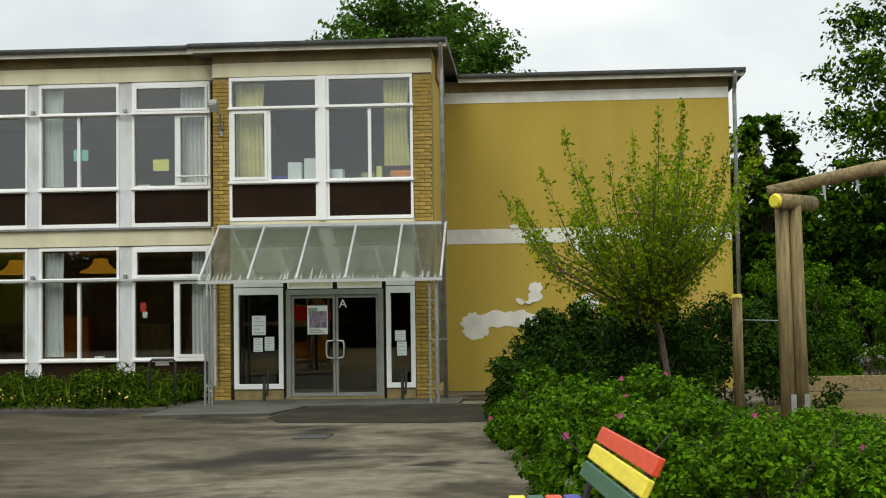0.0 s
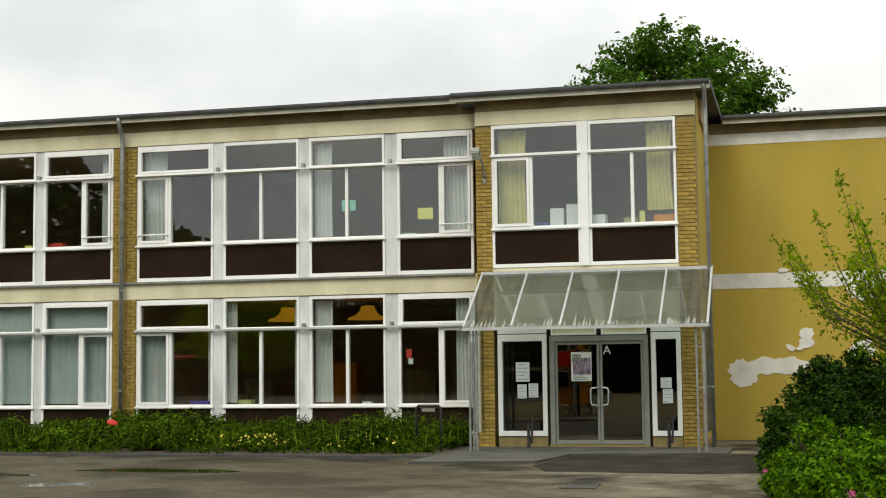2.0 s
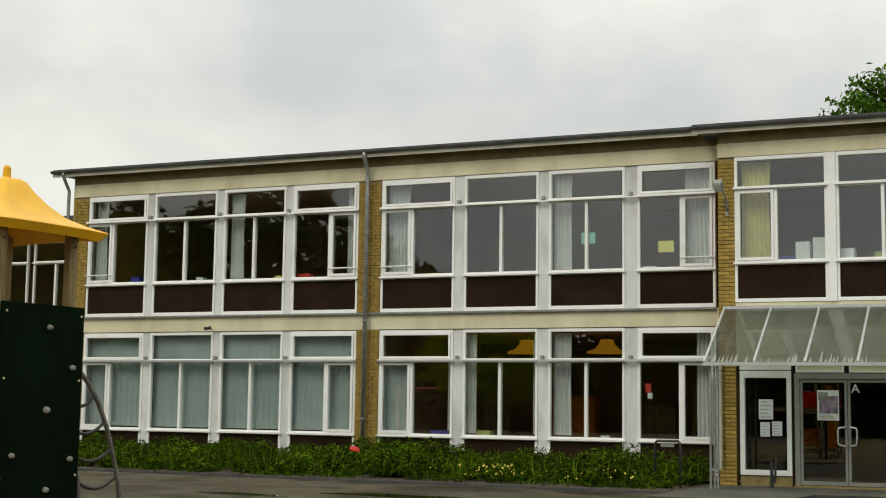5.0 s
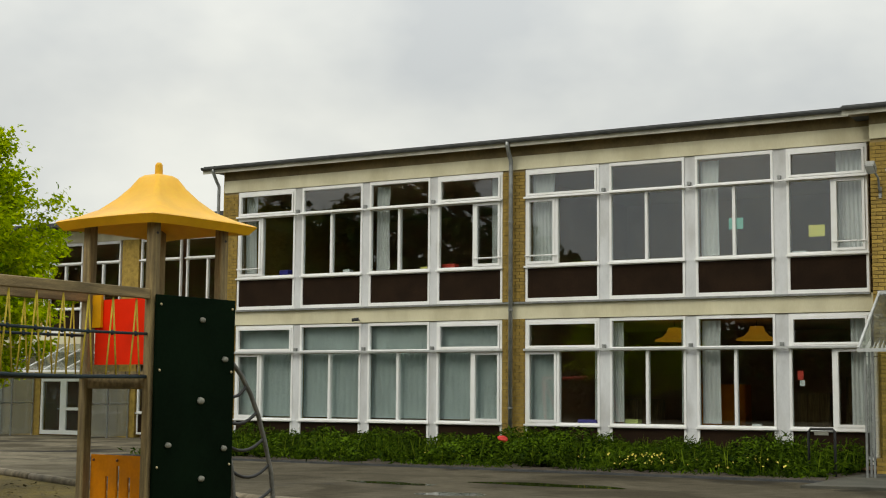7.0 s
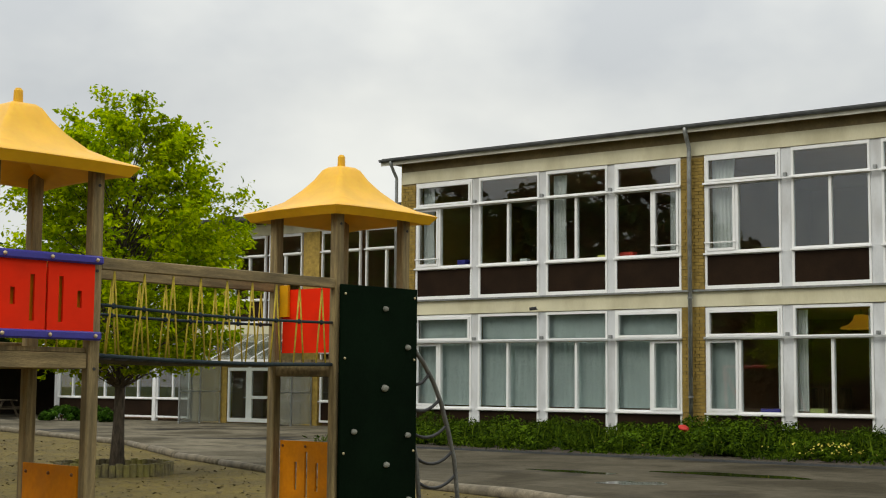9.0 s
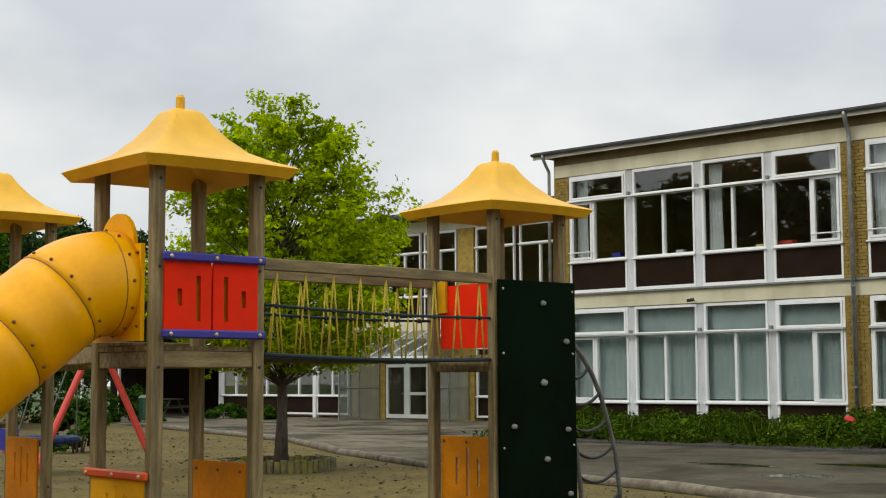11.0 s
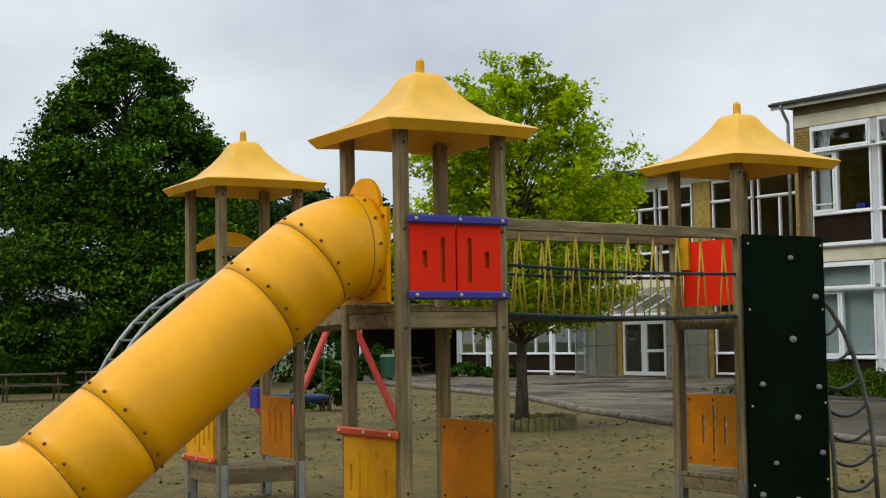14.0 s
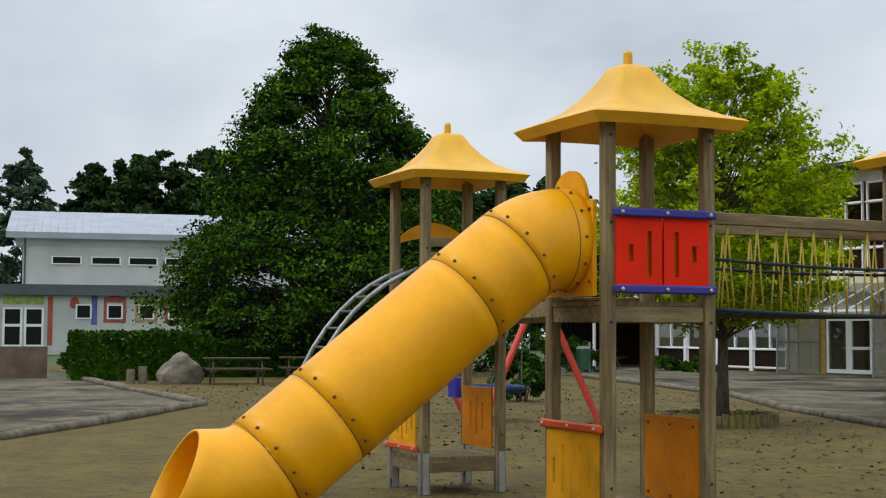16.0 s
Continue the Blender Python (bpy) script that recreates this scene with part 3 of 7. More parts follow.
def spray_crown(t, mat, height, profile, branches, twigs, per, leaf, seed, rise=0.35, sag=0.12, inner=0.35, jitter=0.16, lean=(0, 0), twig=0.5, limb=0.02, shoots=0.0):
    """A crown of branches that end in sprays of leaves; profile: (height share, radius) pairs of its outline."""
    rng = np.random.default_rng(seed)
    hs, rs = [p[0] for p in profile], [p[1] for p in profile]
    cs, ns, ss = [], [], []
    wood = bmesh.new()
    top, made = max(rs), 0
    while made < branches:
        f = rng.uniform(hs[0], hs[-1])
        rad = float(np.interp(f, hs, rs))
        if rng.random() > (rad / top) ** 0.9 + 0.10:
            continue
        made += 1
        a = rng.uniform(0, 2 * math.pi)
        rad *= 1 + jitter * rng.normal()
        rad = max(rad, 0.12)
        out = np.array((math.cos(a), math.sin(a), 0.0))
        side = np.array((-out[1], out[0], 0.0))
        tip = f * height + shoots * rng.random() * f
        low = max(hs[0] * height * 0.8, tip - rise * rad - 0.15 * height * f * rng.random() - shoots * 0.6 * f)
        ax = np.array((lean[0] * f, lean[1] * f, 0.0))

        def at(u):
            u = np.asarray(u)[..., None]
            return ax + out * rad * u + np.array((0, 0, 1.0)) * (low + (tip - low) * u ** 0.8 + sag * rad * np.sin(math.pi * u))

        if limb:
            sweep(wood, [tuple(at(u)) for u in (0.0, 0.35, 0.7, 0.97)], [limb, limb * 0.8, limb * 0.5, limb * 0.2], 4, caps=False)
        for k in range(twigs):
            u = inner + (1 - inner) * rng.random() ** 0.55 if k else 0.95
            p = at(u)
            d = unit(out * rng.uniform(0.3, 1.0) + side * rng.normal() * 0.8 + (0, 0, rng.normal() * 0.35 + (0.5 if shoots else -0.05)))
            ln = twig * rng.uniform(0.5, 1.2) * (0.55 + 0.45 * min(1, rad / top * 1.5))
            v = rng.random((per, 1))
            q = p + d * ln * v + rng.normal(size=(per, 3)) * (0.22 * ln, 0.22 * ln, 0.13 * ln) * (1.1 - 0.6 * v)
            q[:, 2] -= 0.16 * ln * v[:, 0] ** 2
            cs.append(q)
            ns.append(unit(rng.normal(size=(per, 3)) * 0.6 + out * 0.35 + (0, 0, 0.75)))
            ss.append(leaf * rng.uniform(0.55, 1.3, per))
    ob = new("crown", quads("crown", np.concatenate(cs), np.concatenate(ns), np.concatenate(ss), mat, seed=seed))
    ob.parent = t
    if limb:
        tagged(part("branchwork", wood, M["bark"], t), kind="stuff")
    else:
        wood.free()


def tree(name, label, place, height, trunk_r, limbs, profile, branches, twigs, per, leaf, mat, seed, group="", start=0.4, spread=1.5, reach=1.2, category="tree", lean=(0, 0), **crown):
    t = thing(name, label, category, group, m=pose(*place))
    bm = bmesh.new()
    trunk_mesh(bm, height * 0.8, trunk_r, limbs, seed, lean, start, spread, reach)
    part("trunk", bm, M["bark"], t, smooth=True)
    spray_crown(t, mat, height, profile, branches, twigs, per, leaf, seed, lean=lean, **crown)
    return t


# ---- ground ----
bm = bmesh.new()
box(bm, -400, 400, -400, 400, -0.6, -0.03)
structure("ground", bm, M["grass"], "mown grass ground reaching the horizon", "ground")


def sheet(name, outline, z, mat, label, category):
    b = bmesh.new()
    low = [b.verts.new((x, y, -0.02)) for x, y in outline]
    top = [b.verts.new((x, y, z)) for x, y in outline]
    b.faces.new(top)
    for i in range(len(outline)):
        j = (i + 1) % len(outline)
        b.faces.new((low[i], low[j], top[j], top[i]))
    return structure(name, b, mat, label, category)


KERB = [(-60, 36), (-40.9, 28.4), (-33, 25.6), (-27.2, 23.5), (-22, 20.3), (-17.1, 18.0), (-12.2, 16.7), (-9.8, 15.9), (-6.5, 14.2), (-4.5, 11), (-4.2, 5), (-4.2, -8)]
sheet("pavement_yard", KERB + [(-4.2, -40), (60, -40), (60, 60), (-60, 60)], 0.0, M["asphalt"], "worn grey asphalt school yard with pale stains", "pavement")
LEFT = [(-50, 12.4), (-46.0, 12.0), (-35.4, 10.8), (-28.2, 10.15), (-23.2, 6.5), (-20.5, 4.3), (-14, -6)]
sheet("pavement_path", LEFT + [(-14, -40), (-60, -40), (-60, 12.4)], 0.004, M["asphalt"], "grey asphalt patch edged with logs", "pavement")
sheet("sand_ground", [(-4.25, -40)] + [(x, y - 0.05) for x, y in KERB[::-1]] + [(-60, 14), (-50, 13.2), (-46.0, 12.0), (-35.4, 10.8), (-28.2, 10.15), (-23.2, 6.5), (-20.5, 4.3), (-14, -6), (-14, -40)],
      -0.008, M["sand"], "trodden brown sand of the playground", "ground")


def log_edge(pts, r, group):
    rng = random.Random(5)
    for a, b in zip(pts, pts[1:]):
        a, b = Vector((*a, 0)), Vector((*b, 0))
        steps = max(1, round((b - a).length / 3.2))
        for i in range(steps):
            p, q = a.lerp(b, i / steps), a.lerp(b, (i + 1) / steps)
            d = (q - p) * 0.01
            mid = p.lerp(q, 0.5) + Vector((rng.uniform(-.05, .05), rng.uniform(-.05, .05), 0))
            m = bmesh.new()
            o = p
            k = r * rng.uniform(0.85, 1.15)
            pts3 = [p + d - o + Vector((0, 0, k * .4)), mid - o + Vector((0, 0, k * .55)), q - d - o + Vector((0, 0, k * .4))]
            sweep(m, pts3, [k, k * 1.05, k * 0.92], 9)
            ob = part("edging_log", m, M["log"], None, "", smooth=True)
            ob.matrix_basis = Matrix.Translation(o)
            tagged(ob, "weathered log edging between sand and asphalt", "log", group)


log_edge(KERB[1:9], 0.085, "logs edging the yard")
log_edge(LEFT[1:6], 0.085, "logs edging the path")

# entrance apron, drain grate, puddles
sheet("pavement_apron", [(-7.0, 25.2), (-4.7, 25.5), (-4.4, 27.6), (-1.4, 28.1), (-1.4, 30.2), (-7.0, 30.2)], 0.05, M["concrete"], "grey concrete apron in front of the entrance", "pavement")
# separate sheet of darker asphalt on the yard
sheet("pavement_repair", [(-4.66, 25.0), (-4.2, 23.6), (-1.6, 23.2), (0.2, 23.8), (-0.2, 28.6), (-1.38, 28.6), (-1.38, 28.05), (-4.36, 27.55)], 0.005, M["dark_asphalt"], "darker asphalt patch before the entrance", "pavement")
grate = thing("drain_grate", "dark iron drain grate set in the asphalt", "drain", m=pose(-3.13, 20.55, 0.006))
bm = bmesh.new()
box(bm, -0.23, 0.23, -0.30, 0.30, 0, 0.004)
part("pit", bm, M["black"], grate)
for i in range(7):
    box_part("bar", (-0.205 + i * 0.066, -0.185 + i * 0.066, -0.30, 0.30, 0.005, 0.012), M["lead"], grate)
for s in (-1, 1):
    box_part("frame_bar", (-0.26, 0.26, s * 0.325 - 0.024, s * 0.325 + 0.024, 0.0, 0.016), M["concrete"], grate)


def puddle(x, y, rx, ry, seed):
    rng = random.Random(seed)
    b = bmesh.new()
    ring = []
    for k in range(28):
        a = 2 * math.pi * k / 28
        f = 1 + 0.22 * math.sin(2 * a + seed) + 0.13 * math.sin(5 * a + 2 * seed) + rng.uniform(-.04, .04)
        ring.append(b.verts.new((math.cos(a) * rx * f, math.sin(a) * ry * f, 0)))
    b.faces.new(ring)
    ob = part("puddle", b, M["water"], None)
    ob.matrix_basis = pose(x, y, 0.004)
    tagged(ob, "shallow rain puddle on the asphalt", "puddle", "rain puddles", "stuff")


puddle(-11.2, 20.1, 0.45, 0.5, 1)
puddle(-10.95, 23.2, 1.25, 0.5, 2)
puddle(-13.5, 22.0, 0.9, 0.3, 3)

# ---- school building ----
FY = 31.3      # main window wall
BY = 30.3      # entrance bay
GY = 34.2      # rendered end wall
SZ = 0.10      # the floor lies a little over the yard
school = thing("school_building", "two-storey school with white windows, yellow brick piers and flat roof", "building", m=pose(0.045, 0, SZ))

UP = dict(top=7.10, gt=7.01, tb=6.435, lb=6.335, gb=4.735, sb=4.625, pb=3.895, fb=3.805)
LO = dict(top=3.365, gt=3.29, tb=2.67, lb=2.575, gb=0.865, sb=0.76, pb=0.15, fb=0.08)


def pane(parent, x0, x1, z0, z1, y):
    b = bmesh.new()
    box(b, x0, x1, y, y + 0.012, z0, z1)
    g = part("pane", b, M["glass"], parent, "clear window pane")
    g.visible_shadow = False
    return g


def window(parent, x0, x1, y, Z, split=None, sash=None, bar=False, panel=True):
    """One window unit: transom light, ledge, main light with a mullion or an opening sash, sill and dark infill panel."""
    f, d = 0.06, 0.09
    b = bmesh.new()
    ring(b, x0, x1, Z["fb"], Z["top"], y - 0.02, y + d, f, Z["pb"] - Z["fb"], Z["top"] - Z["gt"])
    win = part("window", b, M["white"], parent, "white painted window unit with transom light", bevel=0.006)
    box_part("transom", (x0 + f, x1 - f, y - 0.02, y + d, Z["lb"], Z["tb"]), M["white"], win)
    box_part("sill_rail", (x0 + f, x1 - f, y - 0.02, y + d, Z["sb"], Z["gb"]), M["white"], win)
    xm = x0 + (x1 - x0) * (split or 0.5)
    if split:
        box_part("glazing_bar", (xm - 0.035, xm + 0.035, y - 0.03, y + d, Z["gb"], Z["lb"]), M["white"], win)
    box_part("drip_ledge", (x0 - 0.02, x1 + 0.02, y - 0.09, y - 0.022, Z["lb"] + 0.03, Z["lb"] + 0.075), M["white"], win)
    box_part("sill", (x0 - 0.02, x1 + 0.02, y - 0.08, y - 0.022, Z["sb"] + 0.02, Z["sb"] + 0.06), M["white"], win)
    pane(win, x0 + f, x1 - f, Z["tb"], Z["gt"], y + 0.03)
    if split:
        pane(win, x0 + f, xm - 0.035, Z["gb"], Z["lb"], y + 0.03)
        pane(win, xm + 0.035, x1 - f, Z["gb"], Z["lb"], y + 0.03)
    else:
        pane(win, x0 + f, x1 - f, Z["gb"], Z["lb"], y + 0.03)
    if sash:
        s0, s1 = (x0 + f, xm - 0.036) if sash == "l" else (xm + 0.036, x1 - f)
        c = bmesh.new()
        ring(c, s0 + .003, s1 - .003, Z["gb"] + .003, Z["lb"] - .003, y - 0.05, y + 0.025, 0.06)
        part("casement", c, M["white"], win)
        if y != BY:
            c = bmesh.new()
            ring(c, x0 + f + .003, x1 - f - .003, Z["tb"] + .003, Z["gt"] - .003, y - 0.045, y + 0.025, 0.05)
            part("transom_casement", c, M["white"], win)
        if bar:
            c = bmesh.new()
            rod(c, (s0 - 0.05, y - 0.07, Z["gb"] + 0.2), (s1 + 0.05, y - 0.07, Z["gb"] + 0.2), 0.016, n=6)
            part("safety_bar", c, M["white"], win)
    if panel:
        box_part("infill_panel", (x0 + f, x1 - f, y + 0.01, y + 0.05, Z["pb"], Z["sb"]), M["brown"], win, "dark brown infill panel")
    return win


def bay(edges, y, up_opts, lo_opts):
    """edges: x of the mullions' two sides, in pairs, from left to right."""
    for i, (x0, x1) in enumerate(edges):
        window(school, x0, x1, y, UP, **up_opts[i])
        window(school, x0, x1, y, LO, **lo_opts[i])
    for (a, b), (c, d) in zip(edges, edges[1:]):
        box_part("mullion", (b + 0.004, c - 0.004, y + 0.0, y + 0.1, UP["fb"], UP["top"]), M["mullion"], school, "wide grey-white mullion")
        box_part("mullion", (b + 0.004, c - 0.004, y + 0.0, y + 0.1, -0.2, LO["top"]), M["mullion"], school, "wide grey-white mullion")


W2 = [(-15.50, -13.52), (-13.26, -11.36), (-11.10, -9.25), (-8.95, -7.15)]
W1 = [(-24.45, -22.50), (-22.28, -20.32), (-20.10, -18.24), (-18.02, -16.14)]
UO = [dict(split=0.43, sash="l", bar=True), dict(split=0.5), dict(split=0.5), dict(split=0.57, sash="r", bar=True)]
LOo = [dict(split=0.45, sash="l"), dict(split=0.5), dict(split=0.5), dict(split=0.55, sash="r")]
bay(W1, FY, UO, LOo)
bay(W2, FY, UO, LOo)
for x0, x1, zz in ((-24.45, -16.14, LO["lb"]), (-15.50, -7.15, LO["lb"]), (-24.45, -16.14, UP["lb"]), (-15.50, -7.15, UP["lb"])):
    box_part("blind_rail", (x0, x1, FY - 0.135, FY - 0.095, zz + 0.02, zz + (0.065 if zz < 4 else 0.05)), M["pale_alu"] if zz < 4 else M["white"], school, "pale aluminium rail across the windows")
for W in (W1, W2):
    for (a, e), (c, d) in zip(W, W[1:]):
        for zz in (LO["lb"], UP["lb"]):
            box_part("rail_bracket", ((e + c) / 2 - 0.035, (e + c) / 2 + 0.035, FY - 0.1, FY - 0.004, zz + 0.077, zz + 0.16), M["zinc"], school)

# walls behind and between
box_part("floor_band", (-24.95, -6.86, FY - 0.04, FY + 0.25, 3.385, 3.785), M["cream"], school, "cream plaster band between the storeys")
box_part("top_band", (-24.95, -6.86, FY - 0.04, FY + 0.25, 7.11, 7.45), M["cream"], school, "cream plaster band under the eaves")
# brown band: soffit wood and the overhang's shadow, put into one colour
box_part("fascia_board", (-24.95, -6.86, FY - 0.02, FY + 0.25, 7.45, 7.735), M["soffit"], school, "brown band for the soffit and the shadow under it")
box_part("ledge", (-24.47, -7.13, FY - 0.12, FY - 0.045, 3.755, 3.80), M["zinc"], school)
box_part("end_wall", (-25.0, -24.96, FY, 45.0, -0.2, 7.70), M["ochre"], school)
box_part("floor_slab", (-24.95, -2.0, FY + 0.26, 40.0, 3.37, 3.80), M["room"], school)
box_part("ceiling_slab", (-24.95, -2.0, FY + 0.26, 40.0, 7.07, 7.6), M["room"], school)
box_part("room_floor", (-24.95, -2.0, BY + 0.2, 40.0, 0.0, 0.05), M["room_floor"], school)
box_part("back_wall", (-24.95, -2.0, 38.5, 38.7, 0.05, 7.07), M["room"], school)
box_part("cross_wall", (-15.9, -15.75, FY + 0.27, 38.5, 0.05, 7.07), M["room"], school)
box_part("cross_wall", (-7.1, -6.95, FY + 0.27, 38.5, 0.05, 7.07), M["room"], school)
box_part("plinth", (-24.95, -6.86, FY + 0.06, FY + 0.2, -0.2, 0.15), M["brown"], school)

# piers: mortar cores, bricks come at the end of the file
PIERS = [(-16.13, -15.51, FY - 0.02), (-24.95, -24.46, FY - 0.02), (-6.86, -6.50, BY), (-2.46, -2.06, BY)]
for x0, x1, y in PIERS:
    box_part("pier_core", (x0 + .004, x1 - .004, y + 0.012, y + 0.5, -0.2, 6.98 if y == BY else 7.11), M["mortar"], school)
box_part("pier_core", (-6.86, -6.82, BY + 0.5, FY + 0.2, -0.2, 7.54), M["mortar"], school)
box_part("return_wall", (-2.10, -2.06, BY + 0.5, GY, -0.2, 7.54), M["ochre"], school)

# roof slabs with overhang, dark edge and gutter
box_part("roof", (-25.5, -7.36, 31.0, 46.0, 7.76, 7.87), M["roofing"], school, "flat dark roof with a wide overhang")
box_part("roof", (-7.35, -1.70, 30.0, 46.0, 7.58, 7.70), M["roofing"], school)
box_part("roof", (-1.69, 5.25, 33.9, 46.0, 7.45, 7.57), M["roofing"], school)
box_part("soffit", (-25.45, -7.37, 31.02, FY + 0.2, 7.735, 7.76), M["soffit"], school, "brown boarded soffit")
box_part("soffit", (-7.3, -1.72, 30.02, BY + 0.3, 7.555, 7.58), M["soffit"], school)
box_part("soffit", (-1.69, 5.2, 33.92, GY + 0.2, 7.425, 7.45), M["soffit"], school)


def gutter(x0, x1, y, z):
    b = bmesh.new()
    n = 7
    prof = [(y - 0.065 * math.cos(math.pi * k / (n - 1)) * 1.0, z - 0.075 * math.sin(math.pi * k / (n - 1))) for k in range(n)]
    outer = [(yy, zz - 0.004) for yy, zz in prof]
    loop = prof + outer[::-1]
    a = [b.verts.new((x0, yy, zz)) for yy, zz in loop]
    c = [b.verts.new((x1, yy, zz)) for yy, zz in loop]
    for k in range(len(loop)):
        j = (k + 1) % len(loop)
        b.faces.new((a[k], a[j], c[j], c[k]))
    g = part("gutter", b, M["lead"], school, "half-round dark grey gutter", smooth=True)
    box_part("fascia", (x0, x1, y + 0.045, y + 0.078, z - 0.165, z - 0.01), M["fascia"], school, "pale painted eaves board")


gutter(-25.5, -7.36, 30.92, 7.82)
gutter(-7.35, -1.70, 29.92, 7.65)
gutter(-1.65, 5.2, 33.82, 7.52)


def downpipe(x, y, ztop, eave_y, r=0.05, zbot=-0.15):
    b = bmesh.new()
    sweep(b, [(x, eave_y, ztop), (x, eave_y, ztop - 0.12), (x, eave_y + (y - eave_y) * 0.5, ztop - 0.32), (x, y, ztop - 0.5), (x, y, ztop - 0.6), (x, y, zbot)], r, 10)
    p = part("downpipe", b, M["zinc"], school, "grey zinc downpipe", smooth=True)
    for z in (1.2, 3.6, 5.8):
        c = bmesh.new()
        rod(c, (x, y, z - 0.02), (x, y, z + 0.02), r * 1.25, n=10)
        part("clip", c, M["zinc"], p)


downpipe(-15.83, FY - 0.17, 7.80, 30.92, 0.055)
downpipe(-1.83, BY - 0.08, 7.63, 29.95, 0.045)
downpipe(4.98, GY - 0.14, 7.50, 33.82, 0.05)
downpipe(-25.1, FY - 0.1, 7.80, 30.92, 0.045)

# entrance bay, upper storey
BUP = dict(top=6.975, gt=6.89, tb=6.33, lb=6.235, gb=4.72, sb=4.62, pb=3.90, fb=3.82)
for x0, x1, kw in ((-6.50, -4.54, dict(split=0.45, sash="l")), (-4.36, -2.47, dict(split=0.5))):
    window(school, x0, x1, BY, BUP, **kw)
box_part("mullion", (-4.538, -4.362, BY - 0.05, BY + 0.1, BUP["fb"], BUP["top"]), M["white"], school)
box_part("bay_band", (-6.86, -2.06, BY - 0.03, BY + 0.3, 6.985, 7.29), M["cream"], school, "cream plaster band under the bay's eaves")
# same band on the bay, eaves shadow included in its brown
box_part("bay_board", (-6.86, -2.06, BY - 0.02, BY + 0.3, 7.29, 7.555), M["soffit"], school)
box_part("bay_band", (-6.498, -2.462, BY + 0.0, BY + 0.3, 2.53, 3.815), M["cream"], school)
# entrance, ground floor
def door_leaf(x0, x1, hinge):
    b = bmesh.new()
    f = 0.055
    ring(b, x0, x1, 0.0, 2.19, BY + 0.02, BY + 0.08, f, 0.08, 0.07)
    d = part("door", b, M["alu"], school, "aluminium framed glass door leaf", bevel=0.004)
    pane(d, x0 + f, x1 - f, 0.08, 2.12, BY + 0.045)
    xh = x1 - 0.035 if hinge == "l" else x0 + 0.035
    s = -1 if hinge == "l" else 1
    c = bmesh.new()
    sweep(c, [(xh, BY + 0.03, 0.8), (xh + s * .02, BY - 0.06, 0.82), (xh + s * .13, BY - 0.07, 0.84), (xh + s * .15, BY - 0.07, 0.9), (xh + s * .15, BY - 0.07, 1.12), (xh + s * .13, BY - 0.07, 1.19), (xh + s * .02, BY - 0.06, 1.2), (xh, BY + 0.03, 1.22)], 0.018, 8)
    part("handle", c, M["chrome"], d, "pale metal pull handle", smooth=True)
    for z in (0.4, 1.2, 2.05):
        c = bmesh.new()
        rod(c, ((x0 if hinge == "l" else x1), BY + 0.01, z - .05), ((x0 if hinge == "l" else x1), BY + 0.01, z + .05), 0.018, n=8)
        part("hinge", c, M["zinc"], d)
    return d


door_l = door_leaf(-5.17, -4.21, "l")
door_r = door_leaf(-4.20, -3.27, "r")
for a, c in ((-5.28, -5.175), (-3.265, -3.16)):
    box_part("door_frame", (a, c, BY - 0.01, BY + 0.1, -0.06, 2.31), M["alu"], school)
box_part("door_frame", (-5.175, -3.265, BY - 0.01, BY + 0.1, 2.195, 2.31), M["alu"], school)
for x0, x1 in ((-5.25, -4.26), (-4.16, -3.19)):
    b = bmesh.new()
    ring(b, x0, x1, 2.33, 2.53, BY + 0.0, BY + 0.1, 0.04)
    f = part("fanlight", b, M["white"], school)
    box_part("panel", (x0 + .04, x1 - .04, BY + 0.03, BY + 0.06, 2.36, 2.49), M["cream"], f)
box_part("fanlight_post", (-4.258, -4.162, BY - 0.005, BY + 0.1, 2.32, 2.53), M["brown"], school)


def side_light(x0, x1):
    b = bmesh.new()
    f = 0.1
    ring(b, x0, x1, 0.17, 2.36, BY - 0.03, BY + 0.1, f, 0.11, 0.15)
    w = part("window", b, M["white"], school, "tall white side window beside the entrance", bevel=0.006)
    pane(w, x0 + f, x1 - f, 0.28, 2.21, BY + 0.03)
    box_part("head", (x0, x1, BY - 0.03, BY + 0.1, 2.38, 2.53), M["white"], w)
    box_part("plinth", (x0, x1, BY + 0.01, BY + 0.15, -0.1, 0.165), M["mortar"], w)
    return w


side_light(-6.42, -5.34)
side_light(-3.10, -2.47)
box_part("jamb", (-5.338, -5.284, BY, BY + 0.12, -0.06, 2.53), M["brown"], school)
box_part("jamb", (-3.157, -3.102, BY, BY + 0.12, -0.06, 2.53), M["brown"], school)
box_part("threshold", (-5.3, -3.15, BY - 0.05, BY + 0.15, -0.1, -0.008), M["mortar"], school)
# unseen wall; the dimness behind the doors is put into its dark colour
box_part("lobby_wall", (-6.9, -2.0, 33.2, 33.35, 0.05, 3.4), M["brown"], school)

# rendered end wall
box_part("rendered_wall", (-2.06, 4.86, GY, GY + 0.3, -0.2, 3.45), M["ochre"], school, "ochre rendered wall with bare plaster patches")
box_part("rendered_wall", (-2.06, 4.86, GY, GY + 0.3, 3.81, 6.89), M["ochre"], school, "ochre rendered wall")
box_part("wall_band", (-2.06, 4.86, GY - 0.01, GY + 0.3, 3.452, 3.808), M["patch"], school, "off-white plaster band")
box_part("wall_band", (-2.06, 4.86, GY - 0.01, GY + 0.3, 6.892, 7.155), M["patch"], school, "off-white plaster band")
# end wall's band, its brown also carries the eaves shadow
box_part("wall_board", (-2.06, 4.86, GY, GY + 0.3, 7.157, 7.425), M["soffit"], school)
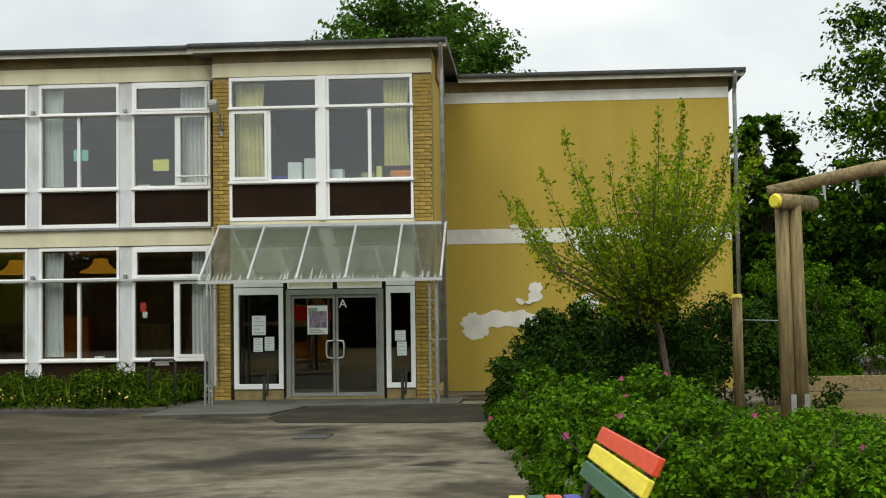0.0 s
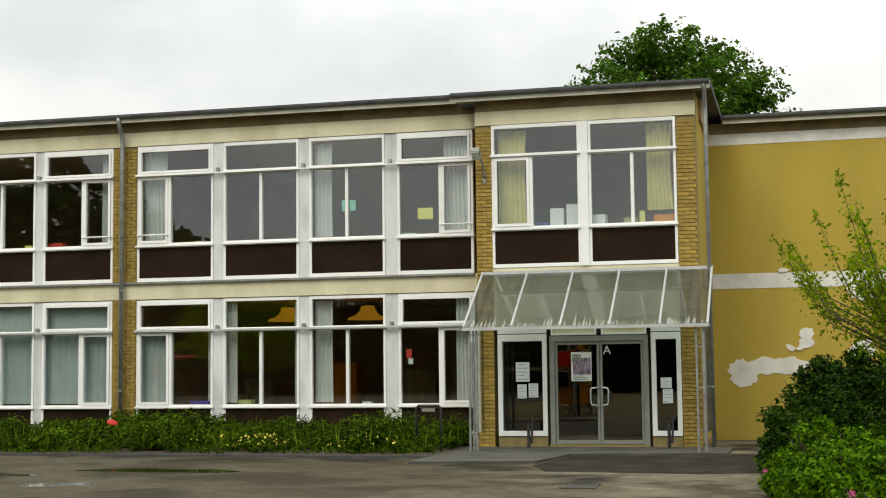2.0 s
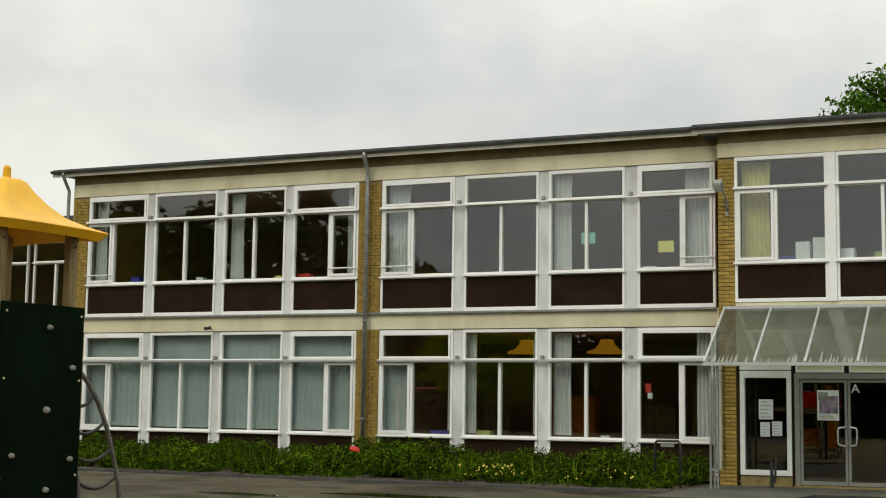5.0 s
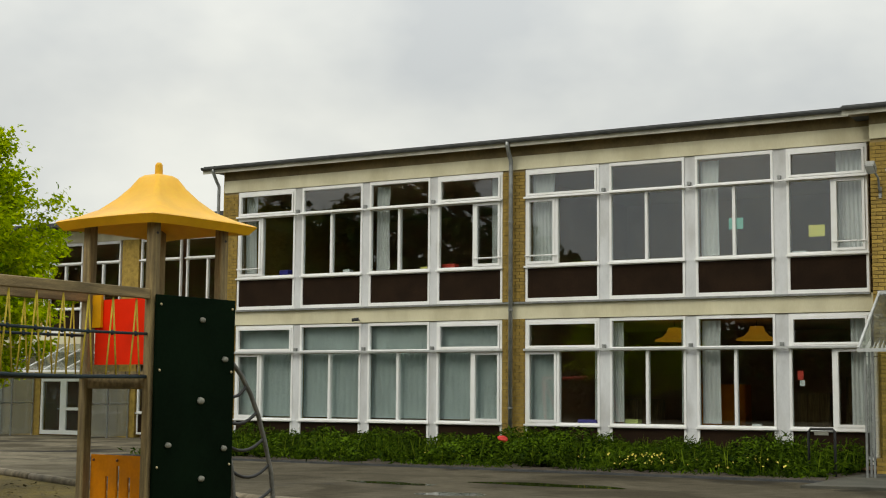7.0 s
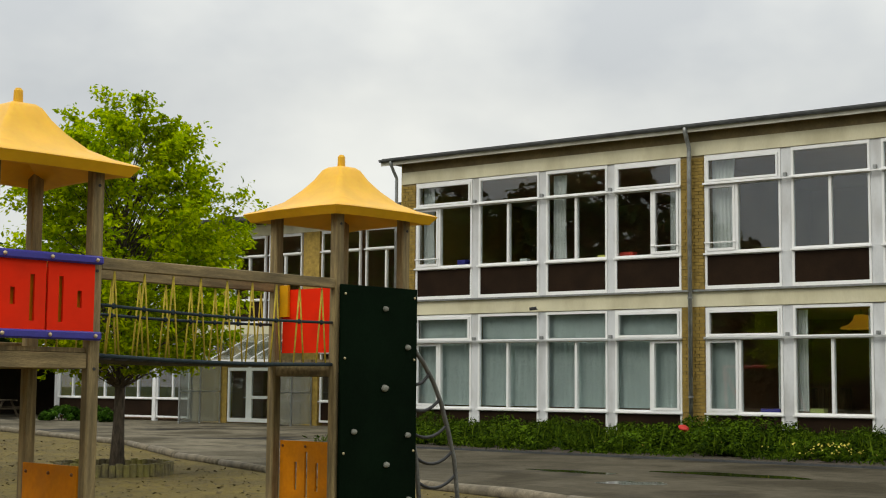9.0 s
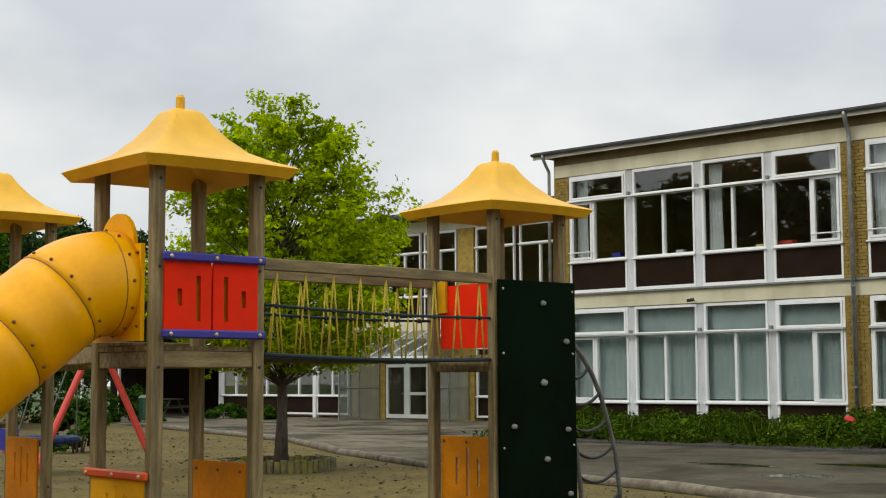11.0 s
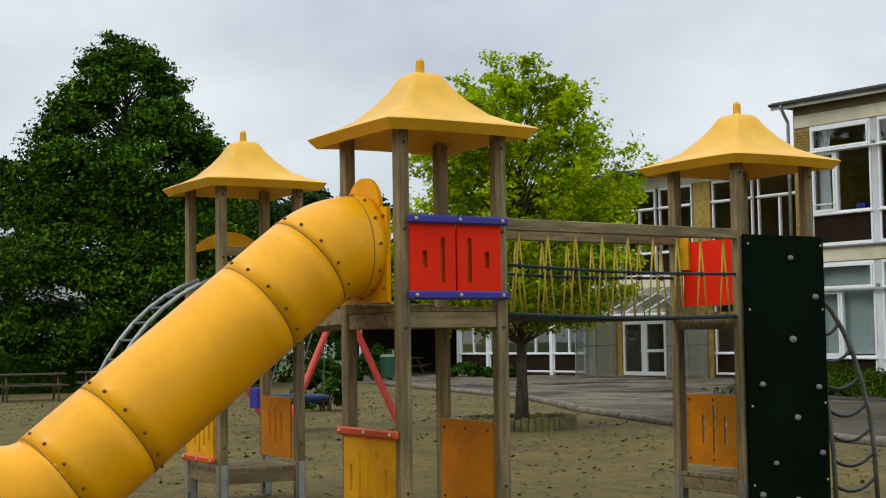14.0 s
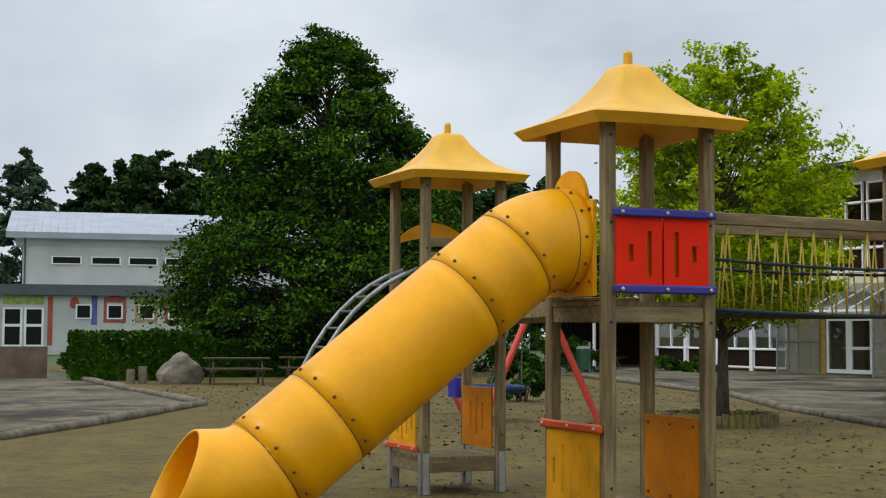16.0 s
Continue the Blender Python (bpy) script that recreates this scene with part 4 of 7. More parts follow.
box_part("gable_wall", (4.56, 4.86, GY + 0.3, 46, -0.2, 7.42), M["ochre"], school)
box_part("rear_wall", (-24.95, 4.86, 45.7, 46.0, -0.2, 7.42), M["ochre"], school)


def plaster_patch(x, z, pts, seed):
    rng = random.Random(seed)
    b = bmesh.new()
    f, k = [], []
    n = 40
    for i in range(n):
        a = 2 * math.pi * i / n
        r = np.interp(a, [2 * math.pi * j / len(pts) for j in range(len(pts) + 1)], list(pts) + [pts[0]]) * rng.uniform(0.88, 1.1)
        f.append(b.verts.new((x + math.cos(a) * r, GY - 0.006 - 0.005 * seed, z + math.sin(a) * r * 0.8)))
        k.append(b.verts.new((x + math.cos(a) * r * 1.01, GY - 0.001, z + math.sin(a) * r * 0.81)))
    b.faces.new(f)
    for i in range(n):
        j = (i + 1) % n
        b.faces.new((f[i], f[j], k[j], k[i]))
    part("plaster_patch", b, M["patch"], school, "patch of bare whitish plaster")


plaster_patch(-1.34, 1.40, (0.34, 0.46, 0.48, 0.30, 0.36, 0.34), 1)
plaster_patch(-0.52, 1.62, (0.72, 0.24, 0.22, 0.74, 0.22, 0.26), 2)
plaster_patch(0.12, 2.27, (0.11, 0.30, 0.26, 0.10, 0.30, 0.28), 3)
plaster_patch(-0.26, 2.05, (0.11, 0.06, 0.12, 0.07, 0.06, 0.13), 4)
plaster_patch(-0.36, 3.86, (0.13, 0.06, 0.07, 0.12, 0.06, 0.06), 8)
plaster_patch(1.34, 3.46, (0.30, 0.36, 0.50, 0.26, 0.36, 0.48), 5)
plaster_patch(1.33, 1.95, (0.30, 0.38, 0.22, 0.26, 0.36, 0.24), 6)
plaster_patch(3.30, 3.60, (0.30, 0.40, 0.36, 0.30, 0.3, 0.3), 7)
plaster_patch(-0.05, 2.02, (0.09, 0.06, 0.05, 0.08, 0.05, 0.06), 8)

# glass canopy over the entrance
canopy = thing("entrance_canopy", "lean-to canopy of dirty glass on slim grey steel posts", "canopy", m=pose(0.045, 0, SZ))
CX = [-6.72, -5.72, -4.72, -3.72, -2.72, -1.78]
CYB, CYF, CZB, CZF = BY - 0.05, 28.35, 3.69, 2.47
for x0, x1 in zip(CX, CX[1:]):
    b = bmesh.new()
    v = [b.verts.new(p) for p in ((x0 + .02, CYF, CZF), (x1 - .02, CYF, CZF), (x1 - .02, CYB, CZB), (x0 + .02, CYB, CZB))]
    w = [b.verts.new(p.co + Vector((0, 0, 0.01))) for p in v]
    b.faces.new(v)
    b.faces.new(w[::-1])
    for i in range(4):
        b.faces.new((v[i], w[i], w[(i + 1) % 4], v[(i + 1) % 4]))
    part("pane", b, M["canopy_glass"], canopy, "streaked dirty glass pane")
for x in CX:
    b = bmesh.new()
    sweep(b, [(x, CYF - 0.02, CZF + 0.01), (x, CYB, CZB + 0.02)], 0.03, 4)
    part("rafter", b, M["pale_alu"], canopy)
for y, z in ((CYF, CZF - 0.03), (CYB, CZB + 0.02)):
    box_part("rail", (CX[0] - .03, CX[-1] + .03, y - 0.035, y + 0.035, z - 0.035, z + 0.03), M["pale_alu"], canopy)
for x in (CX[0] + 0.1, CX[-1] - 0.1):
    for dx, dy in ((0, 0), (0.14 if x < -4 else -0.14, 0.02), (0.0, 0.35)):
        box_part("post", (x + dx - .02, x + dx + .02, CYF + 0.055 + dy, CYF + 0.095 + dy, -0.12, CZF - 0.06), M["zinc"], canopy)
    for z in (0.35, 1.2, 2.0):
        box_part("brace", (min(x - .02, x - .16 if x > -4 else x), max(x + .02, x + .16 if x < -4 else x), CYF + 0.065, CYF + 0.085, z, z + 0.02), M["zinc"], canopy)
    box_part("side_glass", (x - .004, x + .004, CYF + 0.12, CYB, 0.3, 2.5), M["glass"], canopy, "side pane of glass").visible_shadow = False

# ---- annex set back ----
AY = 39.5
annex = thing("annex_building", "set-back two-storey school wing with white windows and a glass porch", "building")


def annex_window(x0, x1, Z, y=AY, split=0.5):
    w = window(annex, x0, x1, y, Z, split=split, panel=True)


AUP = dict(top=7.25, gt=7.15, tb=6.52, lb=6.41, gb=4.81, sb=4.70, pb=3.94, fb=3.85)
ALO = dict(top=3.41, gt=3.34, tb=2.75, lb=2.65, gb=0.95, sb=0.85, pb=0.20, fb=0.12)
ax = [-50.6, -48.5, -46.4, -44.3, -42.2]
for i in range(len(ax) - 1):
    annex_window(ax[i] + 0.1, ax[i + 1] - 0.1, AUP)
    annex_window(ax[i] + 0.1, ax[i + 1] - 0.1, ALO)
    box_part("mullion", (ax[i] - 0.095, ax[i] + 0.095, AY - 0.06, AY + 0.1, 3.85, 7.25), M["white"], annex)
    box_part("mullion", (ax[i] - 0.095, ax[i] + 0.095, AY - 0.08, AY + 0.1, 0, 3.41), M["white"], annex)
for x0, x1 in ((-41.6, -40.1), (-39.9, -38.2), (-38.0, -36.3)):
    annex_window(x0, x1, AUP)
for x0, x1 in ((-35.3, -33.4), (-33.15, -31.2), (-30.95, -29.0), (-28.75, -26.8)):
    annex_window(x0, x1, AUP)
    annex_window(x0, x1, ALO)
box_part("floor_band", (-51, -25.3, AY - 0.03, AY + 0.25, 3.43, 3.83), M["cream"], annex)
box_part("top_band", (-51, -25.3, AY - 0.03, AY + 0.25, 7.26, 7.68), M["cream"], annex)
# annex band, with the shadow under the roof in its brown
box_part("fascia_board", (-51, -25.3, AY - 0.02, AY + 0.25, 7.68, 7.8), M["soffit"], annex)
box_part("roof", (-51.6, -25.02, AY - 0.85, 50, 7.80, 7.95), M["roofing"], annex, "flat dark roof")
box_part("back_wall", (-51, -25.3, 46, 46.2, 0, 7.7), M["room"], annex)
box_part("side_wall", (-51, -50.75, AY + .3, 46, 0, 7.7), M["ochre"], annex)
box_part("floor_slab", (-50.7, -25.3, AY + 0.26, 46, 3.42, 3.84), M["room"], annex)
box_part("ceiling_slab", (-50.7, -25.3, AY + 0.26, 46, 7.25, 7.7), M["room"], annex)
box_part("room_floor", (-50.7, -25.3, AY + 0.26, 46, 0, 0.05), M["room_floor"], annex)
for x0, x1 in ((-40.52, -40.15), (-36.2, -35.4), (-26.7, -25.3)):
    box_part("brick_pier", (x0, x1, AY - 0.02, AY + 0.3, 0, 7.26), M["brick"], annex, "yellow brick pier")
for x0, x1 in ((-42.1, -40.53), (-37.75, -36.25)):
    box_part("entrance_wall", (x0, x1, AY + 0.02, AY + 0.25, 0, 3.43), M["mortar"], annex)
box_part("entrance_head", (-40.14, -37.76, AY + 0.02, AY + 0.25, 2.2, 3.43), M["cream"], annex)
for x0, x1 in ((-40.1, -39.0), (-38.9, -37.8)):
    b = bmesh.new()
    ring(b, x0, x1, 0.05, 2.15, AY - .02, AY + .06, 0.1, 0.15, 0.12)
    d = part("door", b, M["white"], annex, "white framed glass door")
    if x0 > -39:
        box_part("lock_rail", (x0 + .1, x1 - .1, AY - .02, AY + .06, 0.95, 1.06), M["white"], d)
    pane(d, x0 + .1, x1 - .1, 0.2, 2.03, AY + 0.02)
    c = bmesh.new()
    rod(c, (x1 - .05, AY - .05, 1.0), (x1 - .2, AY - .05, 1.0), 0.015, n=6)
    part("handle", c, M["chrome"], d)
box_part("door_post", (-38.995, -38.905, AY - .02, AY + .08, 0.05, 2.2), M["white"], annex)
# porch
porch = thing("glass_porch", "small porch with grey glass screens and a translucent pitched roof", "porch")
for x in (-40.45, -35.65):
    for y0, y1 in ((37.3, 38.33), (38.37, 39.4)):
        for z0, z1 in ((0.05, 1.2), (1.24, 2.35)):
            g = box_part("screen", (x - .01, x + .01, y0, y1, z0, z1), M["screen_glass"], porch, "dusty glass screen")
            g.visible_shadow = False
    for y in (37.28, 38.35, 39.42):
        box_part("post", (x - .03, x + .03, y - .02, y + .02, 0, 2.4), M["steel"], porch)
    box_part("screen_rail", (x - .02, x + .02, 37.3, 39.4, 1.2, 1.24), M["steel"], porch)
for k in range(5):
    x0 = -40.6 + k * 1.02
    b = bmesh.new()
    v = [b.verts.new(p) for p in ((x0, 37.1, 2.42), (x0 + 0.98, 37.1, 2.42), (x0 + 0.98, 39.4, 3.42), (x0, 39.4, 3.42))]
    w = [b.verts.new(p.co + Vector((0, 0, 0.015))) for p in v]
    b.faces.new(v)
    b.faces.new(w[::-1])
    for i in range(4):
        b.faces.new((v[i], w[i], w[(i + 1) % 4], v[(i + 1) % 4]))
    part("roof_pane", b, M["canopy_glass"], porch, "cloudy roof pane")
    b = bmesh.new()
    sweep(b, [(x0 - .02, 37.1, 2.44), (x0 - .02, 39.4, 3.44)], 0.03, 4)
    part("rafter", b, M["white"], porch)
box_part("rail", (-40.65, -35.5, 37.06, 37.12, 2.33, 2.41), M["white"], porch)
# covered walk
shelter = thing("covered_walk", "low flat-roofed covered walk with thin white posts", "shelter")
box_part("roof", (-64, -50.8, 36.5, 43, 2.6, 2.85), M["far_dark"], shelter)
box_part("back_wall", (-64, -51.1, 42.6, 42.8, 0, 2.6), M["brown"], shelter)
for x in (-63.5, -60.5, -57.5, -54.5, -51.5):
    box_part("post", (x - .05, x + .05, 36.7, 36.8, 0, 2.6), M["white"], shelter)


# ---- play towers ----
YAW = -6.3
T1, T2, T3 = (-12.32, 6.89), (-8.26, 6.08), (-8.28, 9.57)
HP = 0.40   # half the post spacing
PW = 0.045  # half the post width


def on(tower, x, y, z):
    """A place in a tower's own axes, in the world."""
    return Matrix.Translation((tower[0], tower[1], 0)) @ pose(0, 0, 0, 0, 0, YAW) @ Vector((x, y, z))


def tower_roof(parent):
    prof = [(0.555, 2.975), (0.607, 3.045), (0.585, 3.06), (0.475, 3.10), (0.35, 3.168), (0.243, 3.262), (0.168, 3.36), (0.118, 3.448), (0.085, 3.475), (0.0, 3.478)]
    b = bmesh.new()
    rings = []
    N = 8
    for h, z in prof:
        ring = []
        for s in range(4):
            for k in range(N):
                f = -1 + 2 * k / N
                x, y = [(f, -1), (1, f), (-f, 1), (-1, -f)][s]
                bow = 1 + 0.03 * (abs(f) ** 3 - 0.3)   # corners flare
                lift = 0.012 * abs(f) ** 3 if h > 0.3 else 0
                ring.append(b.verts.new((x * h * bow, y * h * bow, z - lift)))
        rings.append(ring)
    for r, s in zip(rings, rings[1:]):
        for k in range(4 * N):
            b.faces.new((r[k], r[(k + 1) % (4 * N)], s[(k + 1) % (4 * N)], s[k]))
    inner = [b.verts.new((v.co.x * 0.94, v.co.y * 0.94, 2.980)) for v in rings[0]]
    up = [b.verts.new((v.co.x * 0.45, v.co.y * 0.45, 3.10)) for v in rings[0]]
    for k in range(4 * N):
        j = (k + 1) % (4 * N)
        b.faces.new((rings[0][j], rings[0][k], inner[k], inner[j]))
        b.faces.new((inner[j], inner[k], up[k], up[j]))
    b.faces.new(up)
    roof = part("roof", b, M["roof_yellow"], parent, "faded yellow pagoda-shaped plastic roof", smooth=True)
    bpy_mesh = roof.data
    for p in bpy_mesh.polygons:
        p.use_smooth = abs(p.normal.z) > 0.2 and p.center.z > 3.06
    c = bmesh.new()
    rod(c, (0, 0, 3.46), (0, 0, 3.57), 0.036, 0.033, 10)
    rod(c, (0, 0, 3.57), (0, 0, 3.59), 0.033, 0.02, 10)
    part("finial", c, M["roof_yellow"], roof)


def posts(parent, shoe=True, low=0.0):
    for x in (-HP, HP):
        for y in (-HP, HP):
            b = bmesh.new()
            box(b, x - PW, x + PW, y - PW, y + PW, 0.02, 3.06)
            p = part("post", b, M["wood"], parent, "weathered square timber post", bevel=0.01)
            c = bmesh.new()
            for dx, dy in ((PW + .004, 0), (-PW - .004, 0), (0, PW + .004), (0, -PW - .004)):
                if dx:
                    box(c, x + dx - .003, x + dx + .003, y - .03, y + .03, -0.05, 0.34)
                else:
                    box(c, x - .03, x + .03, y + dy - .003, y + dy + .003, -0.05, 0.34)
            part("post_shoe", c, M["steel"], p, "galvanised steel post shoe")
            s = 1 if x > 0 else -1
            for z in (0.5, 1.62, 2.3, 2.9):
                c = bmesh.new()
                rod(c, (x + s * PW, y, z), (x + s * (PW + .006), y, z), 0.012, n=6)
                part("screw", c, M["black"], p)


def beam(parent, a, b2, w, h, mat=None, name="beam"):
    """A squared timber from a to b2 (centres of its ends)."""
    a, b2 = Vector(a), Vector(b2)
    d = b2 - a
    m = Matrix.Translation(a) @ d.to_track_quat("Y", "Z").to_matrix().to_4x4()
    b = bmesh.new()
    box(b, -w / 2, w / 2, 0, d.length, -h / 2, h / 2, m)
    return part(name, b, mat or M["wood_x"], parent, bevel=0.006)


def deck(parent, z):
    for i in range(6):
        x = -HP + 0.066 + i * 0.134
        box_part("plank", (x - .06, x + .06, -HP - 0.03, HP + 0.03, z - 0.03, z), M["wood"], parent)
    for x in (-HP, HP):
        beam(parent, (x * 1.0, -HP + PW, z - .09), (x, HP - PW, z - .09), 0.05, 0.11)
    for y in (-HP, HP):
        beam(parent, (-HP + PW, y, z - .09), (HP - PW, y, z - .09), 0.05, 0.11)


def board(parent, name, axis, at, lo, hi, z0, z1, mat, slots=(), label="", thick=0.02):
    """A panel with vertical slots, in the plane axis = at; slots: (centre, z0, z1, width) along it."""
    b = bmesh.new()
    xs = sorted({lo, hi, *[c - w / 2 for c, a, e, w in slots], *[c + w / 2 for c, a, e, w in slots]})
    for x0, x1 in zip(xs, xs[1:]):
        mid = (x0 + x1) / 2
        hole = [s for s in slots if s[0] - s[3] / 2 < mid < s[0] + s[3] / 2]
        spans = [(z0, z1)] if not hole else [(z0, hole[0][1]), (hole[0][2], z1)]
        for a, e in spans:
            if axis == "x":
                box(b, at - thick / 2, at + thick / 2, x0, x1, a, e)
            else:
                box(b, x0, x1, at - thick / 2, at + thick / 2, a, e)
    bmesh.ops.remove_doubles(b, verts=b.verts, dist=1e-5)
    return part(name, b, mat, parent, label)


def caps(parent, pts, axis, mat, r=0.014):
    for p in pts:
        c = bmesh.new()
        bmesh.ops.create_icosphere(c, subdivisions=1, radius=r, matrix=Matrix.Translation(p))
        part("bolt_cap", c, mat, parent, smooth=True)


def rail(parent, axis, at, lo, hi, z, mat, out):
    """A coloured plastic rail with rounded ends and bolts."""
    b = bmesh.new()
    if axis == "x":
        box(b, at - .02, at + .02, lo, hi, z - .03, z + .03)
        pts = [(at + out * .022, lo + (hi - lo) * f, z) for f in (0.07, 0.5, 0.93)]
    else:
        box(b, lo, hi, at - .02, at + .02, z - .03, z + .03)
        pts = [(lo + (hi - lo) * f, at + out * .022, z) for f in (0.07, 0.5, 0.93)]
    r = part("rail", b, mat, parent, bevel=0.012)
    caps(r, pts, axis, M["bolt_pale"], 0.016)


def slotted(lo, hi, z0, z1, pattern):
    w = hi - lo
    h = z1 - z0
    return [(lo + w * f, z0 + h * a, z0 + h * e, 0.036) for f, a, e in pattern]


PAT4 = ((0.15, 0.40, 0.60), (0.36, 0.18, 0.78), (0.64, 0.18, 0.78), (0.85, 0.40, 0.60))
PATL = ((0.15, 0.30, 0.62), (0.33, 0.2, 0.8), (0.5, 0.08, 0.9), (0.67, 0.2, 0.8), (0.85, 0.30, 0.62))

OUT = HP + PW + 0.012
# tower with the tube slide
t2 = thing("play_tower", "timber play tower with red panel, yellow roof and tube slide", "play tower", "play towers", m=pose(*T2, 0, 0, 0, YAW))
posts(t2)
tower_roof(t2)
deck(t2, 1.765)
board(t2, "side_panel", "x", OUT, -HP + 0.03, -0.008, 1.83, 2.35, M["red"], slotted(-HP + 0.03, -0.008, 1.83, 2.35, ((0.32, 0.4, 0.62), (0.72, 0.2, 0.8))), "red plastic panel with slots")
board(t2, "side_panel", "x", OUT, 0.008, HP - 0.03, 1.83, 2.35, M["red"], slotted(0.008, HP - 0.03, 1.83, 2.35, ((0.28, 0.2, 0.8), (0.68, 0.4, 0.62))), "red plastic panel with slots")
board(t2, "panel_backing", "x", OUT - 0.045, -HP + 0.06, HP - 0.06, 1.88, 2.30, M["orange"], (), "dull orange boards behind the slots")
rail(t2, "x", OUT + 0.03, -HP + 0.0, HP + 0.02, 2.37, M["blue"], 1)
rail(t2, "x", OUT + 0.03, -HP + 0.0, HP + 0.02, 1.845, M["blue"], 1)
board(t2, "low_panel", "y", -OUT, -HP + 0.03, HP - 0.03, 0.30, 0.875, M["panel_yellow"], slotted(-HP + .03, HP - .03, 0.30, 0.875, PATL), "yellow panel with slots")
rail(t2, "y", -OUT - 0.02, -HP - 0.04, HP + 0.04, 0.895, M["red_rail"], -1)
rail(t2, "y", -OUT - 0.02, -HP - 0.04, HP + 0.04, 0.30, M["red_rail"], -1)
p = board(t2, "low_panel", "y", OUT - 0.1, -HP + 0.05, HP - 0.05, 0.32, 0.95, M["orange"], (), "orange board with pressed slots")
caps(p, [(x, OUT - 0.115, z) for x in (-.3, 0, .3) for z in (0.38, 0.89)], "y", M["bolt"])
deck(t2, 0.34)

# tube slide
slide = thing("tube_slide", "closed yellow plastic tube slide sloping down to the sand", "slide", m=pose(*T2, 0, 0, 0, YAW))
b = bmesh.new()
n = 24
front, back = [], []
outline = [(-HP + .05, 1.80), (HP - .05, 1.80), (HP - .05, 2.46)]
for k in range(13):
    a = math.pi * k / 12
    outline.append((0.25 * math.cos(a) + 0.0, 2.46 + 0.23 * math.sin(a)))
outline.append((-HP + .05, 2.46))
for x, z in outline:
    front.append(b.verts.new((x, -OUT - 0.03, z)))
    back.append(b.verts.new((x, -OUT, z)))
b.faces.new(front)
b.faces.new(back[::-1])
for i in range(len(outline)):
    j = (i + 1) % len(outline)
    b.faces.new((front[i], front[j], back[j], back[i]))
plate = part("entry_plate", b, M["yellow"], slide, "yellow entry plate bolted to the posts")
caps(plate, [(x, -OUT - .034, z) for x in (-.31, .31) for z in (1.9, 2.15, 2.4)], "y", M["bolt"])
TR = 0.36
axis = [Vector((0, -OUT - 0.03, 2.2))]
SL = radians(38.6)
for k in range(9):      # elbow
    a = SL * k / 8
    axis.append(Vector((0, -OUT - 0.08 - 0.622 * math.sin(a), 2.2 - 0.622 * (1 - math.cos(a)))))
d = Vector((0, -math.cos(SL), -math.sin(SL)))
for k in range(1, 19):
    axis.append(axis[9] + d * (2.22 * k / 18))
for k in range(1, 9):      # short bend that levels the mouth
    a = SL * max(0.0, 1 - k / 6)
    axis.append(axis[-1] + Vector((0, -math.cos(a), -math.sin(a))) * 0.066)


def tube(pts, name):
    c = bmesh.new()
    rings_o = sweep(c, pts, TR, 36, caps=False)
    rings_i = sweep(c, pts, TR - 0.018, 36, caps=False)
    for o, i in ((rings_o[0], rings_i[0]), (rings_o[-1], rings_i[-1])):
        for k in range(36):
            c.faces.new((o[k], o[(k + 1) % 36], i[(k + 1) % 36], i[k]))
    s = part(name, c, M["yellow"], slide, smooth=True)
    return s


def seam(i, count=12, turn=0.1):
    p, q = axis[i], axis[min(i + 1, len(axis) - 1)]
    d2 = (q - axis[i - 1]).normalized()
    a = d2.orthogonal().normalized()
    b3 = d2.cross(a)
    c = bmesh.new()
    for s, r in ((-0.004, TR + .0005), (-0.002, TR + .002), (0.002, TR + .002), (0.004, TR + .0005)):
        [c.verts.new(p + d2 * s + r * (math.cos(2 * math.pi * k / 40) * a + math.sin(2 * math.pi * k / 40) * b3)) for k in range(40)]
    c.verts.ensure_lookup_table()
    for s in range(3):
        for k in range(40):
            c.faces.new((c.verts[s * 40 + k], c.verts[s * 40 + (k + 1) % 40], c.verts[(s + 1) * 40 + (k + 1) % 40], c.verts[(s + 1) * 40 + k]))
    f = part("seam", c, M["bolt"], slide, "joint between tube sections", smooth=True)
    for sgn in (-1,):
        pts = [p + d2 * 0.05 * sgn + (TR + .004) * (math.cos(2 * math.pi * (k + turn) / count) * a + math.sin(2 * math.pi * (k + turn) / count) * b3) for k in range(count)]
        caps(f, pts, "y", M["bolt"], 0.0135)


cuts = [0, 9, 13, 23, 27, len(axis) - 1]
for a, e in zip(cuts, cuts[1:]):
    tube(axis[a:e + 1], "tube_section")
for v in slide.children[-1].data.vertices:      # the mouth is cut aslant: its lower lip reaches further out
    along = min(1.0, max(0.0, (axis[28].y - v.co.y) / (axis[28].y - axis[-1].y)))
    v.co.y -= 0.34 * along * (axis[-1].z + TR - v.co.z) / (2 * TR) - 0.04 * along
for i in cuts[1:-1]:
    seam(i)
seam(2, 12, 0.5)
b = bmesh.new()
rod(b, axis[-3] + Vector((0, 0, -TR + 0.02)), (0, axis[-3].y, 0), 0.05, n=10)
part("foot", b, M["steel"], slide)

# tower with the climbing wall
t3 = thing("play_tower", "timber play tower with green climbing board and yellow roof", "play tower", "play towers", m=pose(*T3, 0, 0, 0, YAW))
posts(t3)
tower_roof(t3)
deck(t3, 1.74)
deck(t3, 0.36)
board(t3, "side_panel", "y", -OUT + 0.1, -HP + 0.06, HP - 0.05, 1.80, 2.36, M["red"], (), "red panel behind the bridge ropes")
p = board(t3, "low_panel", "y", -OUT + 0.1, -HP + 0.06, HP - 0.05, 0.43, 1.035, M["orange"], slotted(-HP + .06, HP - .05, 0.43, 1.035, ((0.3, 0.3, 0.7), (0.5, 0.15, 0.85), (0.7, 0.3, 0.7))), "orange panel with slots")
caps(p, [(x, -OUT + 0.085, z) for x in (-.3, 0, .3) for z in (0.48, 0.99)], "y", M["bolt"])
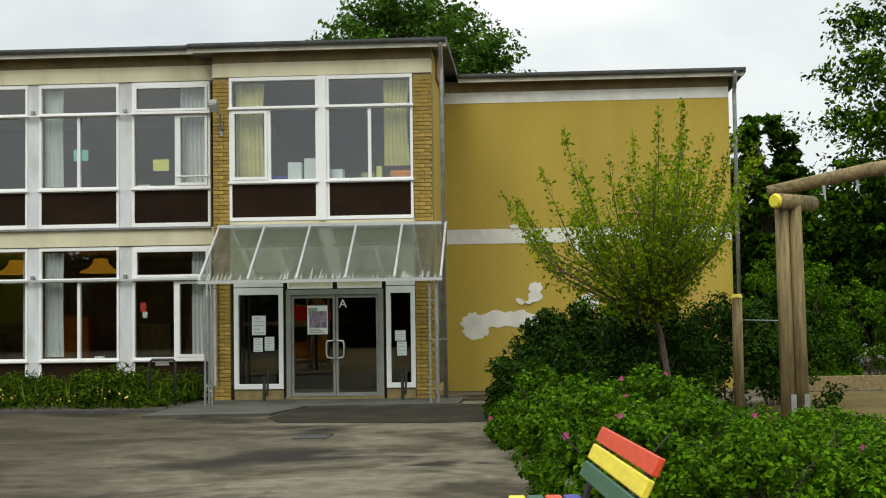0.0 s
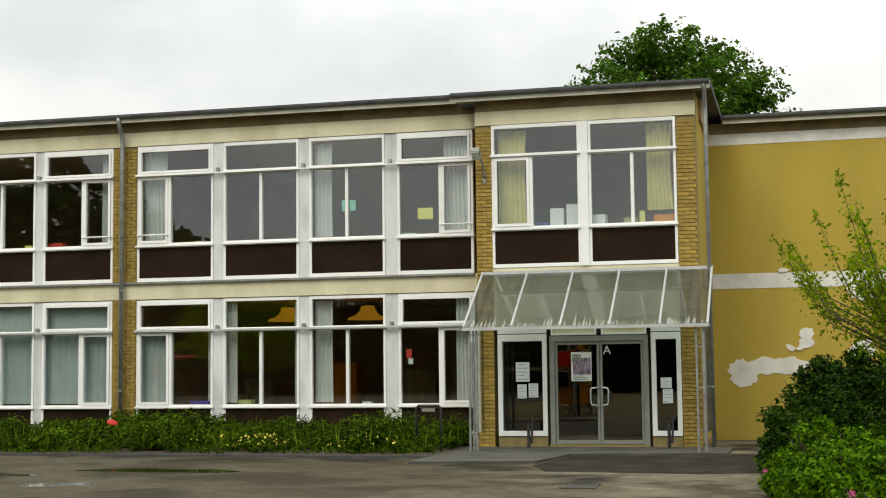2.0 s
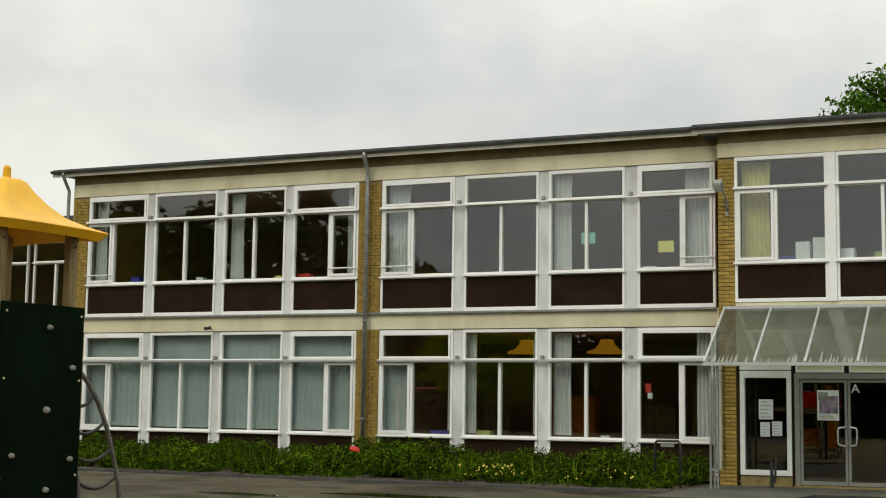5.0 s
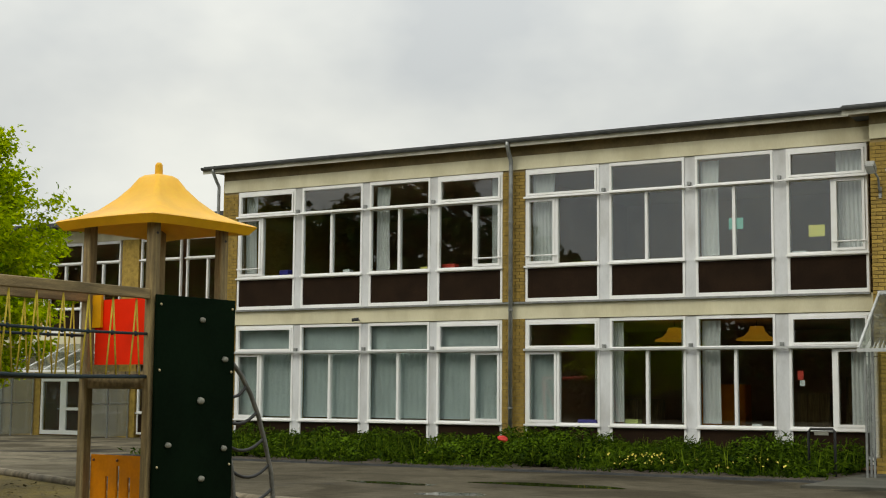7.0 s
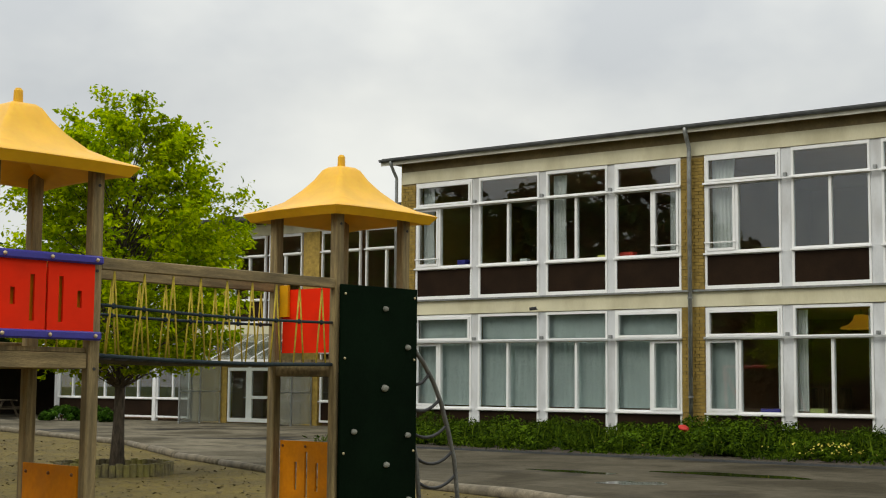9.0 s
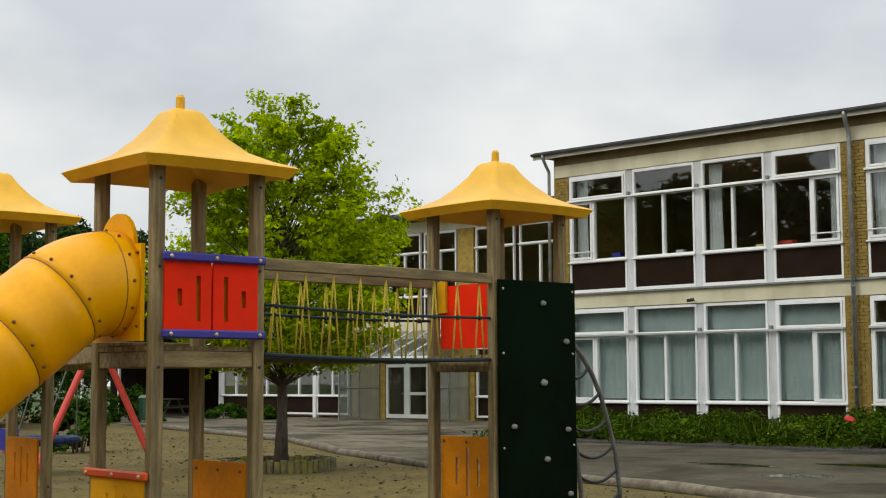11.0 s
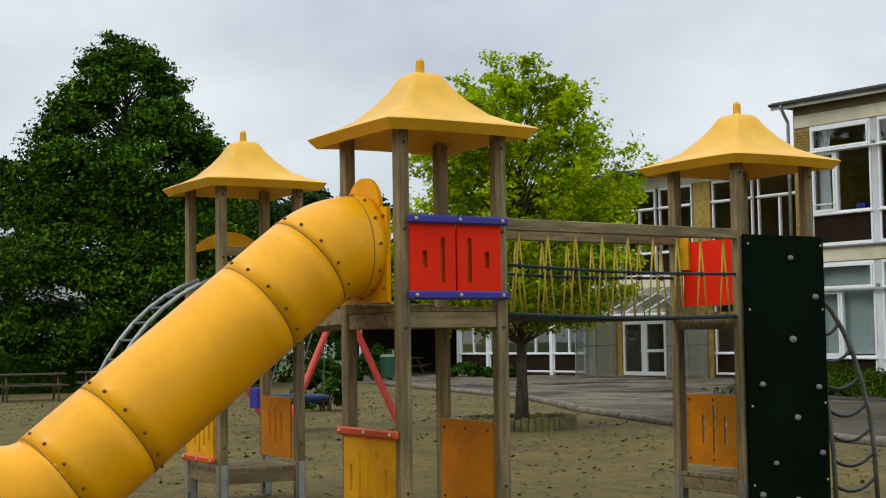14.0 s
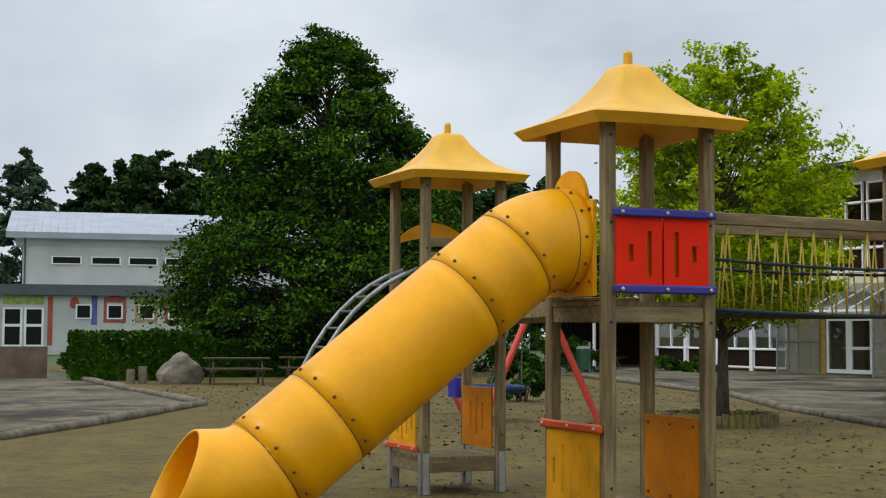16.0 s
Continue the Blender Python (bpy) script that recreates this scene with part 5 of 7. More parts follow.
b = bmesh.new()
box(b, OUT + 0.0, OUT + 0.035, -HP - 0.02, HP + 0.1, 0.0, 2.38)
wall = part("climbing_board", b, M["green_wall"], t3, "dark green climbing board with grey holds", bevel=0.006)
rng = random.Random(11)
for y, z in ((0.09, 2.19), (0.37, 1.86), (0.09, 1.50), (-0.27, 1.13), (0.38, 1.09), (0.12, 0.84), (-0.14, 0.47), (0.40, 0.53), (-0.3, 0.22), (0.1, 0.15)):
    c = bmesh.new()
    bmesh.ops.create_icosphere(c, subdivisions=2, radius=0.036)
    k = rng.uniform(0.6, 1.1)
    for v in c.verts:
        v.co = Vector((OUT + 0.045 + v.co.x * 0.6, y + v.co.y * k * (1 + 0.5 * noise.noise(v.co * 30)), z + v.co.z * k * (0.8 + 0.5 * noise.noise(v.co * 24))))
    part("climbing_hold", c, M["hold"], wall, smooth=True)
caps(wall, [(OUT + 0.036, y, z) for y in (-0.38, 0.46) for z in (0.3, 0.95, 1.75, 2.3)], "x", M["bolt_pale"], 0.013)
b = bmesh.new()
box(b, -HP - 0.06, -HP + 0.16, -OUT + 0.06, -OUT + 0.085, 2.32, 2.40)
box(b, -HP + 0.05, -HP + 0.16, -OUT + 0.06, -OUT + 0.085, 2.12, 2.32)
part("bracket", b, M["panel_yellow"], t3, "yellow corner bracket")

# curved climbing ladder
ladder = thing("climbing_ladder", "curved steel climbing ladder with sagging black rungs", "ladder", m=pose(*T3, 0, 0, 0, YAW))
outer = [(0.34, HP + 0.08, 1.95), (0.34, HP + 0.20, 1.86), (0.34, HP + 0.34, 1.73), (0.34, HP + 0.47, 1.56), (0.34, HP + 0.58, 1.36), (0.34, HP + 0.68, 1.1), (0.34, HP + 0.76, 0.85), (0.34, HP + 0.81, 0.5), (0.34, HP + 0.84, -0.05)]
b = bmesh.new()
sweep(b, outer, 0.021, 8)
part("outer_rail", b, M["rail_grey"], ladder, smooth=True)
b = bmesh.new()
sweep(b, [(0.34, HP + 0.12, 1.3), (0.34, HP + 0.25, 0.9), (0.34, HP + 0.30, 0.5), (0.34, HP + 0.32, -0.05)], 0.021, 8)
part("inner_rail", b, M["rail_grey"], ladder, smooth=True)
for z in (1.62, 1.38, 1.14, 0.9, 0.68, 0.46, 0.24):
    yo = float(np.interp(-z, [-q[2] for q in outer], [q[1] for q in outer]))
    b = bmesh.new()
    y0 = HP + float(np.interp(-z, [-1.3, -0.9, -0.5], [0.12, 0.25, 0.30]))
    sweep(b, [(0.34, y0 + (yo - y0) * q, z - 0.02 + 0.05 * q - 0.36 * q * (1 - q)) for q in (0, .15, .3, .45, .6, .75, .9, 1)], 0.015, 7)
    part("rung", b, M["black"], ladder, smooth=True)

# rope bridge between the towers
bridge = thing("rope_bridge", "rope bridge with timber rails and yellow rope lacing", "bridge")
for s2, s3, name in ((HP, HP, "front"), (-HP, -HP, "back")):
    a, e = on(T2, s2, HP + PW, 2.36), on(T3, s3, -HP - PW, 2.385)
    beam(bridge, a, e, 0.06, 0.085, name="handrail")
    lo_a, lo_e = on(T2, s2, HP + PW, 1.715), on(T3, s3, -HP - PW, 1.695)
    b = bmesh.new()
    sweep(b, [lo_a.lerp(lo_e, f) - Vector((0, 0, 0.02 * math.sin(math.pi * f))) for f in [i / 10 for i in range(11)]], 0.016, 7)
    part("deck_rope", b, M["rope_blue"], bridge, smooth=True)
    b = bmesh.new()
    mid = [lo_a.lerp(lo_e, f) + Vector((0, 0, 0.355 - 0.02 * math.sin(math.pi * f))) for f in [i / 10 for i in range(11)]]
    sweep(b, mid, 0.012, 7)
    part("mid_rope", b, M["rope_blue"], bridge, "blue-black horizontal rope", smooth=True)
    k = 9
    for i in range(k):
        f = (i + 0.5) / k
        top = a.lerp(e, f) - Vector((0, 0, 0.05))
        for g in (-0.22, 0.22):
            fb = f + g / k
            low = lo_a.lerp(lo_e, fb) - Vector((0, 0, 0.02 * math.sin(math.pi * fb)))
            b = bmesh.new()
            sweep(b, [top, top.lerp(low, 0.5) + Vector((0, 0, 0)), low], 0.0068, 6)
            part("lacing", b, M["rope_yellow"], bridge, smooth=True)
        c = bmesh.new()
        q = mid[0].lerp(mid[-1], f) - Vector((0, 0, 0.02 * math.sin(math.pi * f)))
        bmesh.ops.create_icosphere(c, subdivisions=1, radius=0.024, matrix=Matrix.Translation(q))
        part("knot", c, M["rope_blue"], bridge)
for i in range(17):
    f = (i + 0.5) / 17
    z = 1.70 - 0.02 * math.sin(math.pi * f)
    p0, p1 = on(T2, -HP, HP + PW, z).lerp(on(T3, -HP, -HP - PW, z), f), on(T2, HP, HP + PW, z).lerp(on(T3, HP, -HP - PW, z), f)
    p0.z = p1.z = z
    beam(bridge, p0, p1, 0.11, 0.03, M["black"], "tread")

# tower with the arched ladder
t1 = thing("play_tower", "timber play tower with orange arch, low panels and yellow roof", "play tower", "play towers", m=pose(*T1, 0.05, 0, 0, YAW))
posts(t1)
tower_roof(t1)
deck(t1, 1.74)
deck(t1, 0.30)
b = bmesh.new()
arch = []
for k in range(13):
    f = -1 + 2 * k / 12
    arch.append((f * (HP - 0.04), 2.46 + 0.15 * (1 - f * f)))
lowline = [(x, 2.38 + 0.07 * (1 - (x / HP) ** 2)) for x, z in arch]
fr = [b.verts.new((-OUT + 0.1, x, z)) for x, z in arch] + [b.verts.new((-OUT + 0.1, x, z)) for x, z in lowline[::-1]]
bk = [b.verts.new((-OUT + 0.075, v.co.y, v.co.z)) for v in fr]
b.faces.new(fr)
b.faces.new(bk[::-1])
for i in range(len(fr)):
    j = (i + 1) % len(fr)
    b.faces.new((fr[i], fr[j], bk[j], bk[i]))
part("arch_panel", b, M["panel_yellow"], t1, "orange arched board")
beam(t1, (HP, -HP, 2.36), (HP, HP, 2.36), 0.05, 0.09)
beam(t1, (HP, -HP, 2.24), (HP, HP, 2.24), 0.05, 0.05)
board(t1, "low_panel", "y", -OUT, -HP + 0.04, HP - 0.06, 0.40, 0.95, M["panel_yellow"], slotted(-HP + .04, HP - .06, 0.40, 0.95, PATL), "yellow panel with slots")
rail(t1, "y", -OUT - 0.02, -HP - 0.02, HP + 0.0, 0.38, M["red_rail"], -1)
p = board(t1, "low_panel", "y", OUT - 0.12, -HP + 0.06, HP - 0.05, 0.36, 0.95, M["orange"], slotted(-HP + .06, HP - .05, 0.36, 0.95, ((0.3, 0.3, 0.75), (0.5, 0.2, 0.85), (0.7, 0.3, 0.75))), "orange panel with slots")
arc = thing("arched_ladder", "arched galvanised climbing ladder with two bent rails", "ladder", m=pose(*T1, 0.05, 0, 0, YAW))
curve = []
for k in range(13):
    a = radians(13 + 77 * k / 12)
    curve.append((0.40 - OUT - 1.65 * math.sin(a), 2.16 * math.cos(a) if k < 12 else -0.08))
for x in (-0.11, 0.31):
    b = bmesh.new()
    sweep(b, [(x, y, z) for y, z in curve], 0.022, 8)
    part("rail", b, M["zinc"], arc, smooth=True)
for k in range(2, 12):
    y, z = curve[k]
    b = bmesh.new()
    rod(b, (-0.11, y, z), (0.31, y, z), 0.013, n=7)
    part("rung", b, M["lead"], arc)
walkway = thing("plank_walkway", "weathered plank walkway between two play towers", "bridge")
beam(walkway, on(T1, HP + PW, -HP + .03, 1.68), on(T2, -HP - PW, -HP + .03, 1.72), 0.06, 0.12)
beam(walkway, on(T1, HP + PW, HP - .03, 1.68), on(T2, -HP - PW, HP - .03, 1.72), 0.06, 0.12)
for i in range(22):
    f = (i + .5) / 22
    beam(walkway, on(T1, HP + PW, -HP, 1.76).lerp(on(T2, -HP - PW, -HP, 1.80), f), on(T1, HP + PW, HP, 1.76).lerp(on(T2, -HP - PW, HP, 1.80), f), 0.12, 0.03, M["wood"], "plank")


# ---- trees, bushes, hedges ----
planter = thing("tree_planter", "round palisade of short mossy logs round a young tree", "planter", m=pose(-18.82, 15.95, 0))
for k in range(52):
    a = 2 * math.pi * k / 52
    b = bmesh.new()
    h = 0.20 + 0.015 * math.sin(k * 2.7)
    rod(b, (math.cos(a) * 0.93, math.sin(a) * 0.93, -0.05), (math.cos(a) * 0.93, math.sin(a) * 0.93, h), 0.066, 0.06, 8)
    part("palisade", b, M["palisade"], planter)
b = bmesh.new()
rod(b, (0, 0, -0.05), (0, 0, 0.05), 0.88, n=32)
part("soil", b, M["sand"], planter)
tree("young_tree", "young lime-green broadleaf tree in a round log planter", (-18.75, 15.95, 0.1), 6.05, 0.11, 16,
     [(0.27, 1.1), (0.34, 1.75), (0.45, 2.05), (0.58, 1.95), (0.72, 1.65), (0.85, 1.2), (0.94, 0.75), (1.0, 0.4)], 220, 11, 25, 0.052, M["leaf_lime"], 21,
     start=0.3, spread=1.35, reach=0.75, lean=(0.0, 0.08), rise=0.5, sag=0.05, inner=0.2, jitter=0.15, twig=0.5, limb=0.012, shoots=0.45)
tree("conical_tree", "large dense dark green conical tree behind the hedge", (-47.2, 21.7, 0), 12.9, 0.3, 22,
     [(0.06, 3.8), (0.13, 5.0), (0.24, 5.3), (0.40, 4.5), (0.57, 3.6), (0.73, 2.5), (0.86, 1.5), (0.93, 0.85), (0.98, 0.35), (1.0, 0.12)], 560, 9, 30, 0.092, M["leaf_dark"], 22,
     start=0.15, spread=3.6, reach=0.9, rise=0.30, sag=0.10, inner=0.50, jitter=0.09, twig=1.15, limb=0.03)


def row_of_trees(name, label, spots, mat, seed, leaf, group, per=20, branches=110, category="tree"):
    for i, (x, y, h, r) in enumerate(spots):
        tree(name, label, (x, y, 0), h, 0.2 + 0.012 * h, 8, [(0.12, r * .7), (0.3, r), (0.55, r), (0.75, r * .85), (0.9, r * .55), (1.0, r * .2)], branches, 9, per, leaf, mat, seed + i, group, category=category, spread=r * .7, reach=h * .12,
             twig=r * 0.3, limb=0.0, jitter=0.13)


row_of_trees("far_tree", "dark broadleaf tree behind the pale hall", [(-116, 33.5, 15.6, 3.8), (-116, 37.5, 16.4, 4.8), (-115, 43, 17.2, 5.2), (-113, 47, 17, 6), (-112, 52, 15.5, 6.5), (-108, 60, 15, 7), (-120, 20, 10, 4.5), (-104, 68, 15, 7)], M["leaf_far"], 40, 0.30, "trees behind the hall", 20, 190)
tree("far_tree", "slender grey-green conifer behind the pale hall", (-117, 26.8, 0), 16.3, 0.3, 10,
     [(0.2, 2.2), (0.45, 2.3), (0.65, 2.2), (0.8, 1.6), (0.92, 0.9), (1.0, 0.2)], 150, 9, 14, 0.24, M["leaf_grey"], 39, "trees behind the hall", spread=1.8, reach=1.6, rise=0.2, sag=0.1, inner=0.4, jitter=0.2, twig=0.8, limb=0.03)
tree("roof_tree", "broadleaf tree rising behind the school roof", (-4.75, 58, 0), 15.2, 0.35, 14,
     [(0.5, 2.8), (0.62, 3.6), (0.75, 3.9), (0.86, 3.5), (0.94, 2.5), (1.0, 1.1)], 260, 10, 18, 0.12, M["leaf_roof"], 60, spread=3, reach=2, rise=0.5, sag=0.04, inner=0.3, jitter=0.15, twig=1.1, limb=0.03, shoots=0.5)
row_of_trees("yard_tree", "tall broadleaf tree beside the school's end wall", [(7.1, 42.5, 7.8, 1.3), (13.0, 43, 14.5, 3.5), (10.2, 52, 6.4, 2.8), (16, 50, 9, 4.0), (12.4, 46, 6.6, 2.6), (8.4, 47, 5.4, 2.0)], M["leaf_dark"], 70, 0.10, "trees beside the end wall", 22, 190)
# trees behind the camera, seen mirrored in the panes
row_of_trees("park_tree", "broad dark tree across the yard", [(-70, -26, 18.5, 8), (-58, -34, 20, 8), (-51, -37, 14.5, 6.5), (-34, -42, 11.5, 6), (-22, -44, 12, 6), (-10, -46, 11, 6), (4, -46, 12, 6), (-84, -14, 18, 8), (18, -44, 13, 7)], M["leaf_far"], 90, 0.42, "trees across the yard", 18, 130)


def bush(name, label, x, y, rx, ry, h, mat, seed, clumps=40, per=60, leaf=0.05, group="", category="bush", flowers=0, petal=None):
    t = thing(name, label, category, group, m=pose(x, y, 0))
    rng = random.Random(seed)
    b = bmesh.new()
    for i in range(7):
        a = i * 0.9
        sweep(b, [(0.1 * math.cos(a), 0.1 * math.sin(a), -0.05), (rx * .35 * math.cos(a), ry * .35 * math.sin(a), h * .45), (rx * .7 * math.cos(a + .3), ry * .7 * math.sin(a + .3), h * .85)], [0.018, 0.014, 0.005], 5)
    tagged(part("branchwork", b, M["bark"], t), kind="stuff")
    cl = []
    for i in range(clumps):
        a, u = rng.uniform(0, 2 * math.pi), rng.random() ** 0.55
        top = h * (1 - 0.5 * u * u) * rng.uniform(0.82, 1.1)
        z = top if rng.random() < 0.55 else rng.uniform(0.12, 1) * top
        uu = u if z > 0.75 * top else 0.75 + 0.3 * rng.random()
        cr = 0.2 * min(rx, ry) * rng.uniform(0.7, 1.3)
        cl.append((math.cos(a) * uu * rx, math.sin(a) * uu * ry, max(0.1, z - cr * 0.6), cr))
    c, n2, s = clump_leaves(cl, per, leaf, seed)
    c[:, 2] = np.maximum(c[:, 2], 0.02)
    ob = new("foliage", quads("foliage", c, n2, s, mat, seed=seed))
    ob.parent = t
    for i in range(flowers):
        q = cl[rng.randrange(len(cl))]
        f = bmesh.new()
        o = Vector((q[0] + rng.uniform(-.1, .1), q[1] - q[3] * .5, q[2] + q[3] * 0.75))
        for k in range(5):
            a = 2 * math.pi * k / 5
            d1 = Vector((math.cos(a), -0.25, math.sin(a)))
            d2 = Vector((math.cos(a + 1.1), -0.25, math.sin(a + 1.1)))
            vs = [f.verts.new(o), f.verts.new(o + d1 * .027), f.verts.new(o + (d1 + d2) * .022), f.verts.new(o + d2 * .027)]
            f.faces.new(vs)
        part("flower", f, petal or M["petal"], t)
    return t


# rose bed in front of the end wall
rng = random.Random(3)
for i, (x, y, rx, ry, h) in enumerate([
        (0.85, 12.6, 0.75, 0.8, 0.78), (2.1, 12.2, 0.9, 0.9, 0.72), (3.4, 12.4, 0.9, 0.9, 0.62), (1.5, 14.0, 0.9, 0.9, 0.85), (2.9, 14.0, 0.9, 0.9, 0.70), (4.4, 14.2, 1.0, 0.9, 0.50),
        (0.75, 15.6, 0.75, 0.9, 0.92), (0.5, 17.2, 0.75, 0.9, 0.95), (2.0, 16.0, 0.95, 0.9, 0.84), (1.6, 17.8, 0.95, 0.9, 1.0), (3.4, 16.0, 0.95, 0.9, 0.62), (0.3, 19.0, 0.75, 0.9, 1.0), (5.0, 16.2, 1.0, 1.0, 0.30), (6.2, 15.0, 1.0, 1.0, 0.40)]):
    bush("rose_bush", "leafy green wild rose bush with a few pink flowers", x, y, rx, ry, h, M["leaf_rose"], 200 + i, 78, 105, 0.035, "rose bushes in the bed", flowers=4 if i in (2, 4, 5, 8, 9, 12) else 1)
# the first ten shrubs carry their shade in the leaf colour
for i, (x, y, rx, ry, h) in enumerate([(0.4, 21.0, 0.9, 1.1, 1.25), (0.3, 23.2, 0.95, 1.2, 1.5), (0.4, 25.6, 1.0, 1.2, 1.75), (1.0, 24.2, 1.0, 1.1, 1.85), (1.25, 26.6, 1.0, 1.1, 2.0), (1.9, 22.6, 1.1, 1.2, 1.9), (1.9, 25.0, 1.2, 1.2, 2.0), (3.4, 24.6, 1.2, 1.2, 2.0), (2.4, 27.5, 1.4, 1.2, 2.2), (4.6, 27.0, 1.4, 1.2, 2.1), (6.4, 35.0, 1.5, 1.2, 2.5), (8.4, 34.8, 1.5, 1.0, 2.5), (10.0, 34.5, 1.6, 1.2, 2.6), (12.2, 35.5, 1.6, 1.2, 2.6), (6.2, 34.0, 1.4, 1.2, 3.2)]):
    bush("hedge_bush", "dense dark green hedge shrub by the wall", x, y, rx, ry, h, M["leaf_shaded"] if i < 10 else M["leaf_rose"], 240 + i, 95, 95, 0.047, "hedge shrubs by the end wall")
# feathery small tree with upright shoots
shrub = thing("small_tree", "small airy tree with many upright feathery shoots", "tree", m=pose(2.05, 21.2, 0))
b = bmesh.new()
sweep(b, [(0.06, 0, -0.1), (0.05, 0, 0.8), (-0.04, 0, 1.4), (-0.17, 0, 1.85), (-0.2, 0, 2.1)], [0.055, 0.048, 0.042, 0.036, 0.03], 8)
part("trunk", b, M["bark"], shrub, smooth=True)
rng = random.Random(77)
cs, ns, ss = [], [], []
b = bmesh.new()
nr = np.random.default_rng(77)
for i in range(112):
    a = rng.uniform(0, 2 * math.pi)
    tilt = rng.uniform(0.05, 1.0) ** 0.8 * 1.85 * (1.15 if math.cos(a) < 0 else 0.8)
    ln = rng.uniform(1.2, 2.75) * (1.1 - 0.27 * tilt)
    p0 = Vector((-0.17 + rng.uniform(-.1, .1), rng.uniform(-.1, .1), rng.uniform(1.6, 2.15)))
    p1 = p0 + Vector((math.cos(a) * tilt * ln * 0.55, math.sin(a) * tilt * ln * 0.55, ln * 0.5))
    p2 = p1 + Vector((math.cos(a) * tilt * ln * 0.22, math.sin(a) * tilt * ln * 0.22, ln * 0.55))
    sweep(b, [p0, p1, p2], [0.016, 0.009, 0.003], 5, caps=False)
    k = int(200 * ln / 2)
    f = nr.uniform(0.08, 1.0, k)
    pts = np.where(f[:, None] < 0.5, np.array(p0) + (np.array(p1) - np.array(p0)) * (f[:, None] * 2), np.array(p1) + (np.array(p2) - np.array(p1)) * (f[:, None] * 2 - 1))
    w = 0.14 * (1.1 - f[:, None])
    cs.append(pts + nr.normal(size=(k, 3)) * (w + 0.02))
    ns.append(unit(nr.normal(size=(k, 3)) + (0, 0, 0.3)))
    ss.append(nr.uniform(0.022, 0.048, k))
tagged(part("branchwork", b, M["bark"], shrub), kind="stuff")
ob = new("crown", quads("crown", np.concatenate(cs), np.concatenate(ns), np.concatenate(ss), M["leaf_shrub"], seed=5))
ob.parent = shrub

# planted strip along the facade
sheet("bed_soil", [(-25.0, 27.6), (-7.0, 27.0), (-7.0, 31.25), (-25.0, 31.25)], 0.05, M["soil"], "strip of soil with plants along the facade", "ground")
b = bmesh.new()
for k in range(6):
    x0 = -25.0 + 3 * k
    y0, y1 = 27.6 - 0.6 * (3 * k) / 18, 27.6 - 0.6 * (3 * k + 3) / 18
    m = Matrix.Translation((x0, y0 - 0.05, 0)) @ pose(0, 0, 0, 0, 0, math.degrees(math.atan2(y1 - y0, 3)))
    box(b, 0.0, 2.99, -0.04, 0.04, -0.02, 0.045, m)
structure("kerb_bed", b, M["roofing"], "low dark stone kerb in front of the planted strip", "kerb")
nr = np.random.default_rng(8)
k = 12000
xs = nr.uniform(-24.9, -7.05, k)
ys = nr.uniform(27.25, 31.15, k) + (-7 - xs) / 18 * 0.5 * (nr.random(k) < 0.4)
tall = 0.12 + 0.44 * np.clip((ys - 27.3) / 2.6, 0, 1) + 0.20 * np.sin(xs * 1.3) * np.sin(xs * 0.47 + ys) + 0.11 * np.sin(xs * 3.1 + ys * 2)
zz = np.clip(nr.random(k) ** 0.6 * np.clip(tall, 0.06, 0.8), 0.02, None)
nn = unit(nr.normal(size=(k, 3)) * (1, 1, 0.5) + (0, -0.2, 0.5))
ob = new("bed_plants", quads("bed_plants", np.stack([xs, np.minimum(ys, 31.15), zz + 0.05], 1), nn, nr.uniform(0.04, 0.11, k), M["grass_blade"], 0.2, 9))
tagged(ob, "tall mixed grass and weeds growing along the facade", "plants", kind="stuff")
mounds = []
for i in range(330):
    mx = nr.uniform(-24.7, -7.2)
    my = 27.75 + 3.1 * nr.random() ** 0.8 - 0.02 * (mx + 16)
    hump = 0.16 + 0.30 * np.clip((my - 27.6) / 2.5, 0, 1) + 0.16 * math.exp(-((mx + 13.6) / 1.7) ** 2) + 0.11 * math.sin(mx * 1.9) * math.sin(mx * 0.7 + 1) + 0.07 * nr.normal()
    mounds.append((mx, min(my, 30.9), 0.05 + max(0.08, hump) * 0.6, max(0.16, hump * 0.75)))
c, n2, sz = clump_leaves(mounds, 190, 0.055, 88, flat=0.8)
c[:, 1] = np.minimum(c[:, 1], 31.2)
c[:, 2] = np.maximum(c[:, 2], 0.05)
tagged(new("bed_shrubs", quads("bed_shrubs", c, n2, sz, M["leaf_bed"], 0.5, 12)), "low bushy green weeds in mounds along the facade", "plants", kind="stuff")
k = 800
tx = nr.uniform(-24.8, -7.1, k)
tx = np.where(nr.random(k) < 0.5, tx, np.round(tx / 1.7) * 1.7 + nr.normal(0, 0.3, k))
tx = np.clip(tx, -24.8, -7.1)
ty = 31.1 - np.abs(nr.normal(0, 1.5, k))
ty = np.clip(ty, 27.8, 31.12)
tl = nr.uniform(0.14, 0.30, k)
up = unit(np.stack([nr.normal(0, 0.22, k), nr.normal(0, 0.22, k), np.ones(k)], 1))
ob = new("tall_grass", quads("tall_grass", np.stack([tx, ty, tl + 0.06 + 0.1 * nr.random(k)], 1), unit(np.stack([nr.normal(0, 0.5, k), -np.ones(k), np.full(k, 0.15)], 1)), tl, M["grass_tall"], 0.045, 10, up))
tagged(ob, "tall pale grass blades against the facade", "grass", kind="stuff")
cx = np.concatenate([nr.normal(-11.2, 0.5, 70), nr.normal(-8.9, 0.35, 30), nr.normal(-16, 2.5, 8)])
cy = nr.uniform(27.4, 28.6, len(cx))
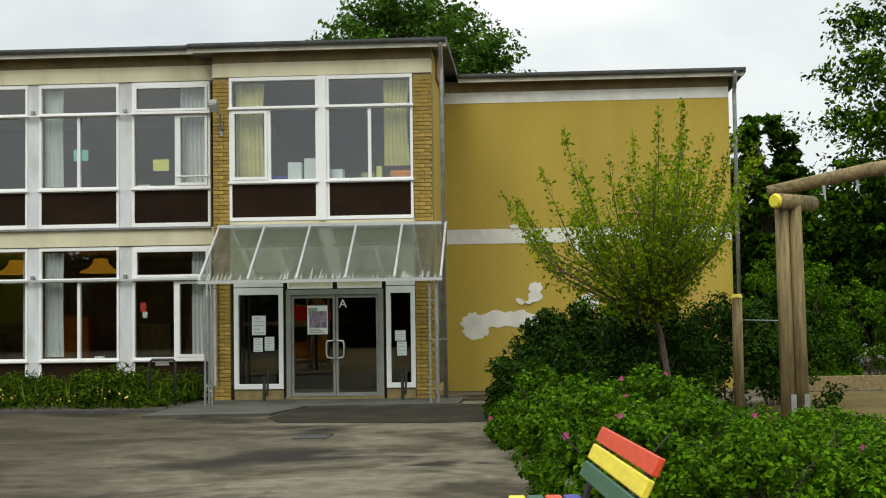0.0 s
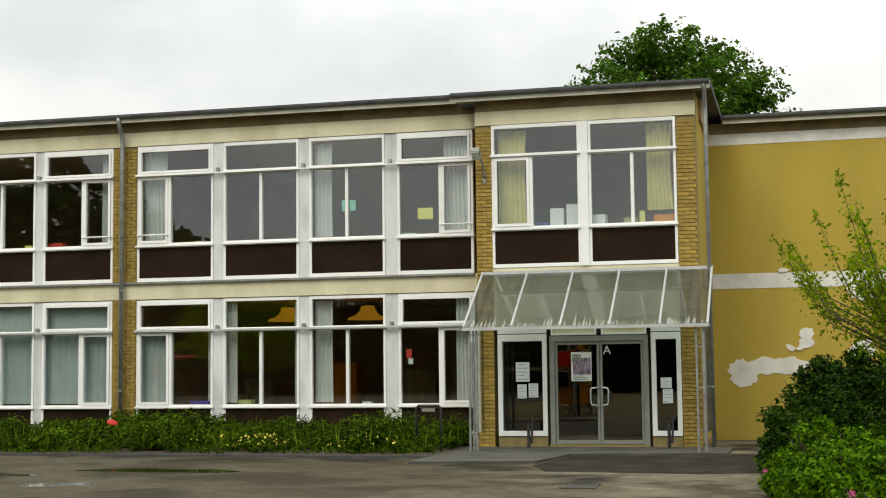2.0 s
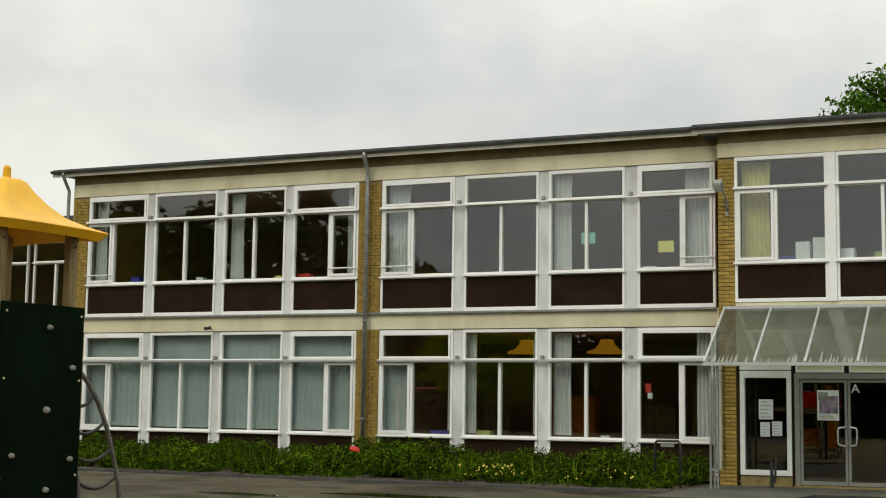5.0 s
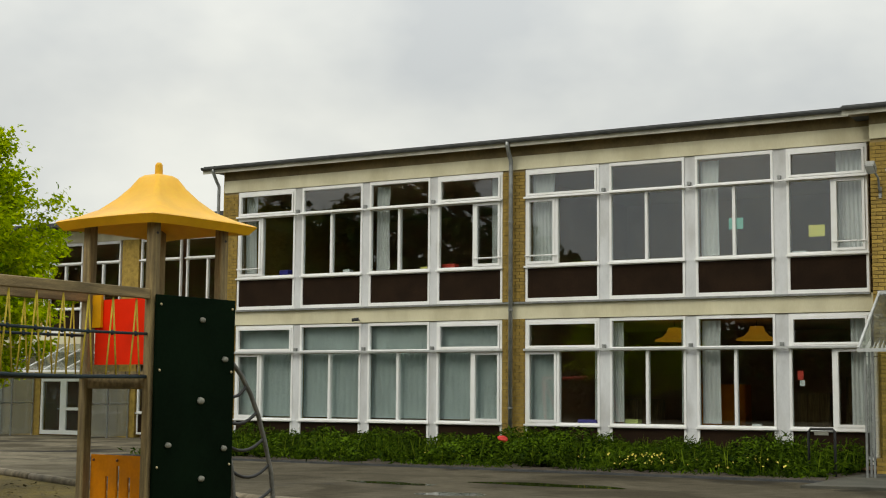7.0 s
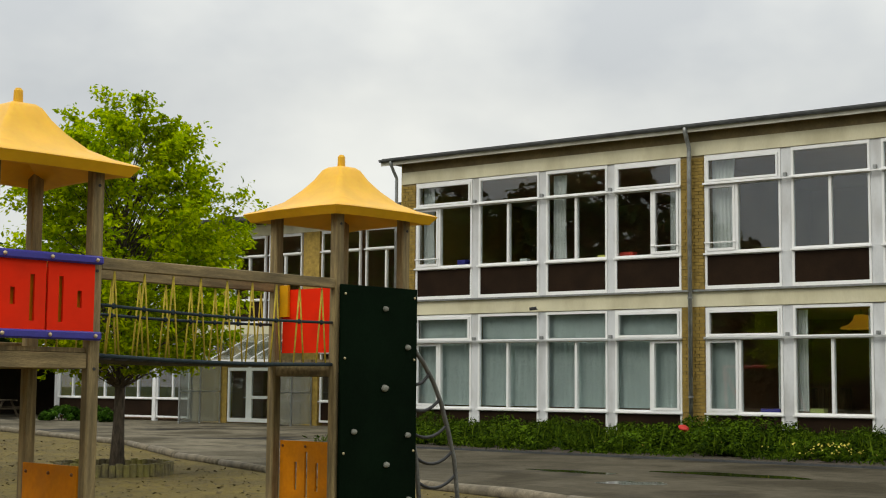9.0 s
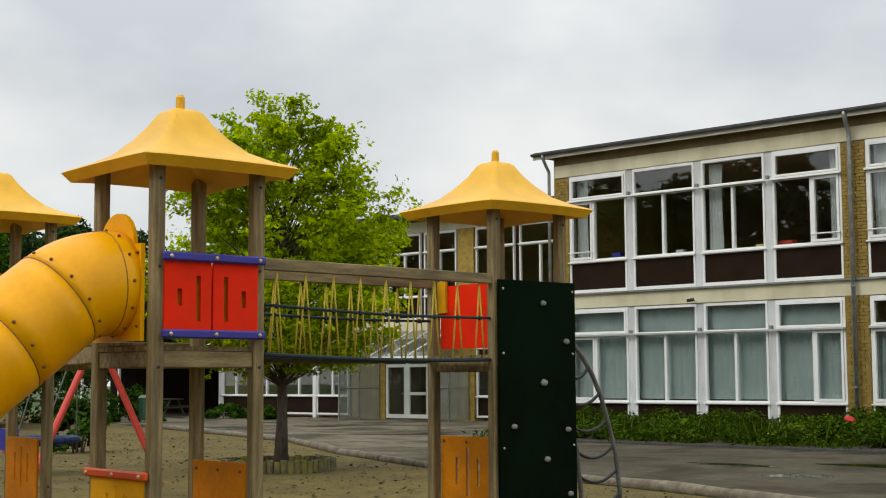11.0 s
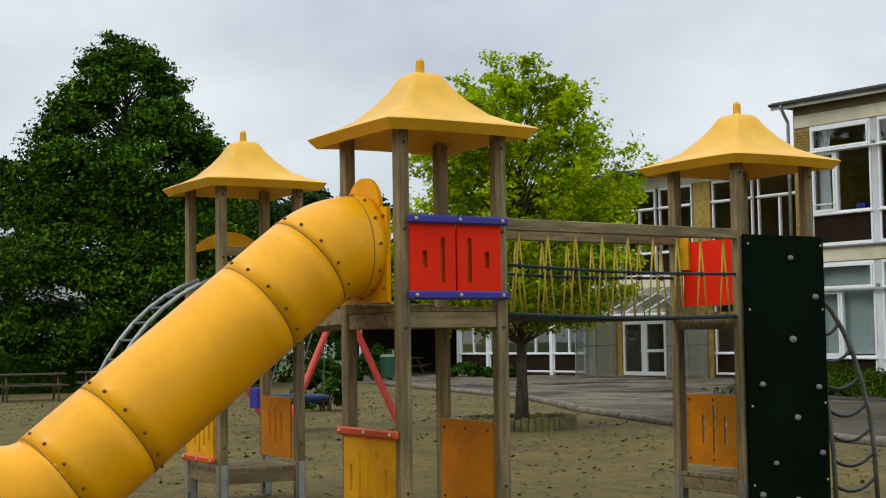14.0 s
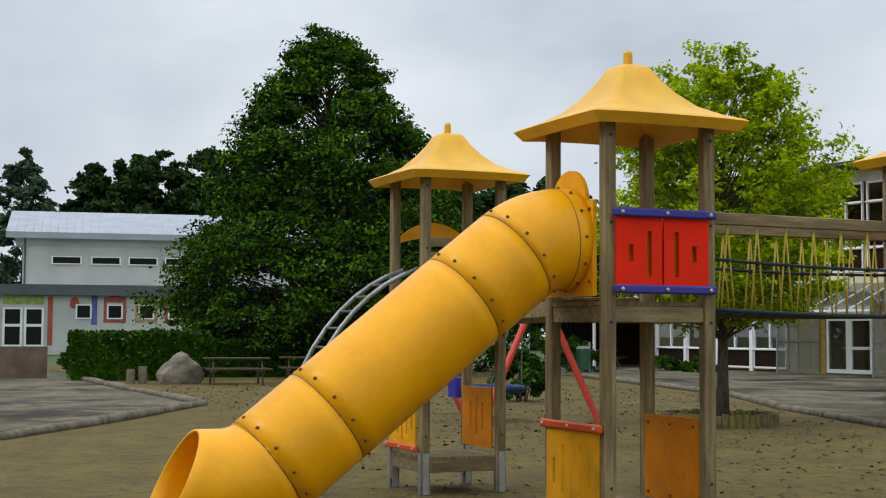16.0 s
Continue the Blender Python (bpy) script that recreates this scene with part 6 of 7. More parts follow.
ob = new("yellow_flowers", quads("yellow_flowers", np.stack([cx, cy, nr.uniform(0.2, 0.42, len(cx))], 1), unit(nr.normal(size=(len(cx), 3)) + (0, -1, .6)), nr.uniform(0.018, 0.032, len(cx)), M["petal_yellow"], 0.9, 3))
tagged(ob, "small yellow flowers among the grass", "flowers", kind="stuff")

# hedge and low wall by the pale hall
def hedge(x0, y0, x1, y1, h, w, seed, label):
    ln = math.hypot(x1 - x0, y1 - y0)
    t = thing("hedge", label, "hedge", "hedges by the path", m=Matrix.Translation((x0, y0, 0)) @ pose(0, 0, 0, 0, 0, math.degrees(math.atan2(y1 - y0, x1 - x0))))
    rg = np.random.default_rng(seed)
    k = int(ln * 900)
    p = np.stack([rg.uniform(0, ln, k), rg.uniform(-w / 2, w / 2, k), rg.uniform(0.05, h, k)], 1)
    side = rg.random(k) < 0.6
    p[side, 1] = np.sign(p[side, 1]) * w / 2 * rg.uniform(0.8, 1.1, side.sum())
    top = ~side & (rg.random(k) < 0.7)
    p[top, 2] = h * rg.uniform(0.88, 1.05, top.sum())
    ob2 = new("foliage", quads("foliage", p, unit(rg.normal(size=(k, 3)) + (0, 0, .3)), rg.uniform(0.05, 0.10, k), M["leaf_hedge"], seed=seed))
    ob2.parent = t
    # plain dark box that stands in for the shade inside the hedge
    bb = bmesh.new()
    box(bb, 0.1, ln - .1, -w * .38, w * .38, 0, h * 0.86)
    part("twig_core", bb, M["leaf_shaded"], t)


hedge(-43.5, 11.3, -42.6, 15.2, 1.45, 1.0, 31, "clipped green hedge beside the path")
hedge(-45.5, 15.2, -43.5, 24.5, 1.2, 0.9, 32, "loose low green hedge behind the tables")
b = bmesh.new()
box(b, -46.5, -45.6, 3.0, 11.2, -0.05, 1.0)
structure("wall_low", b, M["wall_stone"], "low brown retaining wall beside the path", "wall")
for i, (x, y, r, h) in enumerate([(-50, 16, 1.2, 1.7), (-50, 18.5, 1.1, 1.6), (-49, 13.5, 0.9, 1.5), (-27.0, 17.2, 0.6, 1.15), (-52, 20.5, 1.4, 1.8), (-49, 26, 1.3, 1.6), (-46.6, 29.6, 1.5, 2.2), (-47.4, 27.6, 1.4, 1.7), (-45.6, 31.6, 1.0, 1.3), (-44.0, 36.5, 0.7, 0.6), (-46.5, 36.6, 0.8, 0.6), (-30.5, 36.9, 0.7, 0.55)]):
    bush("shrub", "loose green leafy shrub in the yard", x, y, r, r, h, M["leaf_hedge"], 300 + i, 45, 55, 0.08, "shrubs about the yard")


# ---- woodland across the yard, mirrored in the panes ----
nr = np.random.default_rng(123)
k = 60000
wx = nr.uniform(-110, 50, k)
hgt = 9.0 + 2.2 * np.sin(wx * 0.21) + 1.5 * np.sin(wx * 0.57 + 1) + 5.5 * np.clip((-wx - 42) / 16, 0, 1)
wz = nr.random(k) * hgt
wy = -50 + nr.uniform(-3, 3, k) + 14 * np.clip((-wx - 40) / 40, 0, 1)
ob = new("woodland", quads("woodland", np.stack([wx, wy, wz], 1), unit(nr.normal(size=(k, 3)) + (0, 0.8, 0.3)), nr.uniform(0.28, 0.55, k), M["leaf_far"], seed=4))
tagged(ob, "dense dark woodland edge across the yard", "woodland", kind="stuff")
bm = bmesh.new()
box(bm, -120, 60, -56, -54.5, 0, 7.5)
structure("backdrop_wood", bm, M["leaf_far"], "dark inside of the woodland edge", "backdrop")

# ---- curtains ----
def curtain(x0, x1, y, z0, z1, mat, label, group, folds=None, gather=0.0, seed=1, deep=0.03):
    """A hanging cloth with vertical folds."""
    z0, z1 = z0 + SZ, z1 + SZ
    rg = random.Random(seed)
    folds = folds or max(4, int((x1 - x0) / 0.09))
    n = folds * 6
    b = bmesh.new()
    rows = []
    for j in range(5):
        f = j / 4
        pull = 1 - gather * math.sin(math.pi * min(1, f * 1.1)) * 0.4
        row = []
        for i in range(n + 1):
            u = i / n
            xx = x0 + (x1 - x0) * u * pull
            row.append(b.verts.new((xx, y + deep * math.sin(2 * math.pi * folds * u + 0.8 * math.sin(3 * u + seed)) * (0.7 + 0.3 * f), z1 + (z0 - z1) * f)))
        rows.append(row)
    for r, s in zip(rows, rows[1:]):
        for i in range(n):
            b.faces.new((r[i], r[i + 1], s[i + 1], s[i]))
    ob2 = part("curtain", b, mat, None, "", smooth=True)
    tagged(ob2, label, "curtain", group)


CW = "long white curtain hanging inside a window"
for i, (x0, x1, z0, z1, g) in enumerate([(-15.35, -14.75, 4.77, 6.99, 0.2), (-11.0, -10.55, 4.77, 6.99, 0.1), (-7.85, -7.25, 4.77, 6.99, 0.2), (-24.3, -23.9, 4.77, 6.99, 0.2), (-19.95, -19.55, 4.77, 6.99, 0.2), (-16.5, -16.25, 4.77, 6.99, 0),
                                         (-13.2, -12.95, 0.90, 3.26, 0), (-11.0, -10.55, 0.90, 3.26, 0.1), (-7.6, -7.25, 0.90, 3.26, 0.2), (-13.7, -13.55, 0.90, 3.26, 0), (-11.5, -11.4, 0.90, 3.26, 0)]):
    curtain(x0, x1, FY + 0.22, z0, z1, M["curtain_white"], CW, "white curtains", gather=g, seed=i)
for i, (a, e) in enumerate(W1):
    curtain(a + 0.05, e - 0.05, FY + 0.2, 0.90, 3.29, M["curtain_grey"], "closed pale grey sheer curtain filling a window", "grey curtains", folds=10, seed=40 + i, deep=0.012)
curtain(-15.4, -14.6, FY + 0.2, 0.90, 2.57, M["curtain_grey"], "half-drawn pale grey sheer curtain", "grey curtains", folds=5, seed=50, deep=0.012)
curtain(-6.35, -5.72, BY + 0.25, 4.77, 6.88, M["curtain_yellow"], "pale yellow curtain inside the bay window", "yellow curtains", gather=0.15, seed=60)
curtain(-3.08, -2.5, BY + 0.25, 5.0, 6.88, M["curtain_yellow"], "pale yellow curtain inside the bay window", "yellow curtains", gather=0.3, seed=61)

# ---- things behind the panes ----
def slab(name, x, y, z, w, h, mat, label, category, group="", d=0.004):
    b = bmesh.new()
    box(b, -w / 2, w / 2, -d, d, 0, h)
    ob2 = part(name, b, mat, None, "")
    ob2.matrix_basis = pose(x + 0.045, y, z + SZ)
    return tagged(ob2, label, category, group)


slab("paper_sheet", -10.15, FY + 0.055, 5.34, 0.34, 0.26, M["paper_green"], "green paper sheet stuck on the window pane", "paper")
slab("paper_sheet", -8.30, FY + 0.055, 5.08, 0.36, 0.26, M["paper_yellow"], "yellow paper sheet stuck on the window pane", "paper")
slab("paper_sheet", -8.72, FY + 0.055, 1.90, 0.13, 0.2, M["red_thing"], "small red paper figure stuck on the pane", "paper")
slab("paper_sheet", -8.68, FY + 0.055, 1.76, 0.11, 0.13, M["paper"], "small white paper stuck on the pane", "paper")


def window_clutter(items, y, z):
    for name, x, w, h, d, mat, label in items:
        b = bmesh.new()
        box(b, -w / 2, w / 2, -d / 2, d / 2, 0, h)
        ob2 = part(name, b, mat, None, "", bevel=min(w, h) * 0.03)
        ob2.matrix_basis = pose(x, y, z + SZ, 0, 0, 6 * math.sin(x * 5))
        tagged(ob2, label, name.replace("_", " "), "things on the window boards")


for x0, x1, y, z in ((-24.4, -16.2, FY, 4.64), (-15.45, -7.2, FY, 4.64), (-24.4, -16.2, FY, 0.775), (-15.45, -7.2, FY, 0.775), (-6.45, -2.42, BY, 4.635)):
    box_part("window_board", (x0, x1, y + 0.1, y + 0.5, z, z + 0.05), M["white"], school)
window_clutter([("storage_box", -5.05, 0.3, 0.42, 0.25, M["paper"], "white cardboard box on the window board"), ("storage_box", -4.72, 0.26, 0.5, 0.25, M["paper"], "tall white box on the window board"),
                ("book_stack", -5.4, 0.35, 0.12, 0.22, M["blue"], "blue books on the window board"), ("basket", -4.12, 0.28, 0.25, 0.22, M["paper"], "white basket on the window board"),
                ("toy_box", -3.45, 0.3, 0.16, 0.2, M["paint_green"], "green toy box on the window board"), ("storage_box", -2.72, 0.45, 0.2, 0.2, M["orange"], "orange box on the window board"), ("toy_box", -3.2, 0.12, 0.3, 0.1, M["paper_yellow"], "small yellow toy on the window board")], BY + 0.3, 4.69)
window_clutter([("book_stack", -14.05, 0.5, 0.07, 0.25, M["paper_yellow"], "yellow folder on the window board"), ("book_stack", -8.7, 0.3, 0.1, 0.2, M["paper"], "white books on the window board"), ("toy_box", -22.95, 0.3, 0.2, 0.2, M["blue"], "blue box on the window board"),
                ("toy_box", -17.75, 0.4, 0.16, 0.2, M["red_thing"], "red box on the window board"), ("basket", -18.5, 0.2, 0.12, 0.2, M["paper_yellow"], "yellow basket on the window board"), ("toy_box", -20.9, 0.2, 0.14, 0.2, M["paper"], "white box on the window board")], FY + 0.28, 4.69)
window_clutter([("toy_box", -13.9, 0.5, 0.12, 0.2, M["blue"], "blue box on the window board"), ("toy_box", -12.75, 0.35, 0.14, 0.2, M["paint_green"], "green box on the window board"), ("toy_box", -9.75, 0.2, 0.08, 0.2, M["paper"], "white box on the window board")], FY + 0.3, 0.825)
# school-room furniture far inside, warm coloured
for i, (x, z, h, mat) in enumerate([(-12.1, 0.05, 1.9, "orange"), (-9.9, 0.05, 1.7, "wood"), (-8.3, 0.05, 2.1, "wood"), (-14.5, 0.05, 1.5, "wood")]):
    c = thing("cupboard", "tall warm wooden cupboard at the back of a classroom", "cupboard", "classroom cupboards", m=pose(x, 36.5, z))
    box_part("body", (-0.6, 0.6, -0.25, 0.25, 0, h), M[mat], c, bevel=0.01)
    for s in (-1, 1):
        box_part("door", (-0.58 if s < 0 else 0.01, -0.01 if s < 0 else 0.58, -0.275, -0.252, 0.08, h - .03), M[mat], c)

def pendant_lamp(x, y, z):
    """A flared shade, added for an orange shape in the panes; its glow is made up."""
    t = thing("pendant_lamp", "orange flared shade hanging in the classroom, with an added glow", "lamp", "classroom lamps", m=pose(x, y, z))
    b = bmesh.new()
    rings = [[b.verts.new((r * math.cos(2 * math.pi * k / 20), r * math.sin(2 * math.pi * k / 20), h)) for k in range(20)] for r, h in ((0.50, 0.0), (0.47, 0.05), (0.30, 0.11), (0.20, 0.22), (0.16, 0.34), (0.06, 0.35))]
    for p, q in zip(rings, rings[1:]):
        for k in range(20):
            b.faces.new((p[k], p[(k + 1) % 20], q[(k + 1) % 20], q[k]))
    part("shade", b, M["glow_shade"], t, smooth=True)
    b = bmesh.new()
    rod(b, (0, 0, 0.34), (0, 0, 3.46 - z), 0.01, n=6)
    part("cord", b, M["black"], t)


for x, y in ((-12.45, 33.6), (-10.35, 33.6)):
    pendant_lamp(x, y, 2.98)

# ---- entrance notices ----
def notice(x, z, w, h, label, bars=5):
    t = thing("notice", label, "notice", "notices at the entrance", m=pose(x + 0.045, BY + 0.012, z + SZ))
    box_part("sheet", (-w / 2, w / 2, 0, 0.004, 0, h), M["paper"], t)
    for i in range(bars):
        zz = h * (0.88 - 0.76 * i / max(1, bars - 1))
        box_part("text_bar", (-w * .38, w * (.36 if i % 3 else .1), -0.003, -0.0005, zz - h * .022, zz + h * .022), M["paper_ink"], t)


notice(-5.88, 1.34, 0.30, 0.42, "white printed notice behind the side window")
notice(-5.90, 0.98, 0.20, 0.30, "white printed notice behind the side window")
notice(-5.65, 1.0, 0.21, 0.30, "white printed notice behind the side window")
notice(-2.80, 1.18, 0.23, 0.22, "white printed notice behind the side window", 4)
notice(-2.77, 0.86, 0.21, 0.30, "white printed notice behind the side window", 4)
poster = thing("poster", "pale poster with a picture stuck on the glass door", "poster", m=pose(-4.555, BY + 0.035, 1.34 + SZ))
box_part("sheet", (-0.22, 0.22, 0, 0.004, 0, 0.62), M["paper"], poster)
box_part("picture", (-0.18, 0.2, -0.003, -0.0005, 0.14, 0.5), M["poster_print"], poster)
box_part("picture", (-0.2, 0.0, -0.006, -0.0035, 0.42, 0.58), M["screen_glass"], poster)
for i in range(3):
    box_part("text_bar", (-0.18, 0.16 - .05 * i, -0.003, -0.0005, 0.03 + .035 * i, 0.05 + .035 * i), M["paint_green"] if i == 1 else M["paper_ink"], poster)
txt = bpy.data.curves.new("door_letter", "FONT")
txt.body = "A"
txt.size = 0.26
txt.extrude = 0.002
txt.materials.append(M["paper"])
letter = new("door_letter", txt)
letter.matrix_basis = pose(-4.085, BY + 0.034, 1.91 + SZ, 90, 0, 0)
tagged(letter, "white letter A stuck on the glass door", "letter")
# litter tubes beside the door, lamp, camera, bag cart
for x in (-5.58, -2.65):
    t = thing("bollard", "short black steel bollard on a pale block", "bollard", "bollards at the entrance", m=pose(x, 29.55, 0.06))
    b = bmesh.new()
    rod(b, (0, 0, 0), (0, 0, 0.52), 0.035, n=10)
    part("stem", b, M["black"], t)
    b = bmesh.new()
    rod(b, (0.06, 0, 0.1), (0.09, 0, 0.66), 0.025, n=10)
    part("arm", b, M["black"], t)
lamp = thing("wall_lamp", "grey box floodlight on a bracket at the brick pier", "lamp", m=pose(-6.675, BY, 5.92))
b = bmesh.new()
sweep(b, [(0.06, -0.02, 0.0), (0.06, -0.1, 0.05), (0.05, -0.12, 0.3), (0.0, -0.3, 0.42)], 0.025, 8)
part("bracket", b, M["zinc"], lamp, smooth=True)
b = bmesh.new()
box(b, -0.12, 0.08, -0.16, 0.10, -0.07, 0.07, Matrix.Translation((-0.02, -0.36, 0.48)) @ pose(0, 0, 0, -35, 0, 0))
part("housing", b, M["alu"], lamp, bevel=0.015)
b = bmesh.new()
box(b, -0.1, 0.06, -0.15, 0.09, -0.078, -0.071, Matrix.Translation((-0.02, -0.36, 0.48)) @ pose(0, 0, 0, -35, 0, 0))
part("lens", b, M["paper"], lamp)
b = bmesh.new()
box(b, 0.03, 0.09, -0.03, -0.005, -0.12, 0.12)
part("wall_plate", b, M["zinc"], lamp)
cctv = thing("wall_camera", "small dark camera on a bracket at the plaster band", "camera", m=pose(-20.3, FY - 0.05, 3.54))
b = bmesh.new()
sweep(b, [(0, 0, 0), (0, -0.12, 0.02), (-0.02, -0.16, 0.0)], 0.018, 7)
part("bracket", b, M["zinc"], cctv)
b = bmesh.new()
rod(b, (-0.1, -0.22, 0.0), (0.06, -0.12, 0.03), 0.045, n=10)
part("housing", b, M["black"], cctv)
cart = thing("hand_rail", "black tubular frame standing in the plant strip", "rail", m=pose(-7.45, 28.4, 0))
b = bmesh.new()
sweep(b, [(-0.26, 0, -0.05), (-0.26, 0, 0.93), (-0.22, 0, 0.98), (0.22, 0, 0.98), (0.26, 0, 0.93), (0.26, 0, -0.05)], 0.028, 8)
part("frame", b, M["black"], cart, smooth=True)
box_part("plate", (-0.14, 0.14, -0.03, -0.01, 0.86, 0.93), M["hold"], cart)
poppy = thing("red_flower", "single large red flower at the brick pier", "flower", m=pose(-15.2, 29.6, 0))
b = bmesh.new()
sweep(b, [(0, 0, 0), (0.02, 0, 0.3), (0.0, 0, 0.55)], 0.008, 5)
part("stem", b, M["grass_blade"], poppy)
b = bmesh.new()
bmesh.ops.create_icosphere(b, subdivisions=2, radius=0.085, matrix=Matrix.Translation((0, 0, 0.58)))
for v in b.verts:
    v.co += 0.07 * noise.noise_vector(v.co * 9)
part("blossom", b, M["petal_red"], poppy, smooth=True)

# ---- right side: timber frame, post, bench, sandpit edge ----
sheet("sandpit_ground", [(3.8, 20.5), (14, 22), (14, 32.2), (5.5, 31.5), (3.8, 26)], 0.006, M["sand"], "sandy patch beyond the bushes", "ground")
edge = thing("sandpit_board", "weathered timber board edging the sand", "board", m=pose(6.0, 32.0, 0, 0, 0, 8))
for i in range(3):
    box_part("board", (i * 2.4, i * 2.4 + 2.36, -0.04, 0.04, 0, 0.34), M["wood_x"], edge, bevel=0.01)
frame_t = thing("timber_frame", "tall round-log play frame with an inclined top beam", "play frame", m=pose(0, 0, 0))
for x, y in ((3.93, 21.6), (4.14, 21.66)):
    b = bmesh.new()
    rod(b, (x, y, 0.1), (x - .03, y, 3.38), 0.115, 0.10, 12)
    p = part("post", b, M["wood"], frame_t, smooth=True)
    c = bmesh.new()
    box(c, x + .02, x + .1, y - .13, y - .12, -0.05, 0.5)
    part("steel_shoe", c, M["steel"], p)
b = bmesh.new()
rod(b, (3.78, 21.35, 3.40), (4.45, 22.0, 3.40), 0.12, n=12)
part("cross_log", b, M["wood_x"], frame_t, smooth=True)
b = bmesh.new()
rod(b, (3.778, 21.348, 3.40), (3.74, 21.31, 3.40), 0.115, 0.09, n=12)
part("log_cap", b, M["slat_yellow"], frame_t)
b = bmesh.new()
sweep(b, [(3.75, 21.9, 3.58), (5.2, 21.6, 3.86), (8.5, 21.0, 4.3)], [0.10, 0.11, 0.12], 12)
part("top_beam", b, M["wood_x"], frame_t, smooth=True)
for x, z in ((4.55, 3.74), (5.05, 3.84), (5.5, 3.9)):
    b = bmesh.new()
    rod(b, (x, 21.65, z - 0.1), (x + .02, 21.62, z - 0.32), 0.03, 0.01, 7)
    part("hook", b, M["steel"], frame_t)
rod_post = thing("log_post", "short round log post with a yellow cap", "post", m=pose(3.37, 22.8, 0))
b = bmesh.new()
rod(b, (0, 0, -0.05), (0, 0, 1.98), 0.085, 0.08, 12)
part("post", b, M["wood"], rod_post, smooth=True)
b = bmesh.new()
rod(b, (0, 0, 1.98), (0, 0, 2.04), 0.09, 0.07, 12)
part("cap", b, M["slat_yellow"], rod_post)
b = bmesh.new()
rod(b, (0.08, 0, 1.62), (0.55, -.9, 1.60), 0.012, n=6)
part("tie_rod", b, M["zinc"], rod_post)
bench = thing("bench", "wooden bench with a leaning back of red, yellow and green slats", "bench", m=pose(0.675, 8.65, 0, 0, 0, -85.1))
for mat, z, dy in (("slat_red", 0.855, 0.0), ("slat_yellow", 0.74, -0.06), ("slat_green", 0.625, -0.12)):
    b = bmesh.new()
    box(b, -1.13, 1.13, -0.022, 0.022, -0.055, 0.055, Matrix.Translation((0, dy, z)) @ pose(0, 0, 0, -26, 0, 0))
    part("back_slat", b, M[mat], bench, bevel=0.008)
for i, mat in enumerate(("slat_yellow", "slat_green", "slat_red", "blue")):
    box_part("seat_slat", (-1.13, 1.13, -0.65 + i * 0.125, -0.54 + i * 0.125, 0.41, 0.45), M[mat], bench, bevel=0.008)
for x in (-0.85, 0.85):
    b = bmesh.new()
    sweep(b, [(x, -0.02, 0.0), (x, -0.16, 0.44), (x, -0.09, 0.64), (x, 0.03, 0.87)], 0.028, 6)
    part("back_leg", b, M["black"], bench)
    b = bmesh.new()
    sweep(b, [(x, -0.62, 0.0), (x, -0.58, 0.38), (x, -0.16, 0.38)], 0.028, 6)
    part("front_leg", b, M["black"], bench)

# ---- swing, boulder, tables, stumps ----
swing = thing("basket_swing", "red tubular swing frame with a blue net basket", "swing")
for ax2, ay2, fx, fy, gx, gy in ((-20.92, 13.67, -20.17, 14.42, -20.61, 12.29), (-24.0, 12.6, -23.4, 13.6, -23.7, 11.2)):
    for px, py in ((fx, fy), (gx, gy)):
        b = bmesh.new()
        rod(b, (ax2, ay2, 2.32), (px, py, -0.03), 0.06, n=10)
        part("leg", b, M["red_thing"], swing)
b = bmesh.new()
rod(b, (-20.92, 13.67, 2.32), (-24.0, 12.6, 2.32), 0.06, n=10)
part("top_bar", b, M["red_thing"], swing)
b = bmesh.new()
ctr = Vector((-21.3, 12.95, 0.56))
sweep(b, [ctr + Vector((math.cos(a) * .52, math.sin(a) * .52, 0)) for a in [2 * math.pi * q / 24 for q in range(25)]], 0.06, 8, caps=False)
bk = part("basket_rim", b, M["blue_net"], swing, "blue padded basket rim")
b = bmesh.new()
for i in range(-4, 5):
    w = math.sqrt(max(0.02, 0.25 - (i * .11) ** 2))
    sweep(b, [ctr + Vector((i * .11, -w, 0)), ctr + Vector((i * .11, 0, -.1)), ctr + Vector((i * .11, w, 0))], 0.018, 5)
    sweep(b, [ctr + Vector((-w, i * .11, 0)), ctr + Vector((0, i * .11, -.1)), ctr + Vector((w, i * .11, 0))], 0.018, 5)
tagged(part("net", b, M["blue_net"], swing), kind="stuff")
for s in (-1, 1):
    for u in (-1, 1):
        b = bmesh.new()
        rod(b, ctr + Vector((s * .4, u * .33, 0)), (-21.6 + s * .5, 13.42, 2.3), 0.012, n=5)
        part("chain", b, M["lead"], swing)
box_part("safety_pad", (-21.75, -21.5, 12.3, 12.55, 0.4, 0.75), M["blue"], swing)
stone = thing("boulder", "large rough grey-brown boulder on the sand", "boulder", m=pose(-39.6, 13.5, 0))
b = bmesh.new()
bmesh.ops.create_icosphere(b, subdivisions=4, radius=1.0)
for v in b.verts:
    q = v.co.copy()
    q *= 1 + 0.22 * noise.noise(v.co * 1.6) + 0.06 * noise.noise(v.co * 5)
    q.x *= 0.5
    q.y *= 0.55 * (1.15 - 0.45 * max(0, q.z))
    q.z = max(-0.1, q.z * 0.62 + 0.28)
    q.y += 0.12 * q.z
    v.co = q
part("stone", b, M["stone"], stone)
for i, (x, y, h) in enumerate(((-40.0, 12.55, 0.5), (-40.0, 12.2, 0.42))):
    b = bmesh.new()
    rod(b, (0, 0, -.05), (0, 0, h), 0.13, 0.12, 10)
    s3 = part("tree_stump", b, M["log"], None, "", smooth=False)
    s3.matrix_basis = pose(x, y, 0)
    tagged(s3, "short upright log stump beside the boulder", "stump", "log stumps")
